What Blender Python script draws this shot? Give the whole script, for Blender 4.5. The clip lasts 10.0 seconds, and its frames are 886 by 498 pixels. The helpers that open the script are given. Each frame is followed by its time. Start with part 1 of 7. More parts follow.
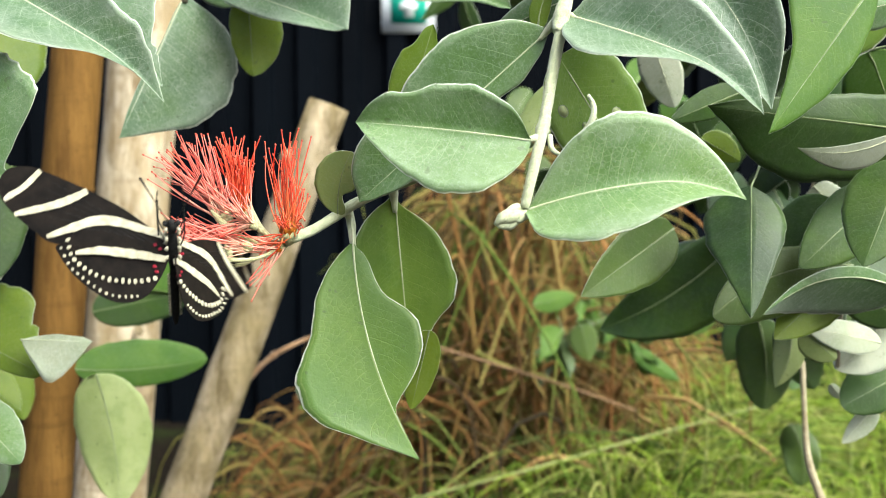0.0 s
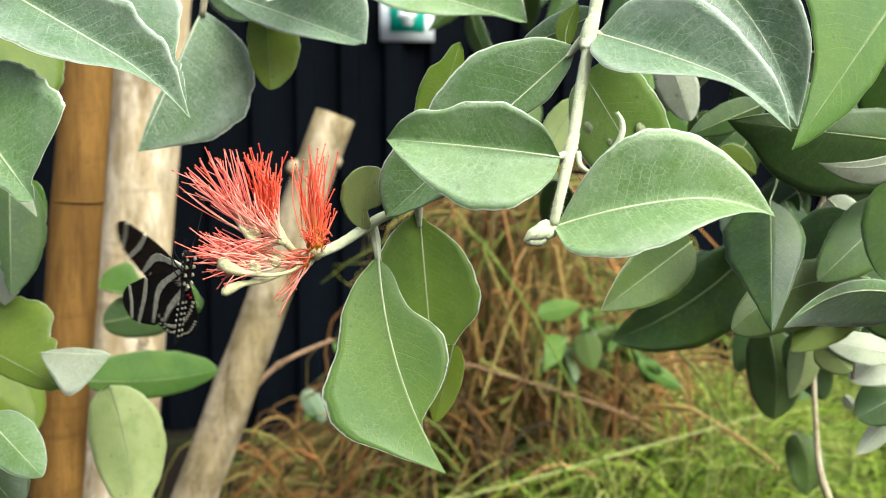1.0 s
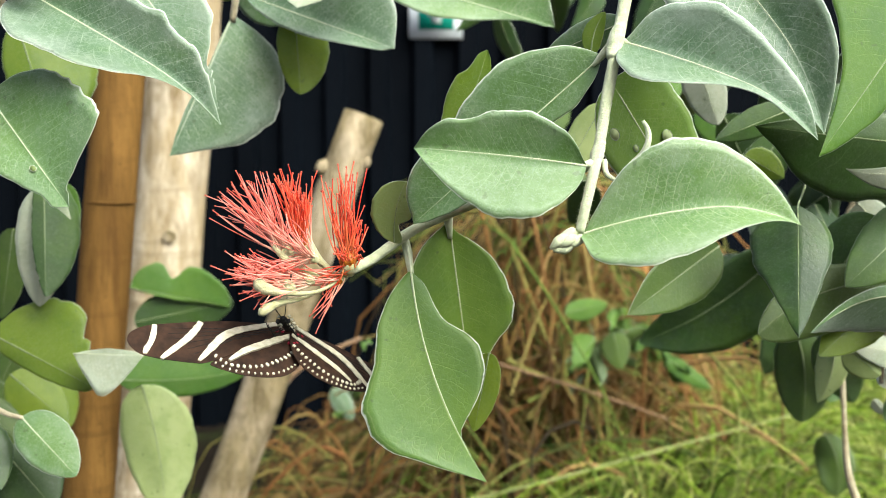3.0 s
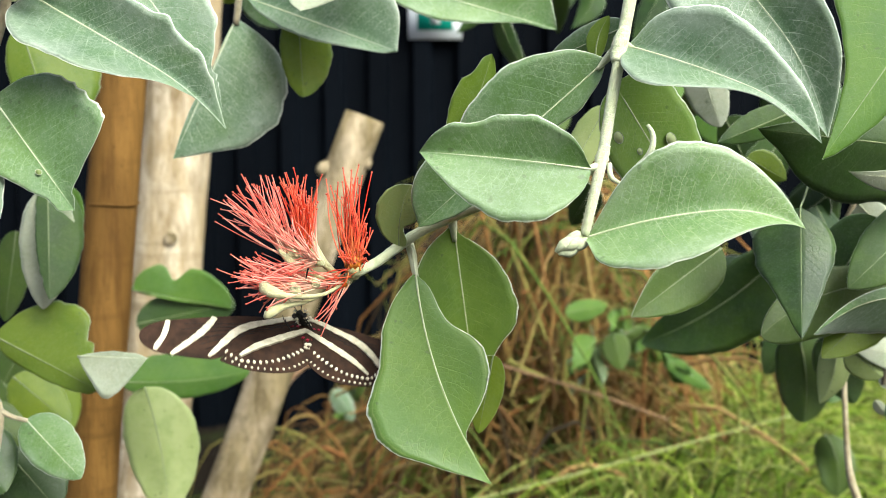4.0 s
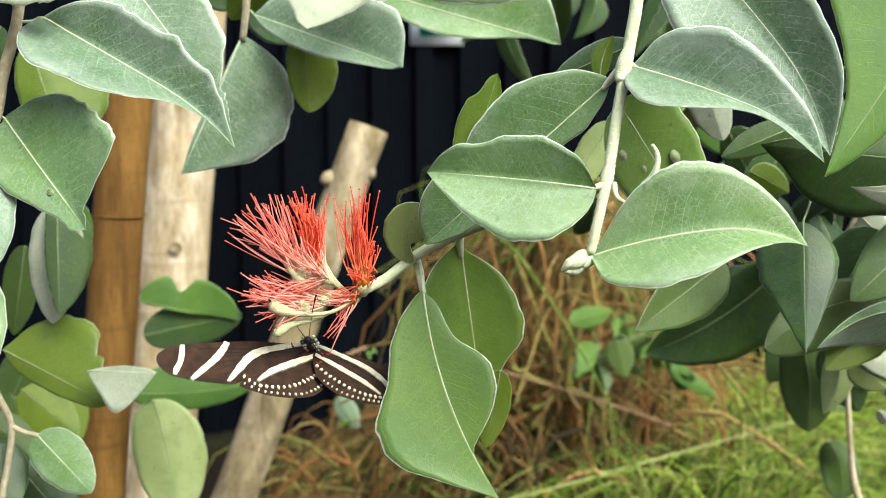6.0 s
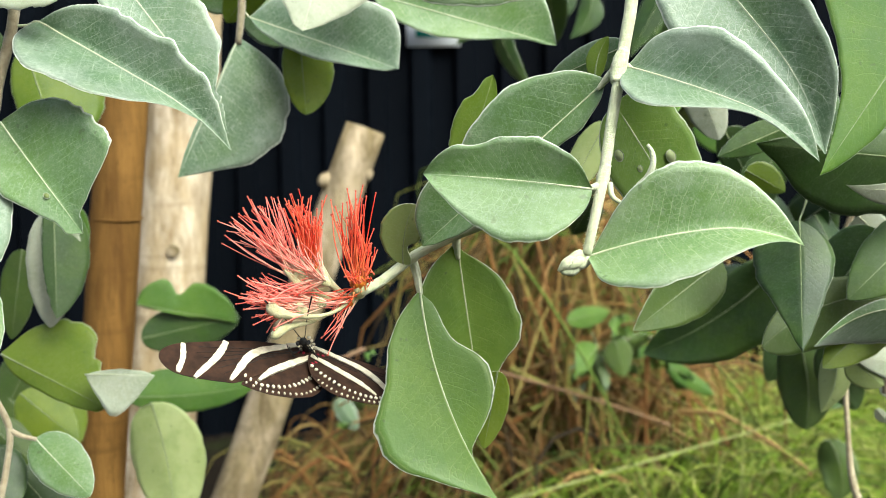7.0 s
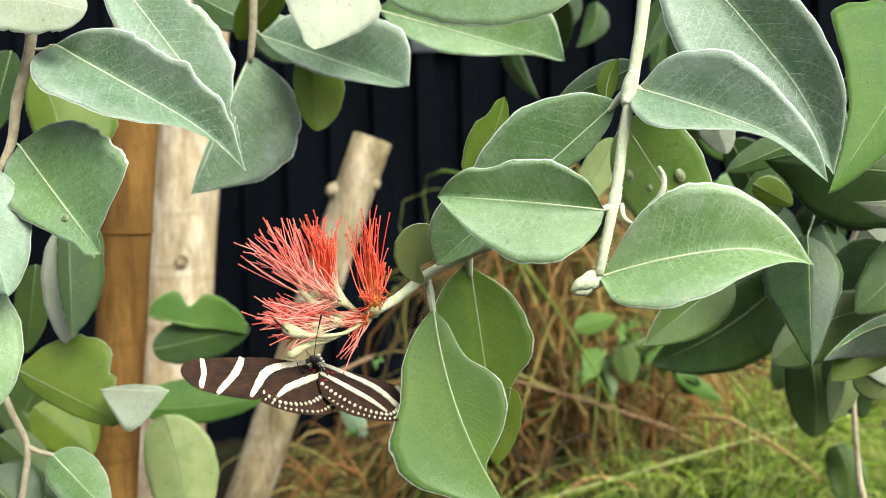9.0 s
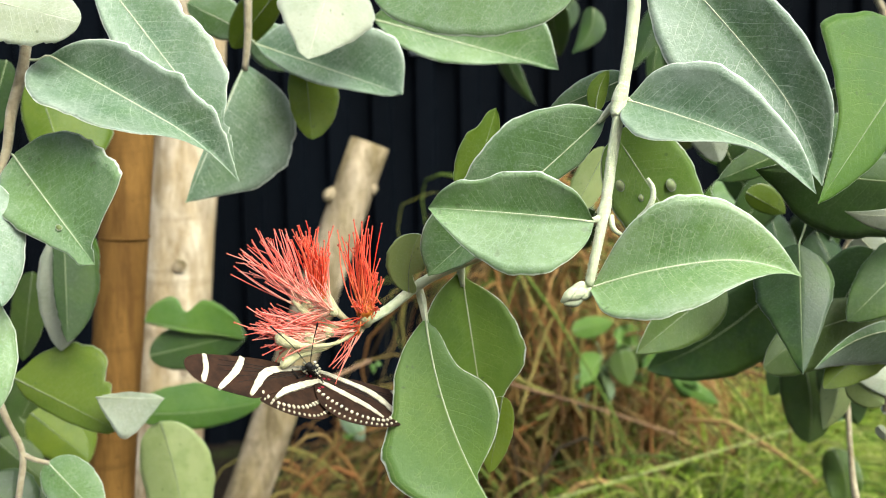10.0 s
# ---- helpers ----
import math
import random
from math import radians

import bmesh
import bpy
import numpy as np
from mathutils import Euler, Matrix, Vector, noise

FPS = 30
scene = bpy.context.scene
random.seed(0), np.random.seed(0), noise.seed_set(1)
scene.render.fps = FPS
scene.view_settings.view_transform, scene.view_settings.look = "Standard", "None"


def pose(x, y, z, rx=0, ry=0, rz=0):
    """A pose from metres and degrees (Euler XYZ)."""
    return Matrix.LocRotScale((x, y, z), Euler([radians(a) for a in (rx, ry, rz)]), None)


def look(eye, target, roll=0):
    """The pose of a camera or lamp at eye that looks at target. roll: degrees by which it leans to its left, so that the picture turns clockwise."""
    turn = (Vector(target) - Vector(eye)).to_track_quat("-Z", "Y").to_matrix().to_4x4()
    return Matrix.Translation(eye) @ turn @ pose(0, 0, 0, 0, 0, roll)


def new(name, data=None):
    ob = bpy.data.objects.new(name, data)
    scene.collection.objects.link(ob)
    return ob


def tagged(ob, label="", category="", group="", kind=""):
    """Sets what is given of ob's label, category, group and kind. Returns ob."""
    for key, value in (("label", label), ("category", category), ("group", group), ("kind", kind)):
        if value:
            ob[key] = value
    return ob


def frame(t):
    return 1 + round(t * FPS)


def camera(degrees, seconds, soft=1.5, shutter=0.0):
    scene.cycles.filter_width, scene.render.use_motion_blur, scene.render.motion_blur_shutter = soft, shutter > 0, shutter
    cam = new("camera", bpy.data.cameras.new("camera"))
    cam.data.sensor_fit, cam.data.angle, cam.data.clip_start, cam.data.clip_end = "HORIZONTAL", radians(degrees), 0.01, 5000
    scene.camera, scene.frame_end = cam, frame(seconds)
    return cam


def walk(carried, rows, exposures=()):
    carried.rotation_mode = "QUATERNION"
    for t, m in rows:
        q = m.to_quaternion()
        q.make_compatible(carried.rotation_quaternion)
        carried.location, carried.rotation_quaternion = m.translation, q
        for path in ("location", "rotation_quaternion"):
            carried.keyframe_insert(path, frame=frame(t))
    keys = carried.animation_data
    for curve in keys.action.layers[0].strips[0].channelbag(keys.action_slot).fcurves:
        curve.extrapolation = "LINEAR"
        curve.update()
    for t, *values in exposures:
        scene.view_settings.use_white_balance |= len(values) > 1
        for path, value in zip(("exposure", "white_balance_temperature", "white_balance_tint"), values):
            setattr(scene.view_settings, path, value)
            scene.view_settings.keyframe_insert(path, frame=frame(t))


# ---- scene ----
# Butterfly on a red bottlebrush-like bloom in a planted glasshouse bed. Metres, z up, ground at z = 0.
cam = camera(45.0, 10.0, soft=0.8, shutter=0.45)
cam.data.dof.use_dof, cam.data.dof.focus_distance, cam.data.dof.aperture_fstop = True, 0.33, 20.0
PATH = [
    (0, (0.01126, 0.00604, 0.84235), (0.0529, 1.9940, 0.6275), 0.18),
    (0.5, (0.00555, 0.00453, 0.84441), (0.0619, 1.9933, 0.6404), 0.22),
    (1, (0.00147, 0.00423, 0.84513), (0.0518, 1.9934, 0.6433), 0.13),
    (1.5, (-0.00160, 0.00350, 0.84606), (0.0254, 1.9932, 0.6454), 0.13),
    (2, (-0.00048, 0.00312, 0.84446), (0.0038, 1.9926, 0.6399), 0.29),
    (2.5, (0.00256, 0.00228, 0.84662), (-0.0008, 1.9913, 0.6375), 0.11),
    (4, (-0.00009, 0.00016, 0.84963), (-0.0005, 1.9893, 0.6411), 0.01),
    (4.5, (0.00000, 0.00000, 0.85000), (0.0000, 1.9890, 0.6409), 0.00),
    (5, (-0.00319, -0.00124, 0.85171), (-0.0042, 1.9876, 0.6408), -0.04),
    (5.5, (-0.00237, -0.00280, 0.85426), (-0.0066, 1.9866, 0.6489), -0.17),
    (7, (-0.00115, -0.00379, 0.85453), (-0.0025, 1.9862, 0.6551), -0.67),
    (7.5, (-0.00395, -0.00427, 0.85596), (-0.0053, 1.9854, 0.6532), -0.95),
    (8, (-0.00364, -0.00464, 0.85800), (-0.0125, 1.9849, 0.6538), -0.81),
    (8.5, (-0.00146, -0.00551, 0.85902), (-0.0092, 1.9844, 0.6584), -0.99),
    (9, (-0.00394, -0.00794, 0.86056), (-0.0135, 1.9825, 0.6658), -1.03),
    (9.5, (-0.00293, -0.00824, 0.86083), (-0.0161, 1.9822, 0.6664), -0.94),
    (10, (-0.00115, -0.00960, 0.86353), (-0.0107, 1.9812, 0.6718), -1.08),
]
walk(cam, [(t, look(eye, target, roll)) for t, eye, target, roll in PATH], [(0, 1.19), (4.5, 1.13), (7.5, 1.08), (10, 1.05)])

# ---- light: bright diffuse daylight under a glasshouse roof ----
world = bpy.data.worlds.new("sky")
scene.world = world
world.use_nodes = True
sky = world.node_tree.nodes.new("ShaderNodeTexSky")
sky.sky_type, sky.sun_disc = "NISHITA", False
sky.sun_elevation, sky.sun_rotation = radians(52), radians(139)
sky.air_density, sky.dust_density, sky.ozone_density = 0.85, 7.0, 1.0
world.node_tree.nodes["Background"].inputs["Strength"].default_value = 0.125
world.node_tree.links.new(sky.outputs["Color"], world.node_tree.nodes["Background"].inputs["Color"])
sun = new("sun", bpy.data.lights.new("sun", "SUN"))
sun.data.energy, sun.data.angle, sun.data.color = 2.8, radians(40), (0.83, 0.95, 0.94)
sun.matrix_world = look((2.2, -2.0, 4.3), (0, 0.5, 0.8))


# ---- material helpers ----
class Nodes:
    """Short hand for building one node material."""

    def __init__(self, name, rough=0.6, spec=0.3):
        self.mat = bpy.data.materials.new(name)
        self.mat.use_nodes = True
        self.tree = self.mat.node_tree
        self.bsdf = self.tree.nodes["Principled BSDF"]
        self.put("Roughness", rough)
        self.put("Specular IOR Level", spec)

    def add(self, kind, **sets):
        node = self.tree.nodes.new(kind)
        for key, value in sets.items():
            if key == "operation":
                node.operation = value
            elif key == "blend":
                node.data_type, node.blend_type = "RGBA", value
        return node

    def link(self, a, b):
        self.tree.links.new(a, b)

    def put(self, socket, value):
        if hasattr(value, "is_output"):
            self.link(value, self.bsdf.inputs[socket])
        else:
            self.bsdf.inputs[socket].default_value = (*value, 1) if isinstance(value, tuple) and len(value) == 3 else value

    def math(self, op, a, b=0.0, c=0.0):
        node = self.add("ShaderNodeMath", operation=op)
        for n, v in enumerate((a, b, c)):
            if hasattr(v, "is_output"):
                self.link(v, node.inputs[n])
            else:
                node.inputs[n].default_value = v
        return node.outputs[0]

    def span(self, value, lo, hi, to_lo=0.0, to_hi=1.0):
        node = self.add("ShaderNodeMapRange")
        self.link(value, node.inputs[0])
        for n, v in enumerate((lo, hi, to_lo, to_hi)):
            node.inputs[n + 1].default_value = v
        return node.outputs[0]

    def mix(self, fac, a, b, blend="MIX"):
        node = self.add("ShaderNodeMix", blend=blend)
        for n, v in ((0, fac), (6, a), (7, b)):
            if hasattr(v, "is_output"):
                self.link(v, node.inputs[n])
            else:
                node.inputs[n].default_value = (*v, 1) if isinstance(v, tuple) else v
        return node.outputs[2]

    def coords(self, sx=1.0, sy=1.0, sz=1.0):
        tex = self.add("ShaderNodeTexCoord")
        scale = self.add("ShaderNodeVectorMath", operation="MULTIPLY")
        self.link(tex.outputs["Object"], scale.inputs[0])
        scale.inputs[1].default_value = (sx, sy, sz)
        return scale.outputs[0]

    def noise(self, scale, detail=3.0, vec=None, rough=0.55):
        node = self.add("ShaderNodeTexNoise")
        self.link(vec if vec is not None else self.coords(), node.inputs["Vector"])
        node.inputs["Scale"].default_value, node.inputs["Detail"].default_value = scale, detail
        node.inputs["Roughness"].default_value = rough
        return node.outputs["Fac"]

    def random(self):
        return self.add("ShaderNodeObjectInfo").outputs["Random"]

    def island(self):
        return self.add("ShaderNodeNewGeometry").outputs["Random Per Island"]

    def bump(self, height, strength=0.3, distance=0.001):
        node = self.add("ShaderNodeBump")
        node.inputs["Strength"].default_value, node.inputs["Distance"].default_value = strength, distance
        self.link(height, node.inputs["Height"])
        self.put("Normal", node.outputs[0])
        return node.outputs[0]

    def translucent(self, share, colour):
        """Lets part of the light through, as a leaf or a petal does."""
        node, mixer = self.add("ShaderNodeBsdfTranslucent"), self.add("ShaderNodeMixShader")
        if hasattr(colour, "is_output"):
            self.link(colour, node.inputs[0])
        else:
            node.inputs[0].default_value = (*colour, 1)
        mixer.inputs[0].default_value = share
        self.link(self.bsdf.outputs[0], mixer.inputs[1])
        self.link(node.outputs[0], mixer.inputs[2])
        self.link(mixer.outputs[0], self.tree.nodes["Material Output"].inputs["Surface"])


def leaf_material(name, deep, pale, vein, felt, rough=0.5, clear=0.2, edge=0.0, gloss=0.4, hem=0.3):
    """A leaf with a midrib, side veins, a felted margin and mottling; u runs from base to tip, v across from -1 to 1."""
    m = Nodes(name, rough, gloss)
    sep = m.add("ShaderNodeSeparateXYZ")
    m.link(m.add("ShaderNodeUVMap").outputs[0], sep.inputs[0])
    u, side = sep.outputs[0], m.math("ABSOLUTE", sep.outputs[1])
    blotch = m.noise(38, 3)
    fine = m.noise(1500, 2)
    cloud = m.noise(95, 4)
    tone = m.math("ADD", m.math("MULTIPLY", blotch, 0.7), m.math("MULTIPLY", m.random(), 0.45))
    base = m.mix(m.span(tone, 0.3, 0.85), deep, pale)
    bloom = m.math("MULTIPLY", m.span(cloud, 0.36, 0.7), m.span(side, 0.05, 0.8, 0.45, 1.0))
    grey = m.math("ADD", m.math("MULTIPLY", bloom, 0.75), m.math("MULTIPLY", fine, 0.25))
    base = m.mix(m.math("MULTIPLY", grey, felt), base, (0.41, 0.48, 0.39))
    # darker green and yellow-green patches where the felt has rubbed off
    patch = m.span(m.noise(70, 5, None, 0.65), 0.47, 0.66)
    base = m.mix(m.math("MULTIPLY", patch, 0.45), base, m.mix(0.55, deep, (0.045, 0.13, 0.010)))
    warm = m.span(m.noise(36, 4, None, 0.6), 0.47, 0.66)
    base = m.mix(m.math("MULTIPLY", warm, 0.34), base, m.mix(0.5, pale, (0.12, 0.21, 0.006)))
    dust = m.math("MAXIMUM", m.span(m.noise(620, 3, None, 0.7), 0.53, 0.75), m.span(m.noise(1900, 2, None, 0.7), 0.56, 0.72))
    base = m.mix(m.math("MULTIPLY", dust, 0.03 + felt * 1.1), base, (0.41, 0.47, 0.38))
    # side veins, nearly straight and unevenly spaced, and the fine net between them
    wob = m.math("ADD", m.math("MULTIPLY", m.noise(30, 2), 0.12), m.math("MULTIPLY", m.noise(330, 2), 0.010))
    run = m.math("ADD", m.math("SUBTRACT", u, m.math("MULTIPLY", m.math("POWER", side, 1.15), 0.17)), wob)
    saw = m.math("ABSOLUTE", m.math("SUBTRACT", m.math("FRACT", m.math("MULTIPLY", run, 17)), 0.5))
    keep = m.span(m.noise(160, 2), 0.36, 0.60, 0.15, 1.0)
    lines = m.math("MULTIPLY", m.math("MULTIPLY", m.span(saw, 0.008, 0.045, 1, 0), m.span(side, 0.45, 0.92, 1, 0.1)), keep)
    net = m.add("ShaderNodeTexVoronoi")
    net.feature = "DISTANCE_TO_EDGE"
    m.link(m.coords(), net.inputs["Vector"])
    net.inputs["Scale"].default_value = 520
    mesh = m.math("MULTIPLY", m.span(net.outputs["Distance"], 0.02, 0.12, 1, 0), keep)
    base = m.mix(m.math("MULTIPLY", lines, 0.12 + 1.0 * felt), base, vein)
    base = m.mix(m.math("MULTIPLY", mesh, 0.06 + 0.4 * felt), base, vein)
    line = m.math("ABSOLUTE", m.math("SUBTRACT", m.math("ADD", side, m.math("MULTIPLY", wob, 0.12)), 0.93))
    base = m.mix(m.math("MULTIPLY", m.math("MULTIPLY", m.span(line, 0.004, 0.016, 1, 0), keep), 0.20), base, vein)
    fringe = m.math("POWER", m.span(m.math("ADD", side, m.math("MULTIPLY", m.math("SUBTRACT", cloud, 0.5), 0.5)), 0.45, 1.0), 1.6)
    base = m.mix(m.math("MULTIPLY", fringe, edge), base, (0.56, 0.60, 0.52))
    rib = m.span(side, 0.008, 0.026, 1, 0)
    base = m.mix(m.math("MULTIPLY", rib, 0.6), base, vein)
    rim = m.span(m.math("ADD", side, m.math("MULTIPLY", m.noise(420, 3), 0.05)), 0.993, 1.018)
    base = m.mix(m.math("MULTIPLY", rim, hem), base, (0.74, 0.78, 0.66))
    speck = m.math("MAXIMUM", m.span(m.noise(330, 1), 0.71, 0.77), m.math("MULTIPLY", m.span(m.noise(900, 2), 0.70, 0.76), 0.8))
    base = m.mix(m.math("MULTIPLY", speck, 0.5), base, (0.05, 0.07, 0.03))
    m.put("Base Color", base)
    m.put("Roughness", m.span(m.math("ADD", m.math("MULTIPLY", fine, 0.5), m.math("MULTIPLY", cloud, 0.5)), 0.35, 0.65, rough - 0.10, rough + 0.12))
    m.put("Sheen Weight", felt * 1.3)
    m.put("Sheen Roughness", 0.4)
    m.put("Sheen Tint", (0.94, 1.0, 0.94))
    height = m.math("SUBTRACT", m.math("MULTIPLY", fine, 0.25), m.math("ADD", m.math("MULTIPLY", lines, 0.7), m.math("MULTIPLY", mesh, 0.2)))
    height = m.math("ADD", height, m.math("MULTIPLY", cloud, 2.5))
    m.bump(height, 0.3, 0.0005)
    m.translucent(clear, m.mix(0.5, base, (0.25, 0.42, 0.05), "MIX"))
    return m.mat


def stem_material(name, dark, light, scale=350, rough=0.75):
    m = Nodes(name, rough, 0.2)
    tone = m.math("ADD", m.math("MULTIPLY", m.noise(scale, 4), 0.65), m.math("MULTIPLY", m.noise(45, 3), 0.45))
    m.put("Base Color", m.mix(m.span(tone, 0.35, 0.75), dark, light))
    m.put("Sheen Weight", 0.3)
    m.bump(m.math("ADD", tone, m.math("MULTIPLY", m.noise(2200, 2), 0.4)), 0.8, 0.0010)
    return m.mat


def bark_material(name, dark, light, ring, stretch=0.25, scale=60):
    """Bark or bare wood, streaked along the upright."""
    m = Nodes(name, 0.8, 0.15)
    streak = m.noise(scale, 5, m.coords(1, 1, stretch), 0.6)
    blotch = m.noise(24, 6, m.coords(1, 1, 0.45), 0.7)
    fibre = m.noise(scale * 7, 4, m.coords(1, 1, stretch * 0.6), 0.65)
    base = m.mix(m.span(streak, 0.36, 0.62), dark, light)
    base = m.mix(m.math("MULTIPLY", m.span(blotch, 0.42, 0.6), 0.8), base, ring)
    base = m.mix(m.math("MULTIPLY", m.span(fibre, 0.5, 0.68), 0.55), base, dark)
    band = m.noise(scale * 0.9, 2, m.coords(0.12, 0.12, 1.6))
    base = m.mix(m.math("MULTIPLY", m.span(band, 0.56, 0.7), 0.45), base, dark)
    base = m.mix(m.math("MULTIPLY", m.span(m.noise(scale * 5, 3), 0.6, 0.72), 0.6), base, dark)
    streak = m.math("ADD", streak, m.math("MULTIPLY", fibre, 0.35))
    m.put("Base Color", base)
    m.bump(streak, 0.6, 0.004)
    return m.mat


LEAF = leaf_material("silver_green_leaf", (0.038, 0.106, 0.019), (0.100, 0.198, 0.050), (0.36, 0.46, 0.26), 0.22, 0.44, 0.18, edge=0.06, hem=0.75)
LEAF_LIGHT = leaf_material("light_felted_leaf", (0.060, 0.148, 0.028), (0.134, 0.240, 0.068), (0.44, 0.52, 0.31), 0.26, 0.40, 0.13, edge=0.12, hem=0.8)
LEAF_FRESH = leaf_material("broad_fresh_leaf", (0.062, 0.144, 0.010), (0.158, 0.258, 0.028), (0.36, 0.45, 0.16), 0.02, 0.46, 0.22, edge=0.03, hem=0.95)
# broad leaf green with missing light put into the colour, for a shaded leaf
LEAF_LIFTED = leaf_material("broad_leaf_lifted_for_shade", (0.090, 0.185, 0.016), (0.180, 0.300, 0.040), (0.44, 0.53, 0.22), 0.09, 0.46, 0.45, edge=0.03, hem=0.8)
# thin pale green, its colour raised further to offset shade on these leaves
LEAF_PALE = leaf_material("pale_thin_leaf_lifted", (0.28, 0.36, 0.11), (0.43, 0.50, 0.20), (0.44, 0.50, 0.27), 0.10, 0.5, 0.4, hem=0.1)
# dark greens; part of the inner leaves' shade is put into these colours
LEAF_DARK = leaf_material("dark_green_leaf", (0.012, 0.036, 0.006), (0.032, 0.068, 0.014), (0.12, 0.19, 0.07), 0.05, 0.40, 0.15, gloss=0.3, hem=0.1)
LEAF_SHADE = leaf_material("shaded_green_leaf", (0.013, 0.038, 0.006), (0.038, 0.076, 0.016), (0.15, 0.22, 0.07), 0.04, 0.45, 0.15, gloss=0.3, hem=0.1)
LEAF_YOUNG = leaf_material("young_leaf", (0.098, 0.165, 0.004), (0.200, 0.275, 0.013), (0.34, 0.43, 0.13), 0.06, 0.45, 0.42, hem=0.3)
LEAF_GREY = leaf_material("grey_felted_leaf", (0.044, 0.106, 0.044), (0.112, 0.198, 0.100), (0.44, 0.50, 0.38), 0.32, 0.42, 0.14, edge=0.20, hem=0.9)
LEAF_GREEN = leaf_material("fresh_green_leaf", (0.040, 0.112, 0.010), (0.100, 0.200, 0.024), (0.28, 0.38, 0.12), 0.06, 0.5, 0.3, gloss=0.2, hem=0.1)
LEAF_OLIVE = leaf_material("olive_leaf", (0.034, 0.068, 0.008), (0.075, 0.120, 0.022), (0.22, 0.28, 0.09), 0.05, 0.5, 0.28, hem=0.1)
UNDER = leaf_material("leaf_underside_felt", (0.30, 0.33, 0.22), (0.48, 0.51, 0.37), (0.56, 0.58, 0.44), 0.35, 0.75, 0.15)
STEM = stem_material("felted_stem", (0.36, 0.41, 0.22), (0.58, 0.62, 0.42))
TWIG = stem_material("brown_twig", (0.16, 0.13, 0.07), (0.34, 0.30, 0.19))
TAN = stem_material("tan_twig", (0.24, 0.19, 0.10), (0.48, 0.42, 0.27))


# ---- geometry helpers ----
def mesh_data(name, verts, faces, mats, uv=None, index=None, smooth=True):
    me = bpy.data.meshes.new(name)
    me.from_pydata([tuple(v) for v in verts], [], faces)
    for mat in mats if isinstance(mats, (list, tuple)) else [mats]:
        me.materials.append(mat)
    if uv is not None:
        layer = me.uv_layers.new(name="UVMap")
        for loop in me.loops:
            layer.data[loop.index].uv = uv[loop.vertex_index]
    if index is not None:
        me.polygons.foreach_set("material_index", index)
    me.polygons.foreach_set("use_smooth", [smooth] * len(me.polygons))
    me.update()
    return me


def thing(name, at, label, category, group="", kind=""):
    ob = new(name)
    ob.location = at
    ob.empty_display_size = 0.02
    return tagged(ob, label, category, group, kind)


def hang(ob, parent, label=""):
    """Puts ob, built in world coordinates, under an unturned thing or part."""
    root = parent
    while root.parent:
        root = root.parent
    ob.parent = parent
    if parent == root:
        ob.matrix_parent_inverse = Matrix.Translation(-Vector(root.location))
    return tagged(ob, label)


def part(name, bm, material, parent, label=""):
    """Links a bmesh, built in world coordinates, as one mesh under a thing or a part."""
    me = bpy.data.meshes.new(name)
    bm.to_mesh(me)
    bm.free()
    for mat in material if isinstance(material, (list, tuple)) else [material]:
        me.materials.append(mat)
    me.polygons.foreach_set("use_smooth", [True] * len(me.polygons))
    return hang(new(name, me), parent, label)


def glide(points, steps):
    """A smooth curve through the given points."""
    p = [Vector(v) for v in points]
    p = [2 * p[0] - p[1], *p, 2 * p[-1] - p[-2]]
    out = []
    for a, b, c, d in zip(p, p[1:], p[2:], p[3:]):
        for n in range(steps):
            t = n / steps
            out.append(0.5 * (2 * b + (c - a) * t + (2 * a - 5 * b + 4 * c - d) * t * t + (3 * b - a - 3 * c + d) * t**3))
    return out + [p[-2]]


def tube(points, radii, sides=8, lumps=0.0, cap=True):
    """Vertices and faces of a round, tapering rod along points."""
    verts, faces = [], []
    count = len(points)
    radii = np.interp(np.linspace(0, 1, count), np.linspace(0, 1, len(radii)), radii)
    side = None
    for n, p in enumerate(points):
        way = (Vector(points[min(n + 1, count - 1)]) - Vector(points[max(n - 1, 0)])).normalized()
        if side is None:
            side = way.orthogonal().normalized()
        side = (side - way * side.dot(way)).normalized()
        up = way.cross(side)
        for k in range(sides):
            a = 2 * math.pi * k / sides
            r = radii[n] * (1 + lumps * (random.random() - 0.5))
            verts.append(Vector(p) + (side * math.cos(a) + up * math.sin(a)) * r)
    for n in range(count - 1):
        for k in range(sides):
            a, b = n * sides + k, n * sides + (k + 1) % sides
            faces.append((a, b, b + sides, a + sides))
    if cap:
        faces += [tuple(reversed(range(sides))), tuple(range((count - 1) * sides, count * sides))]
    return verts, faces


def rod(name, points, radii, material, parent, label="", sides=8, steps=5, lumps=0.0):
    verts, faces = tube(glide(points, steps), radii, sides, lumps)
    return hang(new(name, mesh_data(name, verts, faces, material)), parent, label)


def joined(lots):
    verts, faces = [], []
    for v, f in lots:
        faces += [tuple(i + len(verts) for i in face) for face in f]
        verts += v
    return verts, faces


STATIONS = (0.02, 0.06, 0.12, 0.2, 0.28, 0.36, 0.44, 0.52, 0.6, 0.68, 0.76, 0.84, 0.9, 0.95)


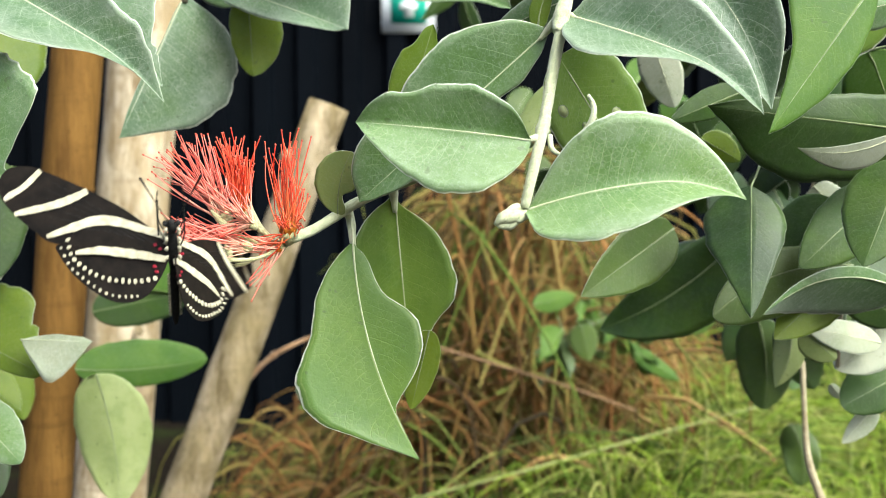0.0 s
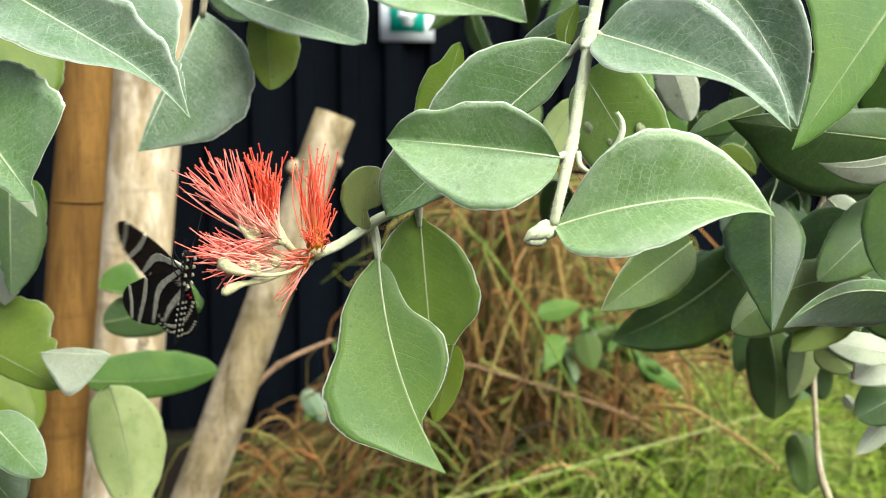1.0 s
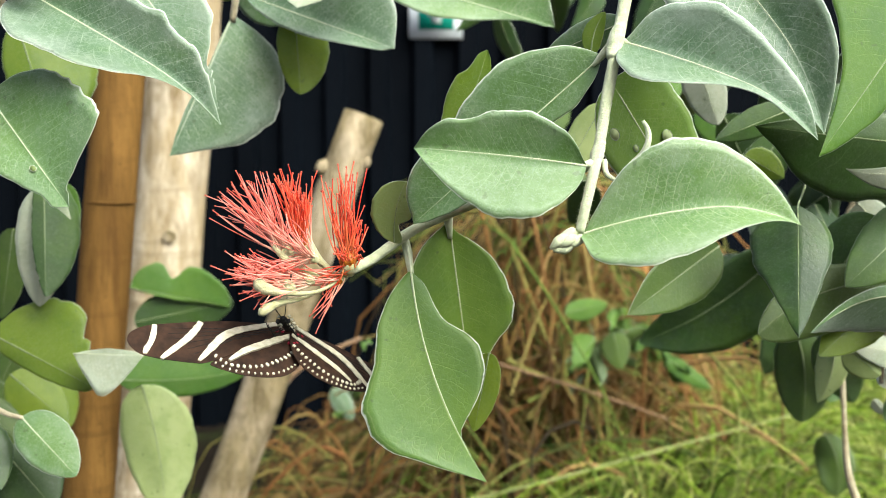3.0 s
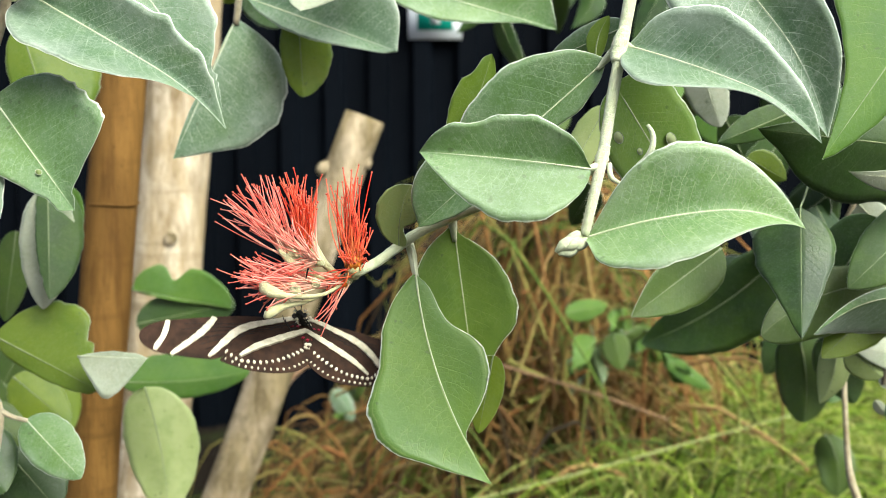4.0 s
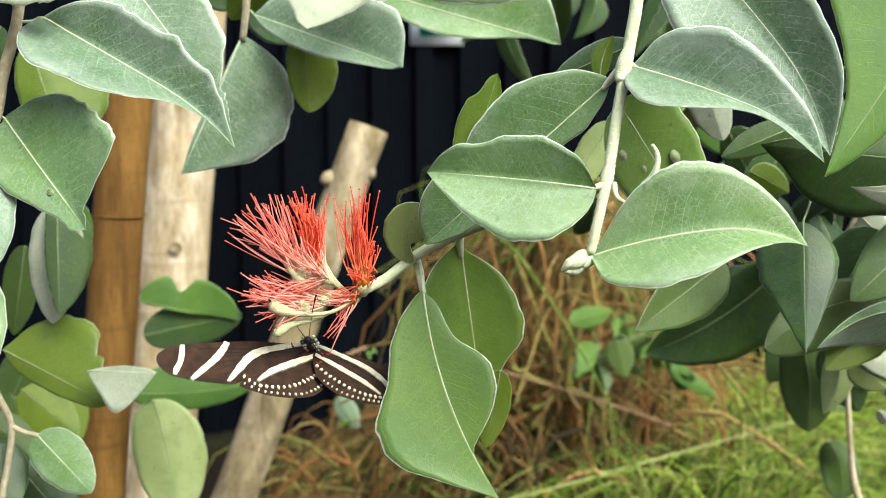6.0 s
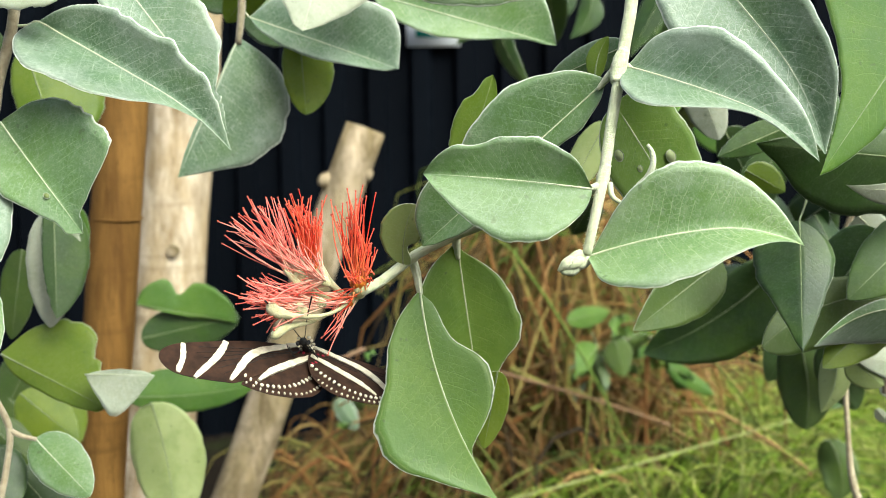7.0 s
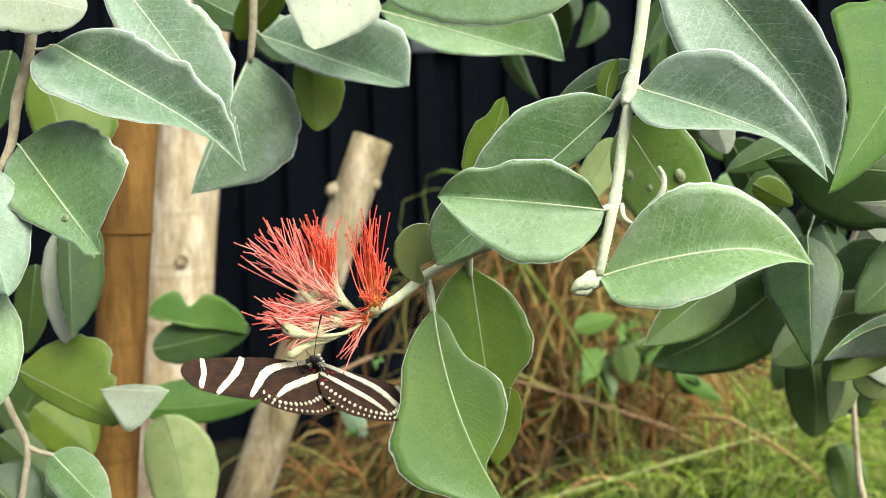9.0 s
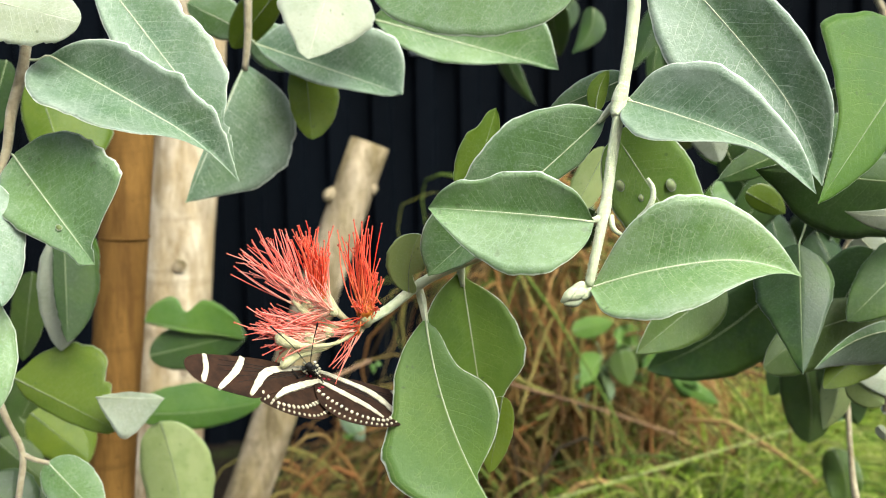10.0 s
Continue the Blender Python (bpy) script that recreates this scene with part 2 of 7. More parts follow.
def half_width(shape, s, a, b):
    """Half the blade's width at s: from one greatest width and the powers a and b, or from widths at the stations above."""
    if isinstance(shape, tuple):
        at = (0.0, *STATIONS, 1.0)
        size = (shape[0] * 0.3, *shape, 0.0)
        n = max(k for k in range(len(at) - 1) if at[k] <= s or k == 0)
        t = (s - at[n]) / (at[n + 1] - at[n])
        slope = [(size[min(k + 1, 15)] - size[max(k - 1, 0)]) / (at[min(k + 1, 15)] - at[max(k - 1, 0)]) * (at[n + 1] - at[n]) for k in (n, n + 1)]
        return (2 * t**3 - 3 * t * t + 1) * size[n] + (t**3 - 2 * t * t + t) * slope[0] + (3 * t * t - 2 * t**3) * size[n + 1] + (t**3 - t * t) * slope[1]
    peak = a / (a + b)
    return shape * s**a * (1 - s) ** b / (peak**a * (1 - peak) ** b) if 0 < s < 1 else 0.0


def leaf(parent, base, tip, face, left, right, a=0.6, b=0.8, bend=0.0, bow=0.0, fold=(12, 12), wave=0.0, top=None, under=None,
         bumps=(), stalk=None, curl=0.0, hook=0.0, seed=0, label="", chew=(0, 0, 0)):
    """One leaf: a thin blade from base to tip with its own two half widths, fold along the midrib, bow and wavy margin, and a
    raised midrib that runs on into the leaf stalk. face: the way its shown side looks. bumps: (side, along, amount, spread); chew: depth of the
    insect bites along the left and the right margin, and where along the blade they begin."""
    top, under = top or LEAF, under or UNDER
    rng = random.Random(seed)
    base, tip = Vector(base), Vector(tip)
    length = (tip - base).length
    x = (tip - base) / length
    n = (Vector(face) - x * Vector(face).dot(x)).normalized()
    y = n.cross(x)
    rows, half, thick = 60 if max(chew) else 34, 6, 0.00026
    phase = [rng.uniform(0, 6.28) for _ in range(4)]
    grid, uv = [], []

    def spine(s):
        return base + x * length * s + (y * bend + n * bow) * 4 * s * (1 - s) - n * curl * s**3 + y * hook * (max(0.0, s - 0.62) / 0.38) ** 2

    for i in range(rows + 1):
        s = i / rows
        s = 0.5 * s + 0.25 - 0.25 * math.cos(math.pi * s)
        mid = spine(s)
        for k in range(-half, half + 1):
            v = k / half
            width = left if k > 0 else right
            lean = radians(fold[0] if k > 0 else fold[1])
            w = max(half_width(width, s, a, b), 0.0002)
            for at_side, along, amount, spread in bumps:
                if at_side * k > 0:
                    w *= 1 + amount * math.exp(-(((s - along) / spread) ** 2))
            bite = chew[0] if k > 0 else chew[1]
            if bite and s > chew[2]:
                w -= bite * abs(v) ** 4 * (max(0.0, noise.noise((s * 15, seed, 1.0))) + 0.55 * abs(noise.noise((s * 38, seed, 4.0)))) * min(1.0, (1 - s) * 8)
                w = max(w, 0.0003)
            w *= 1 + 0.014 * math.sin(26 * s + phase[0] + v) + 0.01 * math.sin(57 * s + phase[1])
            out = abs(v) * w
            rise = wave * v * v * math.sin(7.5 * s + phase[2 if k > 0 else 3])
            drop = out * math.sin(lean) * (0.86 + 0.14 * abs(v))
            grid.append(mid + y * math.copysign(1, v) * out * math.cos(lean) + n * (rise - drop))
            uv.append((s, v))
    wide = 2 * half + 1
    count = len(grid)
    faces, index, round_off = [], [], []
    for i in range(rows):
        for k in range(wide - 1):
            q = (i * wide + k, (i + 1) * wide + k, (i + 1) * wide + k + 1, i * wide + k + 1)
            faces += [q, tuple(count + j for j in reversed(q))]
            index += [0, 1]
            round_off += [True, True]
        for k in (0, wide - 1):
            q = (i * wide + k, (i + 1) * wide + k, count + (i + 1) * wide + k, count + i * wide + k)
            faces.append(q if k else tuple(reversed(q)))
            index.append(1)
            round_off.append(False)
    verts = [g + n * thick / 2 for g in grid] + [g - n * thick / 2 for g in grid]
    blade = hang(new("leaf", mesh_data("leaf", verts, faces, [top, under], uv * 2, index)), parent, label)
    blade.data.polygons.foreach_set("use_smooth", round_off)
    line = [spine(s) + n * 0.0001 for s in (0.0, 0.12, 0.3, 0.5, 0.7, 0.88)]
    if stalk is not None:
        line = [Vector(stalk), (Vector(stalk) + base) / 2 - n * 0.0012, *line]
    broad = [max(v) if isinstance(v, tuple) else v for v in (left, right)]
    size = min(0.0007, 0.00025 + 0.005 * sum(broad))
    rod("midrib", line, [size * 1.2, size * 0.8, size * 0.45, size * 0.15], STEM if top in (LEAF, LEAF_FRESH, LEAF_LIFTED, LEAF_LIGHT, LEAF_GREY, UNDER) else STALK_DARK, blade, "", 6, 3)
    return blade


def scar(parent, at, face, radius, hole_fill=None):
    """The pale healed ring round a small hole in a leaf; an added coloured disc stands for the opening."""
    at, face = Vector(at), Vector(face).normalized()
    side = face.orthogonal().normalized()
    up = face.cross(side)
    ring = [at + (side * math.cos(a) + up * math.sin(a) * 1.25) * radius for a in np.linspace(0, 2 * math.pi, 15)]
    verts, faces = tube(ring, [0.00010, 0.00013, 0.00008], 6)
    rim = hang(new("leaf_scar", mesh_data("leaf_scar", verts, faces, TAN_FILM)), parent, "pale ring round a hole")
    # added disc, toned like the view through the hole; the blade stays whole
    disc = [at + (side * math.cos(a) + up * math.sin(a) * 1.25) * radius * 0.95 for a in np.linspace(0, 2 * math.pi, 15)[:-1]]
    back = [p - face * 0.0001 for p in disc]
    n = len(disc)
    shape = [tuple(range(n)), tuple(reversed(range(n, 2 * n)))] + [(k, k + n, (k + 1) % n + n, (k + 1) % n) for k in range(n)]
    hang(new("scar_film", mesh_data("scar_film", disc + back, shape, hole_fill or LEAF_OLIVE)), rim)


def hairs(parent, line, radius, count, length, seed):
    """Short pale felt hairs that stand off a stem."""
    rng = random.Random(seed)
    path = glide(line, 12)
    lots = []
    for _ in range(count):
        k = rng.randrange(len(path) - 1)
        p = path[k].lerp(path[k + 1], rng.random())
        way = (path[k + 1] - path[k]).normalized()
        out = way.orthogonal().normalized()
        out = (Matrix.Rotation(rng.uniform(0, 6.28), 3, way) @ out + way * rng.uniform(-0.5, 0.3)).normalized()
        lots.append(tube([p + out * radius * 0.9, p + out * (radius + length * rng.uniform(0.4, 1.0))], [0.00007, 0.00003], 3, cap=False))
    ob = hang(new("stem_hairs", mesh_data("stem_hairs", *joined(lots), STEM)), parent, "fine pale hairs on the stem")
    return tagged(ob, kind="stuff")


TAN_FILM = stem_material("dry_leaf_film", (0.22, 0.27, 0.17), (0.34, 0.38, 0.26))
STALK_DARK = stem_material("green_stalk", (0.12, 0.17, 0.06), (0.26, 0.32, 0.15))

# ---- ground, wall and sign ----
def soil_material():
    m = Nodes("soil_and_litter", 0.95, 0.05)
    big, small = m.noise(6, 4), m.noise(70, 5)
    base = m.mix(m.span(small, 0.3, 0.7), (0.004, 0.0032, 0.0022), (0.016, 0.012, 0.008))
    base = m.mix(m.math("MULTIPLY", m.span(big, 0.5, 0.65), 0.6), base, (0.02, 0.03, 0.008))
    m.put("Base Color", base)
    m.bump(small, 0.8, 0.02)
    return m.mat


def ground_sheet():
    """One sheet of uneven soil, fine near the bed and reaching far out."""
    marks = sorted({*np.linspace(-2.5, 4.5, 57).round(3).tolist(), *(s * v for s in (-1, 1) for v in (6, 9, 14, 25, 60, 200))})
    verts = [(x, y, (0.025 * noise.noise((x * 2.1, y * 2.1, 0)) + 0.012 * noise.noise((x * 7, y * 7, 3))) if max(abs(x), abs(y)) < 6 else 0) for y in marks for x in marks]
    w = len(marks)
    faces = [(j * w + i, j * w + i + 1, (j + 1) * w + i + 1, (j + 1) * w + i) for j in range(w - 1) for i in range(w - 1)]
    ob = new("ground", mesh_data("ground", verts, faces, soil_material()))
    return tagged(ob, "dark uneven soil with plant litter in the bed", "ground", kind="structure")


def wall_material():
    m = Nodes("dark_navy_sheet", 0.6, 0.04)
    stain = m.noise(3, 5, m.coords(1, 1, 0.15))
    m.put("Base Color", m.mix(m.span(stain, 0.35, 0.75), (0.0010, 0.0018, 0.0030), (0.0026, 0.0044, 0.0070)))
    m.put("Roughness", m.span(m.noise(25, 4), 0.3, 0.7, 0.6, 0.85))
    m.bump(m.noise(40, 3), 0.1, 0.002)
    return m.mat


def corrugated_wall():
    """Dark profiled sheet wall: flat pans with raised ribs, 4 cm deep and closed at the back."""
    verts, faces, x, line = [], [], -3.4, []
    while x < 3.4:
        line += [(x, 0), (x + 0.055, 0), (x + 0.068, -0.028), (x + 0.112, -0.028)]
        x += 0.125
    for z in (-0.02, 1.2, 2.6):
        verts += [(px, 3.06 + py, z) for px, py in line]
    n = len(line)
    faces = [(r * n + i, r * n + i + 1, (r + 1) * n + i + 1, (r + 1) * n + i) for r in range(2) for i in range(n - 1)]
    k = len(verts)
    verts += [(line[0][0], 3.1, -0.02), (line[-1][0], 3.1, -0.02), (line[-1][0], 3.1, 2.6), (line[0][0], 3.1, 2.6)]
    faces.append((k, k + 3, k + 2, k + 1))
    ob = new("wall_north", mesh_data("wall_north", verts, faces, wall_material(), smooth=False))
    return tagged(ob, "dark navy profiled sheet wall behind the bed", "wall", kind="structure")


def plain(name, colour, rough=0.6, vary=0.15, scale=40):
    m = Nodes(name, rough, 0.3)
    dark = tuple(c * (1 - vary) for c in colour)
    m.put("Base Color", m.mix(m.span(m.noise(scale, 4), 0.3, 0.7), dark, colour))
    return m.mat


def box(bm, x0, y0, z0, x1, y1, z1, bevel=0.0):
    made = bmesh.ops.create_cube(bm, size=1.0)["verts"]
    bmesh.ops.scale(bm, vec=(x1 - x0, y1 - y0, z1 - z0), verts=made)
    bmesh.ops.translate(bm, vec=((x0 + x1) / 2, (y0 + y1) / 2, (z0 + z1) / 2), verts=made)
    if bevel:
        bmesh.ops.bevel(bm, geom=list({e for v in made for e in v.link_edges}), offset=bevel, segments=2, affect="EDGES")
    return bm


def exit_sign(x0, x1, z0, z1, y=3.03):
    """White board with a green pictogram field and a pale cross-like figure."""
    sign = thing("wall_sign", (x0, y, z0), "small white safety sign with green field and white symbol", "sign")
    w, h = x1 - x0, z1 - z0
    part("board", box(bmesh.new(), x0, y - 0.004, z0, x1, y + 0.002, z1, 0.001), plain("sign_white", (0.72, 0.78, 0.78)), sign)
    green = plain("sign_green", (0.0, 0.28, 0.19))
    part("green_field", box(bmesh.new(), x0 + w * 0.17, y - 0.006, z0 + h * 0.2, x1 - w * 0.17, y - 0.0035, z1 - h * 0.08), green, sign, "green printed field")
    white = plain("sign_symbol", (0.75, 0.8, 0.78))
    part("symbol", box(bmesh.new(), x0 + w * 0.42, y - 0.008, z0 + h * 0.34, x0 + w * 0.60, y - 0.0055, z0 + h * 0.82), white, sign, "white upright bar of the symbol")
    part("symbol", box(bmesh.new(), x0 + w * 0.34, y - 0.0085, z0 + h * 0.50, x0 + w * 0.66, y - 0.0058, z0 + h * 0.66), white, sign, "white cross bar of the symbol")
    return sign


ground_sheet()
corrugated_wall()
exit_sign(-0.0978, 0.0518, 1.1199, 1.2437)

# ---- trunk, post and stake ----
BARK = bark_material("smooth_brown_bark", (0.082, 0.039, 0.008), (0.212, 0.112, 0.026), (0.142, 0.072, 0.016), 0.12, 70)
POST = bark_material("weathered_pale_wood", (0.19, 0.135, 0.065), (0.62, 0.54, 0.39), (0.40, 0.305, 0.165), 0.3, 55)
STAKE = bark_material("grey_barkless_wood", (0.11, 0.084, 0.038), (0.44, 0.360, 0.240), (0.26, 0.205, 0.100), 0.4, 42)


def upright(name, low, high, radii, material, label, category, piece, sides=20, rings=26, lumps=0.03, nodes=()):
    """A trunk, post or stake with uneven girth, from the ground up; nodes: (height share, swelling)."""
    low, high = Vector(low), Vector(high)
    ob = thing(name, low, label, category)
    points, sizes = [], []
    for n in range(rings + 1):
        s = n / rings
        p = low.lerp(high, s)
        points.append(p + Vector((noise.noise((s * 3, low.x, 1)), noise.noise((s * 3, low.y, 5)), 0)) * radii[0] * 0.12)
        r = radii[0] + (radii[1] - radii[0]) * s
        for at, swell in nodes:
            r *= 1 + swell * math.exp(-(((s - at) / 0.012) ** 2))
        sizes.append(r)
    verts, faces = tube(points, sizes, sides)
    for k, v in enumerate(verts):
        c = points[k // sides]
        verts[k] = c + (v - c) * (1 + lumps * noise.noise((v.x * 40, v.y * 40, v.z * 14)) + lumps * noise.noise((v.x * 120, v.y * 120, v.z * 40)))
    hang(new(piece, mesh_data(piece, verts, faces, material)), ob)
    return ob


def knot(parent, at, way, radius, reach, material, label):
    """A stub, knot or cut end standing off a stake or post."""
    at, way = Vector(at), Vector(way).normalized()
    rod("knot", [at - way * reach, at, at + way * reach * 0.5, at + way * reach * 0.8], [radius * 1.3, radius * 1.1, radius, radius * 0.4], material, parent, label, 10, 3, 0.12)


def ring_scar(parent, at, radius):
    """The raised ring that an old side shoot left round the trunk."""
    at = Vector(at)
    ring = [at + Vector((math.cos(a), math.sin(a), 0.03 * math.sin(2 * a))) * radius * 0.972 for a in np.linspace(0, 2 * math.pi, 33)]
    verts, faces = tube(ring, [0.0005, 0.0007, 0.0003, 0.0007, 0.0005], 8, 0.5)
    hang(new("bark_ring", mesh_data("bark_ring", verts, faces, BARK)), parent, "darker ring on the bark")


upright("tree_trunk", (-0.2901, 0.6521, -0.0300), (-0.1746, 0.8024, 1.5000), (0.0181, 0.0165), BARK, "smooth brown young tree trunk with a faint ring", "tree", "trunk", nodes=((0.553, 0.04),))
upright("wooden_post", (-0.3387, 0.9915, -0.0300), (-0.2052, 1.1516, 1.6000), (0.0366, 0.0343), POST, "pale weathered round wooden post with knots", "post", "shaft", lumps=0.05)
upright("wooden_stake", (-0.4003, 0.8756, -0.0300), (-0.0702, 0.9650, 0.8672), (0.0230, 0.0179), STAKE, "leaning pale stake of bare wood with a cut end", "stake", "shaft", lumps=0.05)
knot(bpy.data.objects["wooden_stake"], (-0.1029, 0.9574, 0.8221), (-0.014, -0.016, -0.005), 0.0065, 0.016, STAKE, "stub of a cut twig")
knot(bpy.data.objects["wooden_stake"], (-0.0707, 0.9580, 0.8266), (0.009, -0.010, -0.001), 0.006, 0.008, STAKE, "")
knot(bpy.data.objects["wooden_post"], (-0.2645, 1.0317, 0.7516), (0.004, -0.016, 0.002), 0.005, 0.0002, STAKE, "dark knot in the wood")
knot(bpy.data.objects["wooden_post"], (-0.2592, 1.0226, 0.6535), (0.004, -0.017, 0.003), 0.004, 0.0002, STAKE, "")
ring_scar(bpy.data.objects["tree_trunk"], (-0.2271, 0.7340, 0.8040), 0.0181)
rod("limb", [(-0.1844, 0.7896, 1.3700), (-0.0620, 0.5813, 1.4500), (0.0605, 0.3329, 0.9820), (0.0605, 0.3329, 0.9320)], [0.008, 0.0065, 0.005, 0.003], TWIG, bpy.data.objects["tree_trunk"], "thin arching limb", 8, 5, 0.06)
rod("limb", [(-0.1957, 0.7749, 1.2200), (-0.1722, 0.6034, 1.3000), (-0.1487, 0.3918, 0.9984), (-0.1487, 0.3918, 0.9484)], [0.008, 0.0065, 0.005, 0.003], TWIG, bpy.data.objects["tree_trunk"], "thin arching limb", 8, 5, 0.06)
rod("limb", [(-0.1844, 0.7896, 1.3700), (-0.1394, 0.6672, 1.4500), (-0.0944, 0.5049, 1.0215), (-0.0944, 0.5049, 0.9715)], [0.008, 0.0065, 0.005, 0.003], TWIG, bpy.data.objects["tree_trunk"], "thin arching limb", 8, 5, 0.06)
rod("limb", [(-0.1920, 0.7798, 1.2700), (0.0156, 0.6267, 1.3500), (0.2231, 0.4337, 0.9804), (0.2231, 0.4337, 0.9304)], [0.008, 0.0065, 0.005, 0.003], TWIG, bpy.data.objects["tree_trunk"], "thin arching limb", 8, 5, 0.06)
rod("limb", [(-0.1957, 0.7749, 1.2200), (0.0163, 0.7168, 1.3000), (0.2283, 0.6187, 1.0179), (0.2283, 0.6187, 0.9679)], [0.008, 0.0065, 0.005, 0.003], TWIG, bpy.data.objects["tree_trunk"], "thin arching limb", 8, 5, 0.06)


def bud(parent):
    """Closed pale bud of overlapping lobes at the end of the stem."""
    at, way = Vector((0.0407, 0.3049, 0.8213)), Vector((-0.0093, -0.0025, -0.0049)).normalized()
    side = way.orthogonal().normalized()
    for n in range(7):
        turn = Matrix.Rotation(n * 2.4, 3, way)
        out = turn @ side
        a = at + way * 0.0012 * n * 0.55
        line = [a, a + way * 0.0015 + out * 0.0013, a + way * 0.0036 + out * 0.0015, a + way * 0.0062 + out * 0.0004]
        rod("bud_scale", line, [0.0009, 0.0016, 0.0015, 0.0005], STEM, parent, "pale felted bud scale" if n == 0 else "", 8, 3, 0.1)


# ---- dry stems, grass and low greenery ----
def strands(name, roots, material, label, category, thick, steps=6):
    """Many thin bent stems in one mesh; roots: rows of points for each stem."""
    verts, faces = joined([tube(glide(line, 3), [thick * s, thick * s * 0.8, thick * s * 0.35], 4, cap=False) for line, s in roots])
    return tagged(new(name, mesh_data(name, verts, faces, material)), label, category, kind="stuff")


def island_material(name, colours, rough=0.75, clear=0.0):
    m = Nodes(name, rough, 0.2)
    ramp = m.add("ShaderNodeValToRGB")
    m.link(m.island(), ramp.inputs[0])
    while len(ramp.color_ramp.elements) < len(colours):
        ramp.color_ramp.elements.new(0.5)
    for n, c in enumerate(colours):
        ramp.color_ramp.elements[n].position, ramp.color_ramp.elements[n].color = n / (len(colours) - 1), (*c, 1)
    base = m.mix(m.math("MULTIPLY", m.noise(50, 3), 0.5), ramp.outputs[0], (0.06, 0.045, 0.02))
    m.put("Base Color", base)
    if clear:
        m.translucent(clear, base)
    return m.mat


def dry_heap():
    rng = random.Random(11)
    lots = []
    for n in range(2500):
        y = rng.uniform(1.25, 2.3)
        x = (0.075 + rng.gauss(0, 0.12)) * y
        top = 0.86 * (1 - 1.1 * (x / y - 0.1) ** 2 / 0.05) * rng.uniform(0.5, 1.0)
        top = min(top, 0.85 - (0.215 if x / y < 0.03 else 0.02) * y - rng.uniform(0.0, 0.1))
        if top < 0.15 or (x / y > 0.08 and top < 0.36):
            continue
        q = Vector((x, y, top))
        way = rng.choice((-1, 1)) * rng.uniform(0.02, 0.16)
        p = q + Vector((-way * 0.5 + rng.gauss(0, 0.03), rng.gauss(0, 0.04), -rng.uniform(0.1, 0.35)))
        r = q + Vector((way, rng.gauss(0, 0.05), rng.uniform(-0.14, 0.03)))
        s = r + Vector((way * rng.uniform(-0.3, 0.7), rng.gauss(0, 0.03), rng.uniform(-0.18, -0.02)))
        lots.append(([p, q, r, s], rng.choice((0.4, 0.5, 0.7, 0.8, 1.2))))
    # curled stems lying low beside the stake
    for n in range(850):
        y = rng.uniform(1.2, 2.2)
        x = rng.uniform(-0.14, 0.10) * y
        q = Vector((x, y, rng.uniform(0.05, 0.80 - (0.235 - 0.3 * min(0.0, x / y)) * y)))
        way = rng.choice((-1, 1)) * rng.uniform(0.03, 0.15)
        lift = rng.uniform(0.0, 0.07)
        lots.append(([q, q + Vector((way * 0.4, 0, lift)), q + Vector((way, rng.gauss(0, 0.03), lift * 0.8 + rng.uniform(-0.05, 0.02))), q + Vector((way * rng.uniform(0.9, 1.5), 0, rng.uniform(-0.14, -0.02)))], rng.choice((0.45, 0.6, 0.8, 1.2))))
    # a fan of stouter stems
    for n in range(70):
        y = rng.uniform(1.22, 1.4)
        a = rng.uniform(-0.7, 2.4)
        q = Vector((0.105 * y + rng.gauss(0, 0.02), y, 0.57 + rng.gauss(0, 0.02)))
        out = Vector((math.cos(a), rng.gauss(0, 0.15), math.sin(a) * 0.7)) * rng.uniform(0.06, 0.17)
        lots.append(([q - out * 0.4, q, q + out * 0.6 + Vector((0, 0, 0.01)), q + out - Vector((0, 0, rng.uniform(0.0, 0.03)))], rng.uniform(0.7, 1.3)))
    mat = island_material("dry_brown_stems", [(0.018, 0.013, 0.006), (0.36, 0.165, 0.045), (0.03, 0.030, 0.008), (0.46, 0.285, 0.100), (0.10, 0.190, 0.020), (0.28, 0.225, 0.060), (0.25, 0.095, 0.027), (0.09, 0.150, 0.022)])
    return strands("dry_stems", lots, mat, "tangled dry reddish-brown stems heaped before the wall", "dead plants", 0.0027)


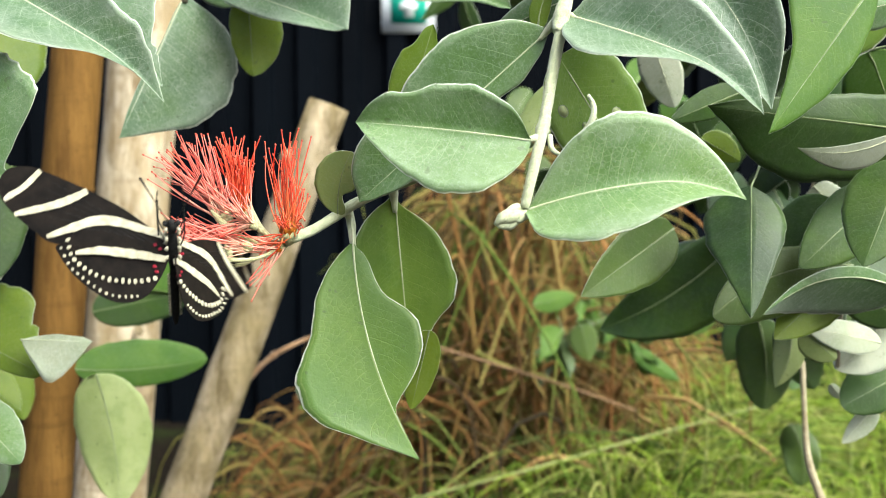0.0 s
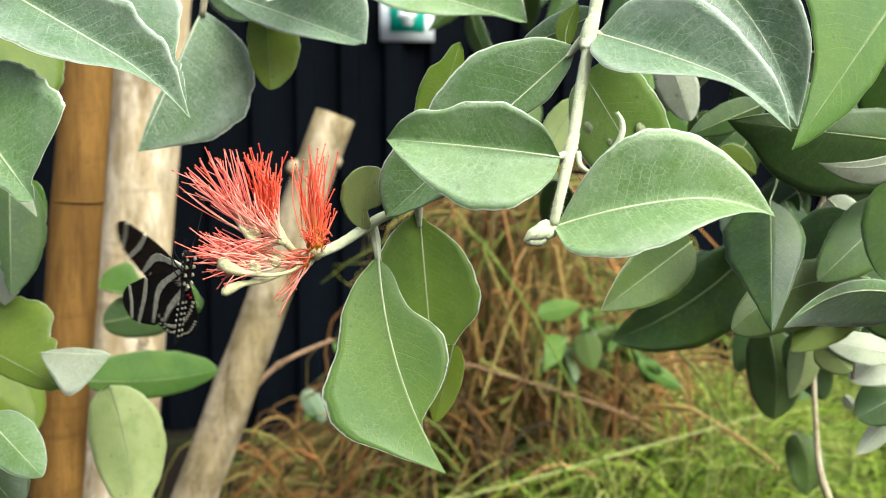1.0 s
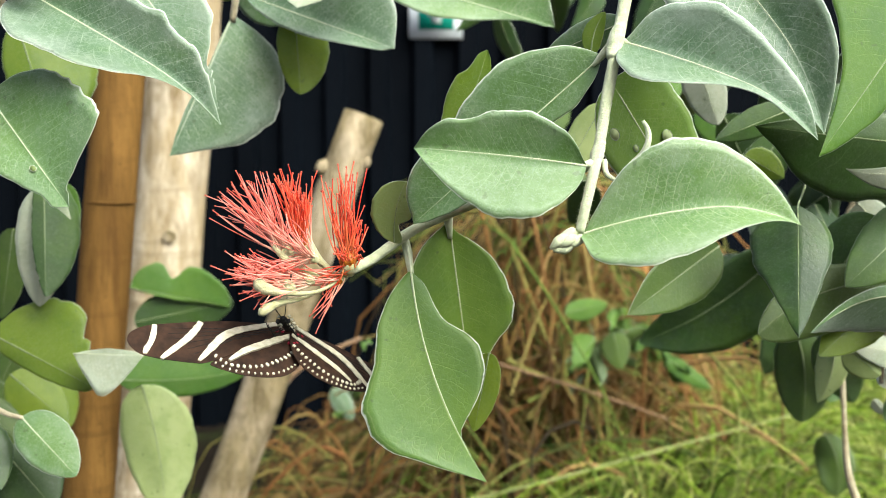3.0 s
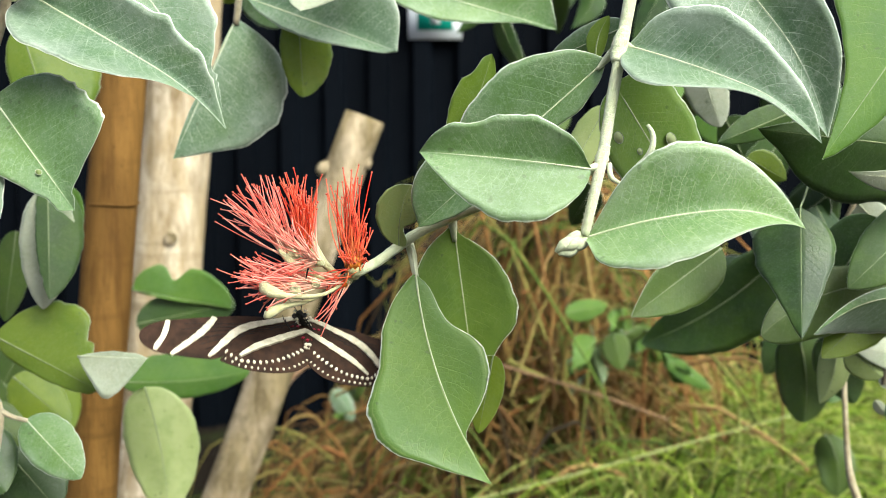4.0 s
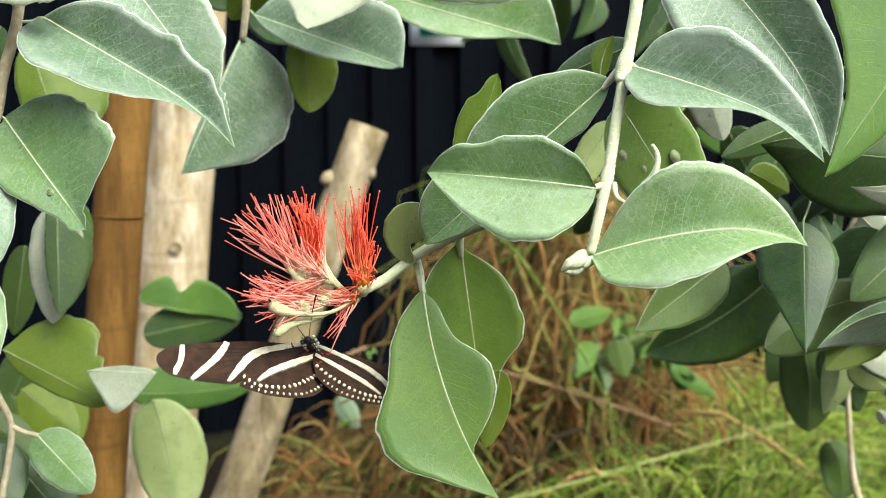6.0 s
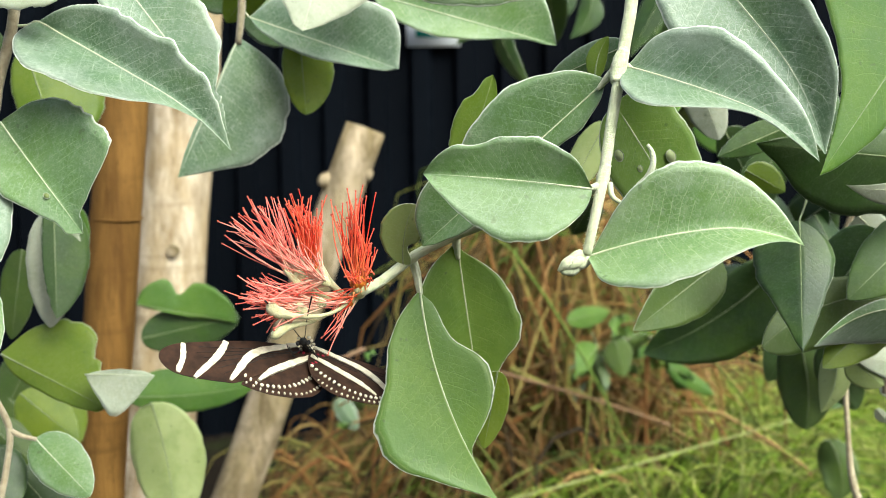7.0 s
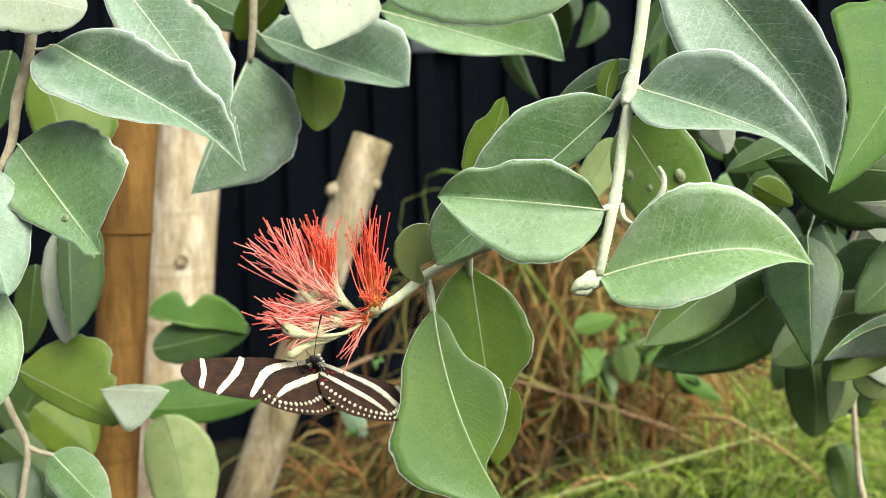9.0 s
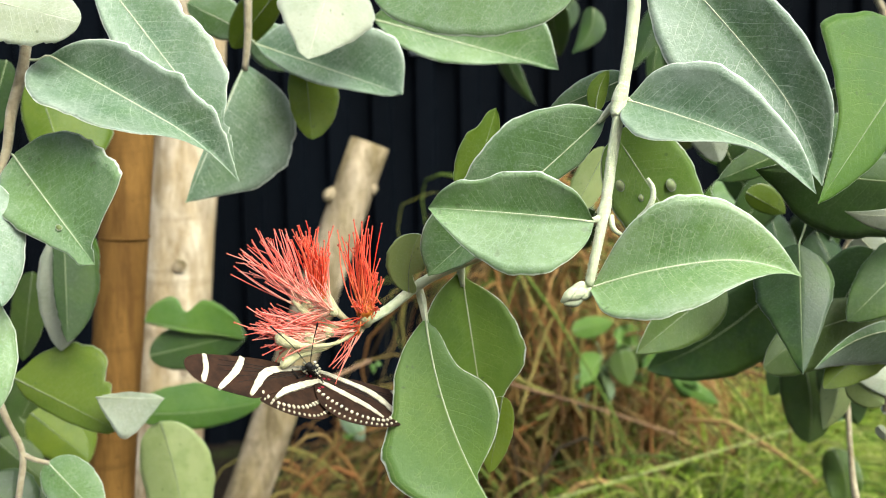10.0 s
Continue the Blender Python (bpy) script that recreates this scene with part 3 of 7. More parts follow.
def grass_patch():
    rng = random.Random(5)
    lots = []
    for n in range(5200):
        y = rng.uniform(1.15, 2.6)
        slope = rng.uniform(-0.16, 0.6)
        x = slope * y
        if (slope > 0.22 and rng.random() < 0.5) or rng.random() > 0.06 + 1.25 * max(0.0, slope - 0.03) / 0.15:
            continue
        right = max(0.0, min(1.0, slope / 0.22))
        tall = (0.30 + 0.15 * right - 0.06 * (y - 1.2)) * rng.uniform(0.6, 1.0) - 0.11 * (1 - right) * (y - 1.1)
        if 0.08 < slope < 0.3 and rng.random() < 0.18:
            tall += rng.uniform(0.03, 0.12)
        way = Vector((rng.gauss(0, 0.06), rng.gauss(0, 0.03), 0))
        p = Vector((x, y, 0))
        lots.append(([p, p + way * 0.3 + Vector((0, 0, tall * 0.7)), p + way + Vector((0, 0, tall)), p + way * 2.2 + Vector((0, 0, tall - rng.uniform(0.0, 0.09)))], rng.choice((0.5, 0.7, 0.9, 1.3, 1.8))))
    # fine feathery tufts in front
    for n in range(2200):
        y = rng.uniform(1.12, 1.6)
        slope = rng.uniform(0.05, 0.34)
        tall = rng.uniform(0.30, 0.42) + 0.08 * min(1.0, slope / 0.2)
        way = Vector((rng.gauss(0.02, 0.05), rng.gauss(0, 0.03), 0))
        p = Vector((slope * y, y, tall - rng.uniform(0.10, 0.25)))
        lots.append(([p, p + way * 0.4 + Vector((0, 0, (tall - p.z) * 0.7)), Vector((p.x, y, tall)) + way, Vector((p.x, y, tall - rng.uniform(0.0, 0.05))) + way * 2.0], rng.uniform(0.35, 0.9)))
    mat = island_material("pale_green_grass", [(0.04, 0.09, 0.010), (0.38, 0.54, 0.05), (0.13, 0.28, 0.020), (0.52, 0.61, 0.13), (0.20, 0.38, 0.03), (0.64, 0.66, 0.20), (0.07, 0.16, 0.02), (0.20, 0.11, 0.045)], 0.55, 0.4)
    return strands("grass", lots, mat, "long pale yellow-green grass arching in the bed", "grass", 0.0025)


STRAW = stem_material("pale_green_straw", (0.17, 0.21, 0.05), (0.32, 0.35, 0.11), 60)
RUSSET = stem_material("russet_stalk", (0.16, 0.085, 0.036), (0.30, 0.18, 0.09), 60)


def fallen_stalk(points, radii, material, label):
    """One stout dead stalk lying over the undergrowth, with a joint or two along it."""
    ob = thing("dead_stalk", points[0], label, "dead stalk", "dead stalks")
    rod("stalk", points, radii, material, ob, sides=8, steps=6, lumps=0.15)
    for k in (1, 2):
        p, way = Vector(points[k]), (Vector(points[k + 1]) - Vector(points[k - 1])).normalized()
        rod("joint", [p - way * 0.004, p, p + way * 0.004], [radii[0] * 1.0, radii[0] * 1.3, radii[0] * 1.0], material, ob, sides=8, steps=2)


dry_heap()
grass_patch()
fallen_stalk([(-0.0152, 1.1600, 0.4330), (0.1247, 1.1700, 0.4655), (0.2532, 1.1800, 0.4984), (0.3992, 1.2000, 0.5323)], (0.0018, 0.0017, 0.0015, 0.0009), STRAW, "long pale green straw lying over the grass")
fallen_stalk([(0.0296, 1.2000, 0.6014), (0.0926, 1.1800, 0.5862), (0.1741, 1.1700, 0.5628), (0.2503, 1.1700, 0.5357)], (0.0017, 0.0016, 0.0015, 0.0010), RUSSET, "russet dead stalk leaning over the dry stems")
fallen_stalk([(-0.2108, 1.1000, 0.5314), (-0.1804, 1.1000, 0.5727), (-0.1425, 1.1100, 0.6110), (-0.0872, 1.1300, 0.6344)], (0.0030, 0.0030, 0.0026, 0.0018), RUSSET, "russet dead stalk bent up behind the stake")


# ---- leafy branches ----

hanging_branch = thing("leafy_branch", (0.0580, 0.3271, 0.9139), "pale felted green stem with broad silver-green leaves and a closed bud", "branch", "leafy branches")
rod("stem", [(0.0605, 0.3329, 0.9320), (0.0584, 0.3292, 0.9142), (0.0571, 0.3258, 0.9001), (0.0533, 0.3217, 0.8794), (0.0494, 0.3150, 0.8623), (0.0456, 0.3082, 0.8440), (0.0420, 0.3047, 0.8293), (0.0402, 0.3040, 0.8217)], [0.00230, 0.00213, 0.00187, 0.00170, 0.00153, 0.00136], STEM, hanging_branch, sides=12, lumps=0.10)
leaf(hanging_branch, (0.0409, 0.3039, 0.8211), (0.0963, 0.2871, 0.8313), (-0.33, -0.9, 0.3), (0.0015, 0.0042, 0.0081, 0.0124, 0.0155, 0.0181, 0.0191, 0.0198, 0.0195, 0.018, 0.016, 0.0132, 0.0098, 0.0058), (0.0048, 0.0112, 0.0153, 0.018, 0.0194, 0.0202, 0.019, 0.0177, 0.0152, 0.0122, 0.0085, 0.005, 0.0026, 0.001), 0.6, 0.8, bend=0.0023, bow=0.0013, hook=-0.0052, fold=(-18, -36), wave=0.001, top=LEAF_LIGHT, stalk=(0.0404, 0.304, 0.8221), seed=1, curl=0.005)
leaf(hanging_branch, (0.0419, 0.3058, 0.8405), (-0.0068, 0.3061, 0.8454), (-0.0, -1.0, 0.05), (0.005, 0.0087, 0.0126, 0.0162, 0.0186, 0.0199, 0.0203, 0.0199, 0.0183, 0.016, 0.0128, 0.0093, 0.0062, 0.0033), (0.0017, 0.005, 0.0083, 0.0109, 0.0126, 0.0138, 0.0138, 0.0134, 0.0124, 0.0104, 0.0097, 0.0092, 0.0071, 0.0046), 0.6, 0.8, bend=-0.0005, bow=0.0007, fold=(-30, -24), wave=0.0007, stalk=(0.0457, 0.309, 0.8419), seed=2)
leaf(hanging_branch, (0.0486, 0.3251, 0.8724), (-0.008, 0.3418, 0.8209), (-0.21, -0.97, -0.09), (0.0015, 0.0036, 0.0052, 0.0066, 0.0059, 0.0055, 0.0057, 0.006, 0.0062, 0.0066, 0.0069, 0.0058, 0.0039, 0.0025), (0.0044, 0.0087, 0.0126, 0.0163, 0.0185, 0.0193, 0.0186, 0.0171, 0.0153, 0.015, 0.0145, 0.0134, 0.0114, 0.0076), 0.6, 0.8, bow=0.0011, fold=(-22, -8), wave=0.0007, stalk=(0.0518, 0.3213, 0.8751), seed=3)
leaf(hanging_branch, (0.004, 0.3372, 0.8451), (0.015, 0.3372, 0.8753), (0.25, -0.9, 0.35), (0.0006, 0.0019, 0.0038, 0.006, 0.0068, 0.0075, 0.0076, 0.0078, 0.0074, 0.0067, 0.0044, 0.0034, 0.0027, 0.002), (0.0003, 0.0009, 0.0017, 0.0029, 0.0041, 0.0042, 0.0042, 0.0042, 0.004, 0.0038, 0.0035, 0.0033, 0.0024, 0.0016), 0.6, 0.8, bend=-0.0007, fold=(8, 20), wave=0.0005, top=LEAF_YOUNG, seed=4)
leaf(hanging_branch, (0.0546, 0.3215, 0.8764), (0.1052, 0.2934, 0.8544), (-0.4, -0.87, 0.28), (0.0035, 0.0089, 0.0127, 0.0152, 0.0168, 0.0175, 0.017, 0.0157, 0.0135, 0.0114, 0.0096, 0.0076, 0.0057, 0.0033), (0.0068, 0.011, 0.0141, 0.0162, 0.0156, 0.0126, 0.0092, 0.0058, 0.0035, 0.0024, 0.0021, 0.0022, 0.0017, 0.0012), 0.6, 0.8, bend=0.001, bow=0.0013, hook=-0.0058, fold=(-16, -42), wave=0.0008, top=LEAF_GREY, stalk=(0.052, 0.3226, 0.8777), seed=5, curl=0.005)
leaf(hanging_branch, (0.0662, 0.3352, 0.9237), (0.1144, 0.3055, 0.8543), (-0.41, -0.91, 0.1), (0.0021, 0.0061, 0.0103, 0.0136, 0.0153, 0.0163, 0.0162, 0.016, 0.0156, 0.0146, 0.0133, 0.0109, 0.0075, 0.0038), (0.0026, 0.0077, 0.0119, 0.0168, 0.0205, 0.0223, 0.0222, 0.0211, 0.0184, 0.0156, 0.0116, 0.0076, 0.0048, 0.0024), 0.6, 0.8, bend=0.0017, bow=0.001, hook=-0.0068, fold=(-18, -28), wave=0.0007, top=LEAF_GREY, seed=6, curl=0.004)
# lightened green makes up for the shade of the leaves in front
leaf(hanging_branch, (0.0543, 0.3446, 0.8665), (0.0881, 0.3622, 0.8185), (0.25, -0.92, 0.22), 0.0177, 0.0177, 0.4, 0.7, fold=(-8, -8), top=LEAF_LIFTED, stalk=(0.0501, 0.3196, 0.8683), seed=7)
leaf(hanging_branch, (0.0576, 0.3413, 0.8844), (0.0339, 0.3603, 0.8744), (-0.55, -0.80, -0.23), 0.0050, 0.0058, 0.5, 0.8, fold=(12, 12), top=LEAF_LIGHT, stalk=(0.0549, 0.3314, 0.8852), seed=8)
leaf(hanging_branch, (0.0464, 0.3312, 0.8734), (0.0502, 0.3304, 0.8862), (-0.14, -0.99, -0.02), 0.0036, 0.0029, 0.5, 0.7, bend=0.0011, fold=(12, 12), top=LEAF_YOUNG, seed=9)
leaf(hanging_branch, (0.0649, 0.43, 0.8617), (0.049, 0.43, 0.8329), (-0.1, -0.93, 0.3), 0.0073, 0.0073, 0.5, 0.7, fold=(12, 12), top=LEAF_PALE, seed=201, stalk=(0.0512, 0.3200, 0.8740))
rod("leaf_stalk", [(0.0524, 0.3205, 0.8768), (0.0501, 0.3213, 0.8746), (0.0480, 0.3235, 0.8720), (0.0460, 0.3243, 0.8697)], [0.00156, 0.00138, 0.00104, 0.00052], STEM, hanging_branch)
rod("node", [(0.0535, 0.3209, 0.8814), (0.0524, 0.3206, 0.8783), (0.0514, 0.3198, 0.8749), (0.0506, 0.3179, 0.8714)], [0.00154, 0.00231, 0.00223, 0.00154], STEM, hanging_branch, sides=12, lumps=0.16)
rod("node", [(0.0467, 0.3090, 0.8473), (0.0455, 0.3082, 0.8437), (0.0444, 0.3073, 0.8404)], [0.00142, 0.00200, 0.00150], STEM, hanging_branch, sides=12, lumps=0.16)
rod("leaf_stalk", [(0.0477, 0.3090, 0.8419), (0.0480, 0.3066, 0.8382), (0.0507, 0.3054, 0.8361)], [0.00083, 0.00083, 0.00050], STEM, hanging_branch)
rod("tendril", [(0.0551, 0.3040, 0.8414), (0.0574, 0.3022, 0.8441), (0.0587, 0.3015, 0.8474), (0.0586, 0.3019, 0.8506), (0.0572, 0.3021, 0.8531)], [0.00090, 0.00090, 0.00082, 0.00049], STEM, hanging_branch, "small pale curled shoot")
bud(hanging_branch)
scar(hanging_branch, (0.0560, 0.3438, 0.8494), (0.445, -0.895, -0.015), 0.00168, LEAF_PALE)
scar(hanging_branch, (0.0637, 0.3482, 0.8450), (0.445, -0.895, -0.015), 0.00094, LEAF_PALE)
scar(hanging_branch, (0.0748, 0.3534, 0.8489), (0.445, -0.895, -0.015), 0.00190, LEAF_PALE)
scar(hanging_branch, (0.0253, 0.3044, 0.8506), (-0.02, -1, -0.02), 0.0005, UNDER)
hairs(hanging_branch, [(0.0571, 0.3258, 0.9001), (0.0533, 0.3217, 0.8794), (0.0494, 0.3150, 0.8623), (0.0456, 0.3082, 0.8440), (0.0420, 0.3047, 0.8293), (0.0406, 0.3041, 0.8227)], 0.0016, 700, 0.0005, 4)

flowering_twig = thing("flowering_twig", (0.0452, 0.3089, 0.8410), "pale twig with hanging leaves and a red brush-like bloom", "flower")
rod("stem", [(0.0453, 0.3099, 0.8409), (0.0328, 0.3263, 0.8348), (0.0160, 0.3427, 0.8289), (0.0024, 0.3551, 0.8228), (-0.0086, 0.3606, 0.8173), (-0.0150, 0.3621, 0.8128), (-0.0222, 0.3546, 0.8081), (-0.0281, 0.3483, 0.8056), (-0.0313, 0.3452, 0.8047)], [0.00131, 0.00131, 0.00150, 0.00169, 0.00188, 0.00169, 0.00169, 0.00131], STEM, flowering_twig, sides=12, lumps=0.10)
leaf(flowering_twig, (-0.0092, 0.3531, 0.8042), (0.0151, 0.3303, 0.74), (-0.04, -0.97, 0.14), (0.0011, 0.0033, 0.0049, 0.0064, 0.0092, 0.0144, 0.0172, 0.0167, 0.0134, 0.0079, 0.001, 0.0004, 0.0003, 0.0002), (0.0033, 0.0068, 0.0105, 0.0137, 0.0159, 0.0181, 0.0216, 0.0259, 0.0261, 0.0248, 0.021, 0.0138, 0.0086, 0.0041), 0.6, 0.8, bend=-0.0043, bow=0.0011, fold=(4, -14), wave=0.0007, top=LEAF_FRESH, stalk=(-0.011, 0.364, 0.8119), seed=10)
leaf(flowering_twig, (0.0033, 0.364, 0.8206), (0.0132, 0.3668, 0.7467), (0.22, -0.93, 0.25), (0.0004, 0.0021, 0.0078, 0.013, 0.0162, 0.0174, 0.0182, 0.0165, 0.0104, 0.0069, 0.0068, 0.0071, 0.0055, 0.0038), (0.0021, 0.0074, 0.013, 0.0163, 0.0177, 0.0184, 0.0184, 0.0172, 0.0159, 0.0138, 0.0108, 0.0078, 0.005, 0.0025), 0.6, 0.8, fold=(-18, -12), wave=0.0006, top=LEAF_FRESH, stalk=(0.0028, 0.3582, 0.8232), seed=11)
leaf(flowering_twig, (-0.0149, 0.3591, 0.8132), (-0.0107, 0.3512, 0.8341), (-0.12, -0.94, 0.3), 0.0085, 0.0072, 0.5, 0.4, bend=0.0015, fold=(-20, -25), top=LEAF_PALE, bumps=((-1, 0.3, -0.7, 0.14),), seed=12)
rod("leaf_stalk", [(-0.0120, 0.3653, 0.8141), (-0.0106, 0.3637, 0.8091), (-0.0097, 0.3573, 0.8050), (-0.0087, 0.3538, 0.8007)], [0.00153, 0.00153, 0.00115, 0.00077], STEM, flowering_twig)
rod("leaf_stalk", [(0.0024, 0.3574, 0.8249), (0.0031, 0.3619, 0.8205), (0.0038, 0.3634, 0.8143)], [0.00216, 0.00157, 0.00078], STEM, flowering_twig)
rod("leaf_stalk", [(0.0508, 0.3216, 0.8777), (0.0539, 0.3215, 0.8770), (0.0582, 0.3203, 0.8744)], [0.00120, 0.00103, 0.00052], STEM, hanging_branch)
rod("leaf_stalk", [(0.0464, 0.3091, 0.8426), (0.0433, 0.3069, 0.8411), (0.0397, 0.3058, 0.8406)], [0.00133, 0.00117, 0.00050], STEM, hanging_branch)
leaf(flowering_twig, (0.017, 0.36, 0.7754), (0.0121, 0.36, 0.7481), (0.1, -0.95, 0.2), 0.0062, 0.0058, 0.5, 0.7, fold=(12, 12), top=LEAF_YOUNG, seed=183)

right_branch = thing("leafy_branch", (0.1726, 0.4010, 0.9238), "brown-stemmed branch crowded with dark green drooping leaves", "branch", "leafy branches")
rod("stem", [(0.2231, 0.4337, 0.9304), (0.2159, 0.4184, 0.8810), (0.2165, 0.4243, 0.8422), (0.2194, 0.4398, 0.8005), (0.2240, 0.4560, 0.7648)], [0.00204, 0.00204, 0.00182, 0.00159, 0.00114], TWIG, right_branch)
leaf(right_branch, (0.1631, 0.3601, 0.8967), (0.1192, 0.3376, 0.8427), (-0.07, -0.9, 0.43), (0.0005, 0.0016, 0.0033, 0.0054, 0.0075, 0.0084, 0.0094, 0.0097, 0.0092, 0.0086, 0.0071, 0.0054, 0.0037, 0.0022), (0.013, 0.0209, 0.0256, 0.0308, 0.0318, 0.0269, 0.0202, 0.0147, 0.0103, 0.0077, 0.0052, 0.0034, 0.002, 0.001), 0.6, 0.8, bow=0.0011, fold=(20, -14), wave=0.0006, top=LEAF_GREEN, stalk=(0.1877, 0.3795, 0.9082), seed=13)
leaf(right_branch, (0.1815, 0.3697, 0.8895), (0.1435, 0.3645, 0.8797), (0.13, -0.99, 0.02), 0.0080, 0.0042, 0.6, 0.8, bow=0.0008, fold=(20, 10), top=LEAF, stalk=(0.1919, 0.4110, 0.9010), seed=14)
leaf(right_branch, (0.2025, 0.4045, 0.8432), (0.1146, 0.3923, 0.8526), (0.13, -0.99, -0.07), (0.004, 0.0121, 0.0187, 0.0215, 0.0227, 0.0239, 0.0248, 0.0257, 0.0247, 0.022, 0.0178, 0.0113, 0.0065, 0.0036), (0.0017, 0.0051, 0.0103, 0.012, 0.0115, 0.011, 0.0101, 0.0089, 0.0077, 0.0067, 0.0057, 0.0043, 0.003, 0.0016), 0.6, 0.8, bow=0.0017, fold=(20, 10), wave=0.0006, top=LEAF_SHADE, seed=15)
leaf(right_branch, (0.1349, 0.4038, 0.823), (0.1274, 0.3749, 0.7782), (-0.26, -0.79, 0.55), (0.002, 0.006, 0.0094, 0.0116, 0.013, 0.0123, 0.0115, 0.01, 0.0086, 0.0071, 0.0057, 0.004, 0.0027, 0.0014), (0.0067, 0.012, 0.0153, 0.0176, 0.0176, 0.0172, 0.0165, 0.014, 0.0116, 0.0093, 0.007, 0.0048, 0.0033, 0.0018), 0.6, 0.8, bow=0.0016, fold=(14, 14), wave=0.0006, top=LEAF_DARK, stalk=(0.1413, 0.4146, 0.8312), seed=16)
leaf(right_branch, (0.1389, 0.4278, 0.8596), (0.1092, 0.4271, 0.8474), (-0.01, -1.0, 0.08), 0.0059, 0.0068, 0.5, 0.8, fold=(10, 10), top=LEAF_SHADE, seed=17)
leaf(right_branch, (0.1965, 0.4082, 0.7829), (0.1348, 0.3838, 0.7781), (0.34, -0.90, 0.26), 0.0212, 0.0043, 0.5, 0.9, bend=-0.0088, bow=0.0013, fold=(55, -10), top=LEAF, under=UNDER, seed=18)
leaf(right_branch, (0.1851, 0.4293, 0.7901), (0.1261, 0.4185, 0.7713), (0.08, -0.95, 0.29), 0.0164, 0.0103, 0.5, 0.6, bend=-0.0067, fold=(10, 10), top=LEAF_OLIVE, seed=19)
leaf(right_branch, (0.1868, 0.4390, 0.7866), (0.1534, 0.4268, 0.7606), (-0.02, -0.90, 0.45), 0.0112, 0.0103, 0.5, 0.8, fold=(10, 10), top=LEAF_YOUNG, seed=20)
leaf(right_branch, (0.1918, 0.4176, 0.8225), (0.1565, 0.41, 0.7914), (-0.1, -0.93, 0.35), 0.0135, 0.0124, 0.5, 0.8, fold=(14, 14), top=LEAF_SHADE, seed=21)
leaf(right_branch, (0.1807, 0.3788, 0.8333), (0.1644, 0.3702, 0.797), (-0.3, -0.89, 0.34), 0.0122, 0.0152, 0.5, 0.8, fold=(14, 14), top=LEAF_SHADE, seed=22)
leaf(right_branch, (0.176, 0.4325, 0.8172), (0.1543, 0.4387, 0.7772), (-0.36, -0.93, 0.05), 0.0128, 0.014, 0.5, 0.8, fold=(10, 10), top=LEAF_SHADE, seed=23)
leaf(right_branch, (0.1739, 0.3649, 0.8437), (0.1399, 0.3701, 0.8378), (-0.16, -0.99, 0.04), 0.0075, 0.0029, 0.8, 1.0, bend=0.0042, fold=(30, -20), top=UNDER, seed=24)
leaf(right_branch, (0.1129, 0.4324, 0.8046), (0.0712, 0.4007, 0.7819), (0.35, -0.9, 0.2), 0.0128, 0.0118, 0.5, 0.9, fold=(-8, -8), top=LEAF_OLIVE, seed=25)
leaf(right_branch, (0.1784, 0.5609, 0.788), (0.1128, 0.6013, 0.7325), (-0.48, -0.87, -0.06), 0.025, 0.0171, 0.5, 0.8, bend=0.0055, fold=(-10, -10), wave=0.0011, top=LEAF_SHADE, seed=26)
leaf(right_branch, (0.1316, 0.4661, 0.8406), (0.1486, 0.4647, 0.8310), (-0.12, -0.99, -0.07), 0.0075, 0.0050, 0.5, 0.7, fold=(12, 12), top=LEAF_YOUNG, seed=28)
leaf(right_branch, (0.1097, 0.4714, 0.8853), (0.1230, 0.4778, 0.8541), (-0.14, -0.96, -0.26), 0.0088, 0.0100, 0.5, 0.6, fold=(12, 12), top=UNDER, seed=29)
leaf(right_branch, (0.1839, 0.4728, 0.8198), (0.1988, 0.4709, 0.8050), (-0.21, -0.97, -0.09), 0.0076, 0.0114, 0.4, 0.5, fold=(12, 12), top=UNDER, seed=30)
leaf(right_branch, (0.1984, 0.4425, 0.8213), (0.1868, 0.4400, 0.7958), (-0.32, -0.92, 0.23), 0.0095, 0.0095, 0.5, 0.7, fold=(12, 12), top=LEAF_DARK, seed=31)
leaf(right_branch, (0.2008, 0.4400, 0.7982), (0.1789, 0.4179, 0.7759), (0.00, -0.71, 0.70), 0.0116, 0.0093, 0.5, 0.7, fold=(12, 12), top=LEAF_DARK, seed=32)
leaf(right_branch, (0.1866, 0.4118, 0.9073), (0.1596, 0.4184, 0.8700), (-0.27, -0.96, 0.03), 0.0175, 0.0175, 0.5, 0.7, fold=(12, 12), top=LEAF_FRESH, stalk=(0.2075, 0.4272, 0.9141), seed=33)
leaf(right_branch, (0.1919, 0.4385, 0.8760), (0.2055, 0.4341, 0.8376), (-0.40, -0.92, -0.04), 0.0139, 0.0163, 0.5, 0.7, fold=(12, 12), top=LEAF_GREEN, stalk=(0.2119, 0.4236, 0.8814), seed=34)

lower_branch = thing("leafy_branch", (0.1968, 0.4686, 0.7828), "thin brown twig with drooping dark and pale leaves", "branch", "leafy branches")
rod("stem", [(0.2185, 0.4290, 0.8399), (0.2077, 0.4433, 0.8306), (0.2021, 0.4622, 0.8179), (0.1960, 0.4600, 0.7961), (0.1968, 0.4680, 0.7778), (0.1954, 0.4659, 0.7581), (0.1944, 0.4641, 0.7408)], [0.00145, 0.00145, 0.00121, 0.00096], TWIG, lower_branch)
leaf(lower_branch, (0.2157, 0.4666, 0.768), (0.1939, 0.4639, 0.7396), (-0.29, -0.91, 0.31), 0.0139, 0.0121, 0.5, 0.6, bend=0.0035, fold=(10, 35), top=UNDER, seed=35)
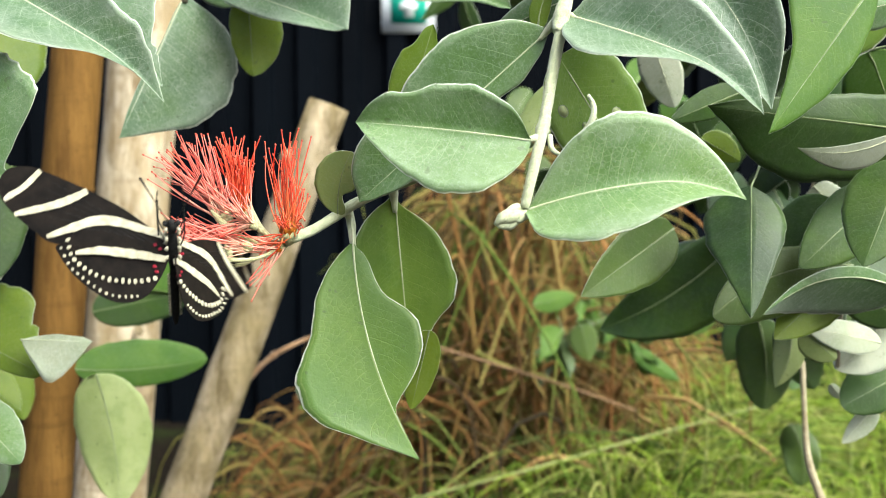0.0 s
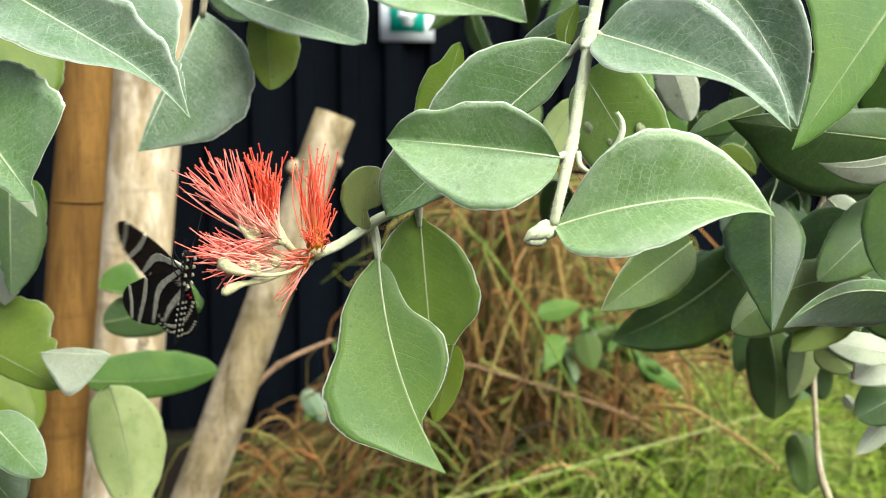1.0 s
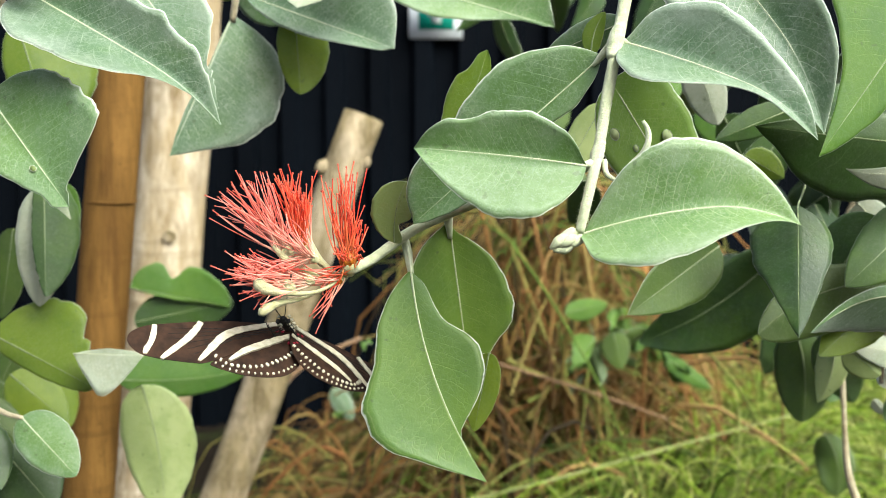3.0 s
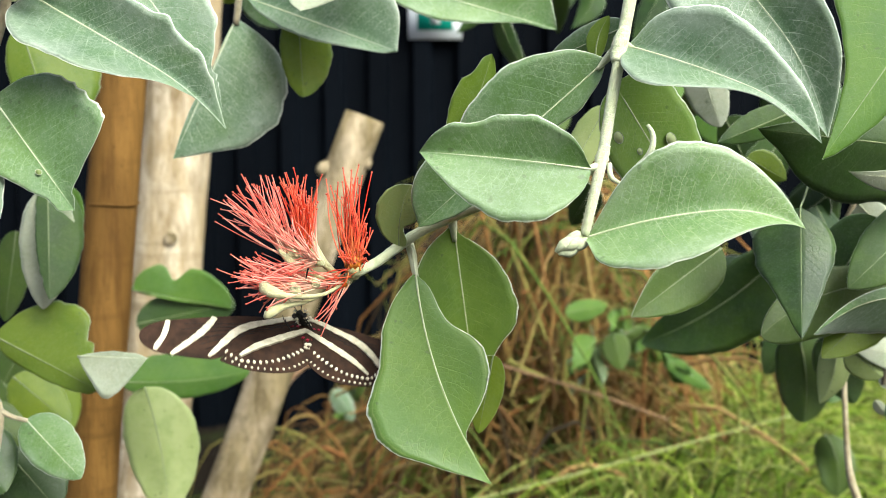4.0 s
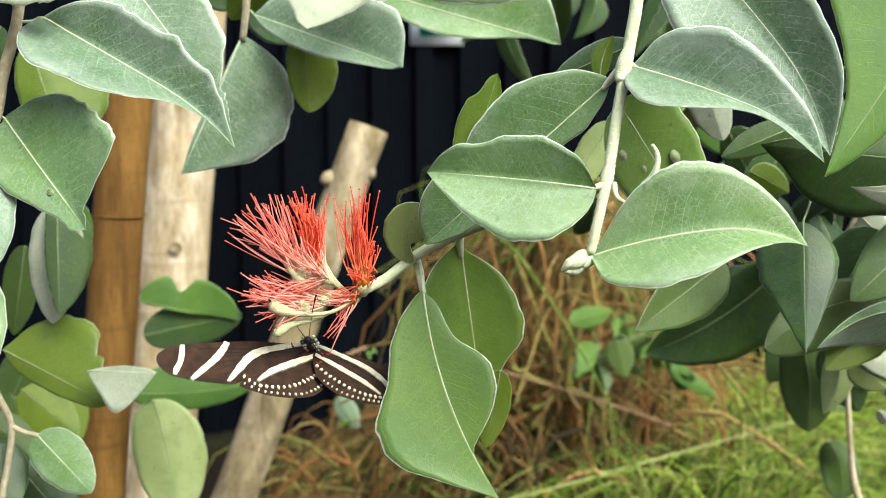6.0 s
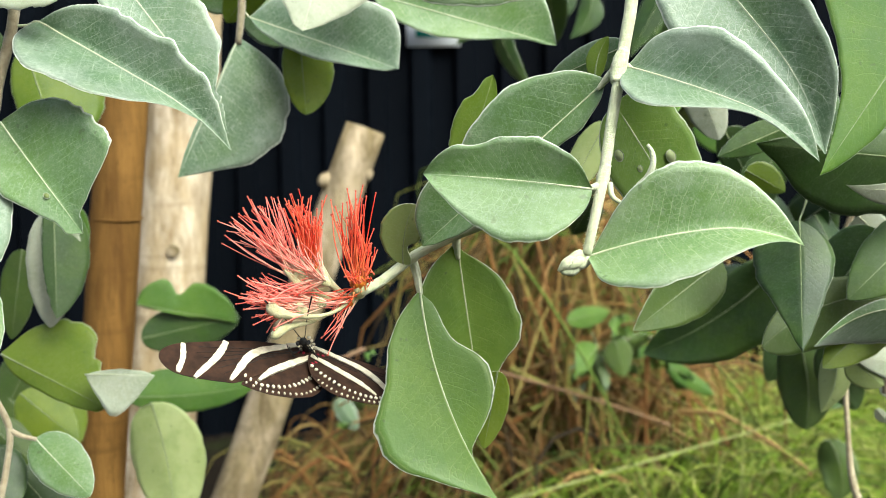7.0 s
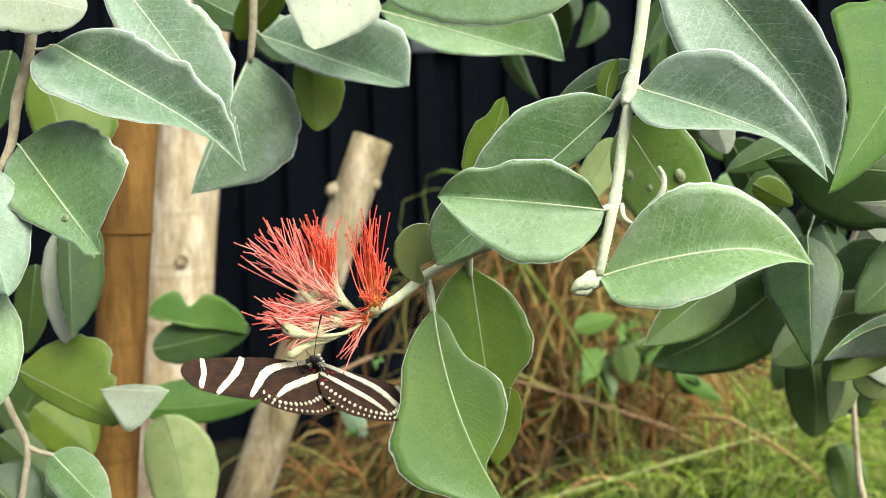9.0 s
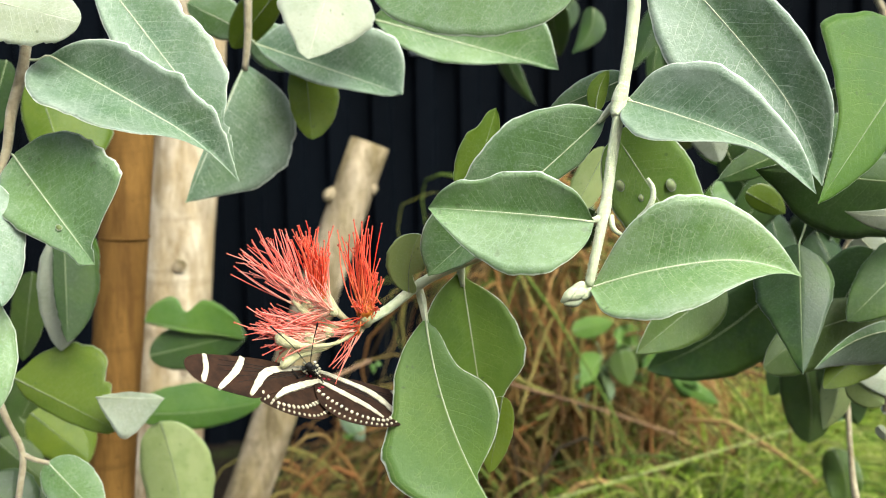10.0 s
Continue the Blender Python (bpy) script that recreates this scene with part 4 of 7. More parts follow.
leaf(lower_branch, (0.1754, 0.4563, 0.7586), (0.19, 0.4547, 0.7463), (-0.12, -0.99, -0.01), 0.005, 0.008, 0.5, 0.6, fold=(12, 12), top=LEAF_PALE, seed=36)
leaf(lower_branch, (0.2282, 0.4729, 0.7362), (0.2003, 0.4719, 0.7210), (-0.16, -0.92, 0.36), 0.0109, 0.0124, 0.5, 0.6, fold=(12, 12), top=LEAF_DARK, seed=37)
leaf(lower_branch, (0.2198, 0.4812, 0.7185), (0.2043, 0.4798, 0.7017), (-0.29, -0.89, 0.35), 0.0058, 0.0042, 0.5, 0.8, fold=(12, 12), top=UNDER, seed=38)
leaf(lower_branch, (0.1948, 0.458, 0.778), (0.2191, 0.4558, 0.7624), (-0.12, -0.99, -0.04), 0.0099, 0.0112, 0.5, 0.6, fold=(12, 12), top=LEAF_SHADE, seed=39)
leaf(lower_branch, (0.1844, 0.4957, 0.7526), (0.177, 0.4929, 0.7248), (-0.33, -0.93, 0.18), 0.007, 0.0103, 0.5, 0.9, bend=0.0026, fold=(10, 40), top=LEAF_PALE, seed=40)
leaf(lower_branch, (0.2189, 0.6536, 0.7308), (0.2231, 0.6473, 0.6736), (-0.3, -0.95, 0.08), 0.0173, 0.0193, 0.5, 0.6, bend=0.0035, fold=(14, 20), top=LEAF_OLIVE, seed=41)
leaf(lower_branch, (0.2329, 0.6336, 0.7342), (0.2464, 0.6286, 0.6906), (-0.29, -0.96, 0.02), 0.0158, 0.0146, 0.5, 0.7, bend=-0.0027, fold=(10, 22), top=LEAF_SHADE, seed=42)
leaf(lower_branch, (0.2288, 0.6737, 0.7328), (0.2054, 0.6706, 0.6988), (-0.24, -0.94, 0.25), 0.0109, 0.0146, 0.5, 0.8, fold=(10, 10), top=LEAF_SHADE, seed=43)
leaf(lower_branch, (0.244, 0.6136, 0.7377), (0.2685, 0.6103, 0.7117), (-0.17, -0.98, -0.04), 0.0133, 0.0133, 0.5, 0.8, fold=(10, 10), top=LEAF_OLIVE, seed=44)
leaf(lower_branch, (0.2685, 0.6909, 0.7131), (0.2537, 0.6872, 0.6763), (-0.33, -0.92, 0.22), 0.0121, 0.0121, 0.5, 0.7, fold=(12, 12), top=LEAF, seed=45)
leaf(lower_branch, (0.2029, 0.4925, 0.7264), (0.2082, 0.4917, 0.7199), (-0.18, -0.98, -0.02), 0.0022, 0.0032, 0.5, 0.6, fold=(12, 12), top=UNDER, seed=46)
leaf(lower_branch, (0.3576, 0.9758, 0.5736), (0.3682, 0.9693, 0.5159), (-0.29, -0.95, 0.05), 0.0162, 0.0194, 0.5, 0.6, bend=0.0053, fold=(12, 12), wave=0.0042, top=LEAF_OLIVE, seed=47)
leaf(lower_branch, (0.2092, 0.455, 0.7533), (0.1767, 0.455, 0.7602), (0.0, -0.75, 0.66), 0.0072, 0.0072, 0.5, 0.7, fold=(30, -10), top=UNDER, seed=185)
rod("dead_stem", [(0.2254, 0.5915, 0.7158), (0.2267, 0.5881, 0.6843), (0.2292, 0.5853, 0.6591), (0.2381, 0.5824, 0.6339)], [0.00159, 0.00159, 0.00222, 0.00254], TAN, lower_branch)

left_branch = thing("leafy_branch", (-0.1554, 0.3841, 0.9211), "pale felted branch with broad grey-green chewed leaves", "branch", "leafy branches")
rod("stem", [(-0.1487, 0.3918, 0.9484), (-0.1521, 0.3870, 0.9194), (-0.1538, 0.3827, 0.8969), (-0.1578, 0.3789, 0.8786), (-0.1597, 0.3753, 0.8625), (-0.1668, 0.3719, 0.8486)], [0.00224, 0.00224, 0.00203, 0.00203, 0.00163, 0.00122], TAN, left_branch, sides=10, lumps=0.1)
leaf(left_branch, (-0.144, 0.382, 0.8986), (-0.072, 0.3653, 0.858), (-0.04, -0.95, 0.32), (0.0031, 0.0071, 0.011, 0.0148, 0.0172, 0.0179, 0.0173, 0.0172, 0.0183, 0.0146, 0.0148, 0.0117, 0.0069, 0.0035), (0.0113, 0.0183, 0.0233, 0.0269, 0.0262, 0.0249, 0.023, 0.0199, 0.0151, 0.0075, 0.0036, 0.001, 0.0003, 0.0003), 0.6, 0.8, bow=0.0016, hook=-0.005, fold=(-28, -46), wave=0.0008, top=LEAF_GREY, stalk=(-0.1532, 0.3828, 0.8973), chew=(0.0028, 0.0012, 0.35), seed=48, curl=0.004)
leaf(left_branch, (-0.1311, 0.4052, 0.9301), (-0.0764, 0.3856, 0.8603), (-0.01, -0.97, 0.26), (0.0016, 0.0047, 0.0093, 0.0156, 0.0171, 0.0182, 0.0184, 0.0189, 0.0181, 0.0163, 0.0099, 0.0058, 0.0040, 0.0023), 0.0134, 0.6, 0.8, bow=0.0017, hook=-0.0032, fold=(-6, -20), top=LEAF_GREY, stalk=(-0.1511, 0.3898, 0.9279), chew=(0.0034, 0.0000, 0.3), seed=49)
leaf(left_branch, (-0.1749, 0.3689, 0.9211), (-0.1261, 0.3629, 0.9080), (-0.02, -0.93, 0.37), 0.0118, 0.0137, 0.5, 0.5, fold=(8, 8), top=UNDER, chew=(0.0000, 0.0035, 0.5), seed=50)
leaf(left_branch, (-0.1569, 0.3764, 0.863), (-0.1235, 0.3578, 0.8251), (0.03, -0.92, 0.26), (0.0046, 0.0116, 0.0172, 0.0218, 0.0253, 0.0273, 0.029, 0.0297, 0.0303, 0.03, 0.0268, 0.0131, 0.005, 0.0024), (0.0024, 0.0061, 0.0095, 0.0124, 0.0144, 0.0155, 0.0148, 0.0135, 0.0116, 0.0096, 0.0076, 0.0052, 0.0051, 0.0042), 0.6, 0.8, bow=0.0012, fold=(-22, -12), wave=0.0004, stalk=(-0.1603, 0.3756, 0.8649), chew=(0.0028, 0.0008, 0.35), seed=51)
leaf(left_branch, (-0.1682, 0.3627, 0.8568), (-0.1532, 0.3503, 0.8121), (0.32, -0.88, 0.35), 0.0142, 0.0118, 0.5, 0.75, fold=(12, 10), wave=0.0012, top=LEAF_GREY, seed=52)
leaf(left_branch, (-0.1689, 0.3587, 0.8160), (-0.1593, 0.3496, 0.7738), (0.38, -0.88, 0.28), 0.0136, 0.0118, 0.5, 0.7, fold=(14, 10), wave=0.0008, top=LEAF_LIGHT, seed=53)
leaf(left_branch, (-0.1814, 0.4907, 0.831), (-0.1768, 0.4754, 0.777), (0.32, -0.9, 0.28), 0.0165, 0.006, 0.5, 0.7, fold=(20, 10), top=LEAF_SHADE, under=LEAF, chew=(0.0, 0.0021, 0.2), seed=54)
leaf(left_branch, (-0.1799, 0.488, 0.8262), (-0.1846, 0.488, 0.7706), (0.2, -0.85, 0.5), 0.0126, 0.0126, 0.5, 0.7, fold=(12, 12), top=UNDER, seed=181)
leaf(left_branch, (-0.1934, 0.4974, 0.8996), (-0.1784, 0.4928, 0.8520), (0.28, -0.94, 0.18), 0.0295, 0.0121, 0.5, 0.6, fold=(10, 10), top=LEAF_YOUNG, seed=55)
leaf(left_branch, (-0.1903, 0.4576, 0.9040), (-0.2007, 0.4540, 0.8678), (0.39, -0.92, -0.02), 0.0075, 0.0099, 0.5, 0.6, fold=(12, 12), top=LEAF_DARK, seed=56)
leaf(left_branch, (-0.2245, 0.56, 0.8004), (-0.2325, 0.56, 0.7523), (0.2, -0.9, 0.3), 0.0095, 0.0095, 0.5, 0.7, fold=(12, 12), top=LEAF_OLIVE, seed=203)
leaf(left_branch, (-0.1753, 0.5, 0.8269), (-0.1742, 0.5, 0.7977), (0.1, -0.9, 0.3), 0.0063, 0.0063, 0.5, 0.7, fold=(12, 12), top=LEAF_GREEN, seed=204)
scar(left_branch, (-0.1366, 0.3616, 0.8378), (0.143, -0.851, 0.505), 0.0010, LEAF_OLIVE)

low_branch = thing("leafy_branch", (-0.1981, 0.4343, 0.7683), "thin pale twig with grey-green and yellow-green leaves", "branch", "leafy branches")
rod("stem", [(-0.2117, 0.4464, 0.7906), (-0.1979, 0.4392, 0.7673), (-0.1889, 0.4327, 0.7516), (-0.1825, 0.4313, 0.7373), (-0.1842, 0.4297, 0.7207), (-0.1875, 0.4273, 0.6971), (-0.1996, 0.4384, 0.6059), (-0.2120, 0.3828, 0.0376)], [0.00169, 0.00169, 0.00145, 0.00145, 0.00145, 0.00169, 0.00169], TAN, low_branch)
rod("stem", [(-0.1825, 0.4313, 0.7373), (-0.1773, 0.4311, 0.7348), (-0.1712, 0.4310, 0.7333)], [0.00119, 0.00095], TAN, low_branch)
leaf(low_branch, (-0.2065, 0.4836, 0.7592), (-0.1550, 0.4715, 0.7364), (-0.03, -0.91, 0.41), (0.0044, 0.0125, 0.0189, 0.0236, 0.0274, 0.0288, 0.0300, 0.0289, 0.0275, 0.0180, 0.0168, 0.0068, 0.0039, 0.0019), (0.0007, 0.0022, 0.0044, 0.0061, 0.0065, 0.0069, 0.0070, 0.0070, 0.0070, 0.0066, 0.0061, 0.0053, 0.0043, 0.0034), 0.6, 0.8, fold=(8, 8), wave=0.0005, top=LEAF_YOUNG, seed=57)
leaf(low_branch, (-0.1626, 0.4681, 0.7526), (-0.1301, 0.4632, 0.7527), (-0.14, -0.96, 0.23), (0.0002, 0.0006, 0.0012, 0.0018, 0.0021, 0.0024, 0.0027, 0.003, 0.0027, 0.0025, 0.0023, 0.002, 0.0013, 0.0006), (0.0009, 0.0028, 0.0052, 0.0081, 0.0112, 0.0146, 0.0173, 0.0187, 0.0174, 0.0145, 0.0116, 0.0079, 0.0051, 0.0026), 0.6, 0.8, bow=0.001, fold=(20, -12), wave=0.0008, top=UNDER, seed=58)
leaf(low_branch, (-0.2084, 0.6780, 0.6925), (-0.1285, 0.6987, 0.6945), (0.24, -0.94, 0.23), 0.0198, 0.0114, 0.5, 0.6, bend=-0.0030, fold=(10, 10), top=LEAF_GREEN, seed=59)
leaf(low_branch, (-0.2138, 0.7283, 0.7451), (-0.1455, 0.7274, 0.7321), (0.02, -0.98, 0.2), 0.0237, 0.002, 0.4, 0.5, fold=(5, 5), wave=0.002, top=LEAF_GREEN, bumps=((1, 0.38, -0.5, 0.09),), seed=60)
leaf(low_branch, (-0.2119, 0.729, 0.7209), (-0.1436, 0.7307, 0.7355), (-0.0, -0.99, 0.13), 0.0175, 0.0159, 0.5, 0.6, fold=(5, 5), top=LEAF_SHADE, seed=61)
leaf(low_branch, (-0.165, 0.5796, 0.7122), (-0.152, 0.5727, 0.6409), (0.2, -0.88, 0.42), 0.0218, 0.0193, 0.5, 0.7, bend=0.0025, fold=(8, 18), wave=0.0016, top=LEAF_PALE, seed=62)
leaf(low_branch, (-0.1721, 0.431, 0.7338), (-0.146, 0.419, 0.7128), (0.05, -0.84, 0.54), 0.0115, 0.01, 0.45, 0.7, fold=(10, 10), top=LEAF, stalk=(-0.1761, 0.4311, 0.7346), seed=63)
leaf(low_branch, (-0.2456, 0.5995, 0.7135), (-0.2133, 0.5970, 0.6868), (0.22, -0.91, 0.35), 0.0134, 0.0151, 0.5, 0.7, fold=(12, 12), top=LEAF_YOUNG, seed=64)
leaf(low_branch, (-0.2012, 0.4301, 0.7258), (-0.1802, 0.4281, 0.7041), (0.3, -0.88, 0.37), 0.017, 0.015, 0.5, 0.7, fold=(12, 12), top=LEAF_DARK, seed=65)
leaf(low_branch, (-0.2785, 0.6396, 0.7147), (-0.2495, 0.6361, 0.6777), (0.32, -0.89, 0.33), 0.0135, 0.0163, 0.5, 0.7, fold=(10, 20), top=LEAF_OLIVE, seed=66)
leaf(low_branch, (-0.2544, 0.6790, 0.7051), (-0.2404, 0.6747, 0.6607), (0.34, -0.92, 0.20), 0.0140, 0.0113, 0.5, 0.7, fold=(18, 10), top=LEAF_YOUNG, seed=67)
leaf(low_branch, (-0.2571, 0.5783, 0.7028), (-0.2275, 0.5759, 0.677), (0.25, -0.9, 0.37), 0.0116, 0.0119, 0.5, 0.8, fold=(10, 25), top=LEAF_OLIVE, seed=68)
leaf(low_branch, (-0.2299, 0.596, 0.6773), (-0.2468, 0.5928, 0.645), (0.2, -0.98, -0.01), 0.0113, 0.0113, 0.5, 0.8, fold=(10, 10), top=LEAF_DARK, seed=69)
leaf(low_branch, (-0.1878, 0.4491, 0.7145), (-0.1658, 0.4468, 0.6893), (0.3, -0.89, 0.35), 0.016, 0.015, 0.5, 0.7, fold=(12, 12), top=LEAF_DARK, seed=70)
leaf(low_branch, (-0.2538, 0.6411, 0.7281), (-0.2719, 0.6373, 0.6903), (0.26, -0.97, -0.03), 0.0125, 0.0143, 0.5, 0.7, fold=(12, 12), top=LEAF_OLIVE, seed=71)

top_branch = thing("leafy_branch", (-0.0922, 0.5023, 0.9451), "olive twig with rounded grey-green leaves and pale undersides", "branch", "leafy branches")
rod("stem", [(-0.0944, 0.5049, 0.9715), (-0.0933, 0.5023, 0.9452), (-0.0932, 0.4997, 0.9189), (-0.0951, 0.4979, 0.9005)], [0.00211, 0.00211, 0.00185, 0.00159], TWIG, top_branch, lumps=0.15)
leaf(top_branch, (-0.0951, 0.4982, 0.9036), (-0.1213, 0.4818, 0.8399), (0.27, -0.95, 0.13), (0.0138, 0.0223, 0.0285, 0.0327, 0.0353, 0.0366, 0.0373, 0.0365, 0.034, 0.0305, 0.0253, 0.017, 0.0107, 0.0054), (0.0001, 0.0004, 0.0007, 0.0008, 0.0006, 0.0007, 0.001, 0.0014, 0.0018, 0.0021, 0.0018, 0.0015, 0.001, 0.0005), 0.6, 0.8, bow=0.0021, fold=(12, 10), stalk=(-0.0939, 0.4992, 0.9136), seed=72, top=LEAF_GREY)
leaf(top_branch, (-0.0896, 0.4992, 0.9130), (-0.0207, 0.4769, 0.8870), (-0.29, -0.96, 0.06), (0.0026, 0.0077, 0.0126, 0.0155, 0.0183, 0.0197, 0.0209, 0.0221, 0.0231, 0.0236, 0.0241, 0.0234, 0.0193, 0.0132), (0.0011, 0.0033, 0.0057, 0.0075, 0.0090, 0.0096, 0.0099, 0.0094, 0.0088, 0.0075, 0.0062, 0.0050, 0.0041, 0.0027), 0.6, 0.8, fold=(0, -34), wave=0.0013, top=LEAF_GREY, stalk=(-0.0933, 0.4995, 0.9162), seed=73)
leaf(top_branch, (-0.0670, 0.4988, 0.9079), (-0.0640, 0.4949, 0.8678), (0.11, -0.99, 0.10), 0.0148, 0.0094, 0.5, 0.6, fold=(10, 10), top=LEAF_YOUNG, seed=74)
leaf(top_branch, (-0.0487, 0.4618, 0.9401), (-0.0588, 0.4479, 0.9012), (0.22, -0.93, 0.28), (0.0042, 0.0125, 0.0179, 0.0208, 0.0237, 0.0234, 0.0230, 0.0207, 0.0182, 0.0152, 0.0119, 0.0085, 0.0057, 0.0031), (0.0009, 0.0027, 0.0054, 0.0090, 0.0126, 0.0162, 0.0198, 0.0187, 0.0163, 0.0139, 0.0109, 0.0081, 0.0062, 0.0047), 0.6, 0.8, fold=(14, 14), top=UNDER, seed=75)
leaf(top_branch, (0.0479, 0.4002, 0.9218), (-0.0282, 0.4, 0.9232), (0.01, -0.93, 0.36), 0.0189, 0.0129, 0.5, 0.5, fold=(10, 10), top=LEAF, seed=76)
leaf(top_branch, (-0.0350, 0.5005, 0.9236), (0.0511, 0.4883, 0.8976), (-0.16, -0.99, -0.06), (0.0027, 0.0081, 0.0111, 0.0138, 0.0166, 0.0188, 0.0193, 0.0198, 0.0202, 0.0209, 0.0216, 0.0205, 0.0163, 0.0088), (0.0013, 0.0038, 0.0071, 0.0107, 0.0125, 0.0131, 0.0130, 0.0114, 0.0094, 0.0066, 0.0039, 0.0018, 0.0014, 0.0013), 0.6, 0.8, fold=(4, -36), wave=0.0010, top=LEAF_LIGHT, seed=77)
leaf(top_branch, (-0.0990, 0.5200, 0.9212), (-0.1262, 0.5213, 0.9354), (-0.05, -1.00, 0.00), 0.0098, 0.0112, 0.5, 0.6, fold=(12, 12), top=LEAF, seed=78)
leaf(top_branch, (-0.0980, 0.5302, 0.9223), (-0.0731, 0.5286, 0.9052), (-0.04, -1.00, 0.03), 0.0115, 0.0115, 0.5, 0.6, fold=(12, 12), top=LEAF, seed=79)
leaf(top_branch, (-0.0792, 0.5016, 0.9370), (-0.1046, 0.5192, 0.9131), (-0.16, -0.87, -0.47), 0.0083, 0.0110, 0.5, 0.6, fold=(12, 12), top=LEAF_YOUNG, seed=80)

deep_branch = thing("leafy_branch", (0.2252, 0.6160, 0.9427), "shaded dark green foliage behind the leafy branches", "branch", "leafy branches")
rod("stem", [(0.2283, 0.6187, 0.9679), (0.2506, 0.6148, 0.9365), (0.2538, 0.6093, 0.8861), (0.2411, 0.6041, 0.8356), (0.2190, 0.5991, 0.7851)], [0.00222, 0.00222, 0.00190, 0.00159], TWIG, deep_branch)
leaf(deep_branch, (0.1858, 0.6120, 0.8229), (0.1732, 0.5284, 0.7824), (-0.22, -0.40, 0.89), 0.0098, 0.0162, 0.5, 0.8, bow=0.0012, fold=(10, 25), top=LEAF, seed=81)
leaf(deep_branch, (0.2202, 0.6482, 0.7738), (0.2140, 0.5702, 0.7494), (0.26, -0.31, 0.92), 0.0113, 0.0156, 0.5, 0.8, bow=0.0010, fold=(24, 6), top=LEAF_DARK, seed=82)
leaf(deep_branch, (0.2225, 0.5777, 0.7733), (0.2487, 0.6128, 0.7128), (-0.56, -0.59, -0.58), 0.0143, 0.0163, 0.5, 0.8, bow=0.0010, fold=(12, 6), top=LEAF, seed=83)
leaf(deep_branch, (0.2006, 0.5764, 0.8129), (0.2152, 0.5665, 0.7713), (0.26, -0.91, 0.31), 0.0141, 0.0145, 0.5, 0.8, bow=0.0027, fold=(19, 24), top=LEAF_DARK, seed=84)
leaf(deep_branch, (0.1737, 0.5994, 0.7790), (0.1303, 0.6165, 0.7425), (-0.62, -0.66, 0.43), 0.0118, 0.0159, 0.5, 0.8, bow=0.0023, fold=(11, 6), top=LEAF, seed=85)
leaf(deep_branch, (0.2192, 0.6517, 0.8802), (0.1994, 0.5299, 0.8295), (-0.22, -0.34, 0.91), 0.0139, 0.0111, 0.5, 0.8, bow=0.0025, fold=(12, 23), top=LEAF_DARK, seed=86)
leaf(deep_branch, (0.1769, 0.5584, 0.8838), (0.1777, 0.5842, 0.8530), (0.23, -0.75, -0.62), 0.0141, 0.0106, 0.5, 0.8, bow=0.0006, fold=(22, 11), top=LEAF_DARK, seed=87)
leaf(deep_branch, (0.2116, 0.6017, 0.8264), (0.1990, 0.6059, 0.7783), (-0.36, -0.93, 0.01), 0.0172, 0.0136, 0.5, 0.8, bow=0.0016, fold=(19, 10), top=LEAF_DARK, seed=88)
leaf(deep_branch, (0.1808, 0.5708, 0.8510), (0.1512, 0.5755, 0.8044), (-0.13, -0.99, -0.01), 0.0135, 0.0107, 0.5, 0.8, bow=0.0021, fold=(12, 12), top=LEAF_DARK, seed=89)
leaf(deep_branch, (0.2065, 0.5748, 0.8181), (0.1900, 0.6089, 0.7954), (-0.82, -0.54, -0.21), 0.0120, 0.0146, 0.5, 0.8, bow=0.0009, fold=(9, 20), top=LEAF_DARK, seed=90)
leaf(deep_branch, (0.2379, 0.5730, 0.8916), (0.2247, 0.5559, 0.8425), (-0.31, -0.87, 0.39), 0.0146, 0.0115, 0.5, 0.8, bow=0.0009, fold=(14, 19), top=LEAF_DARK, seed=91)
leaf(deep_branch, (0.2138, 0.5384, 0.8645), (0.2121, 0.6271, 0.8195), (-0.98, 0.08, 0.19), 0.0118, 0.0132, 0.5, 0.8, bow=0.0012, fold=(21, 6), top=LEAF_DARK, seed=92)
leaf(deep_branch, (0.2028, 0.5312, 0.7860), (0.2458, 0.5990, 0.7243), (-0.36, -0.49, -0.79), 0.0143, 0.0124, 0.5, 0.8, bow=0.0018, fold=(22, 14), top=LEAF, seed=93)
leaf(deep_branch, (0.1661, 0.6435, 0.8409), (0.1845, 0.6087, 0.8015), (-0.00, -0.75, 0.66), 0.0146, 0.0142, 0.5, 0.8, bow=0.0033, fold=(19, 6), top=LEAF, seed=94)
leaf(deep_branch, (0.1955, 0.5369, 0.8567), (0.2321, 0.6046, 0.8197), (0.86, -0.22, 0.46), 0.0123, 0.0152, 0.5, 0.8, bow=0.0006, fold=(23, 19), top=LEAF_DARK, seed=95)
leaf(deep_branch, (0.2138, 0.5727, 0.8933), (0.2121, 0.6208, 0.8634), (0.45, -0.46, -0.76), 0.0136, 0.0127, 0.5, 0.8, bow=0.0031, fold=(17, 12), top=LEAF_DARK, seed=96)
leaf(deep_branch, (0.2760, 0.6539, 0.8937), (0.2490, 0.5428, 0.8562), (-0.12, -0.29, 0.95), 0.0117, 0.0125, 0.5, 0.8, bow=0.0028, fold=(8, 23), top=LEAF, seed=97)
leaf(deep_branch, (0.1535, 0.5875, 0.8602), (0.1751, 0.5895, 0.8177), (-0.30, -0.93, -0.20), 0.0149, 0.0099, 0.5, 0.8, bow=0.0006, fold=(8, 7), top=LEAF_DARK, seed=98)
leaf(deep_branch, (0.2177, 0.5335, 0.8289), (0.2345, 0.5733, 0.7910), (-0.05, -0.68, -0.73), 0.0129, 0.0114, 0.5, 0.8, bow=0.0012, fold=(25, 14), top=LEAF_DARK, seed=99)
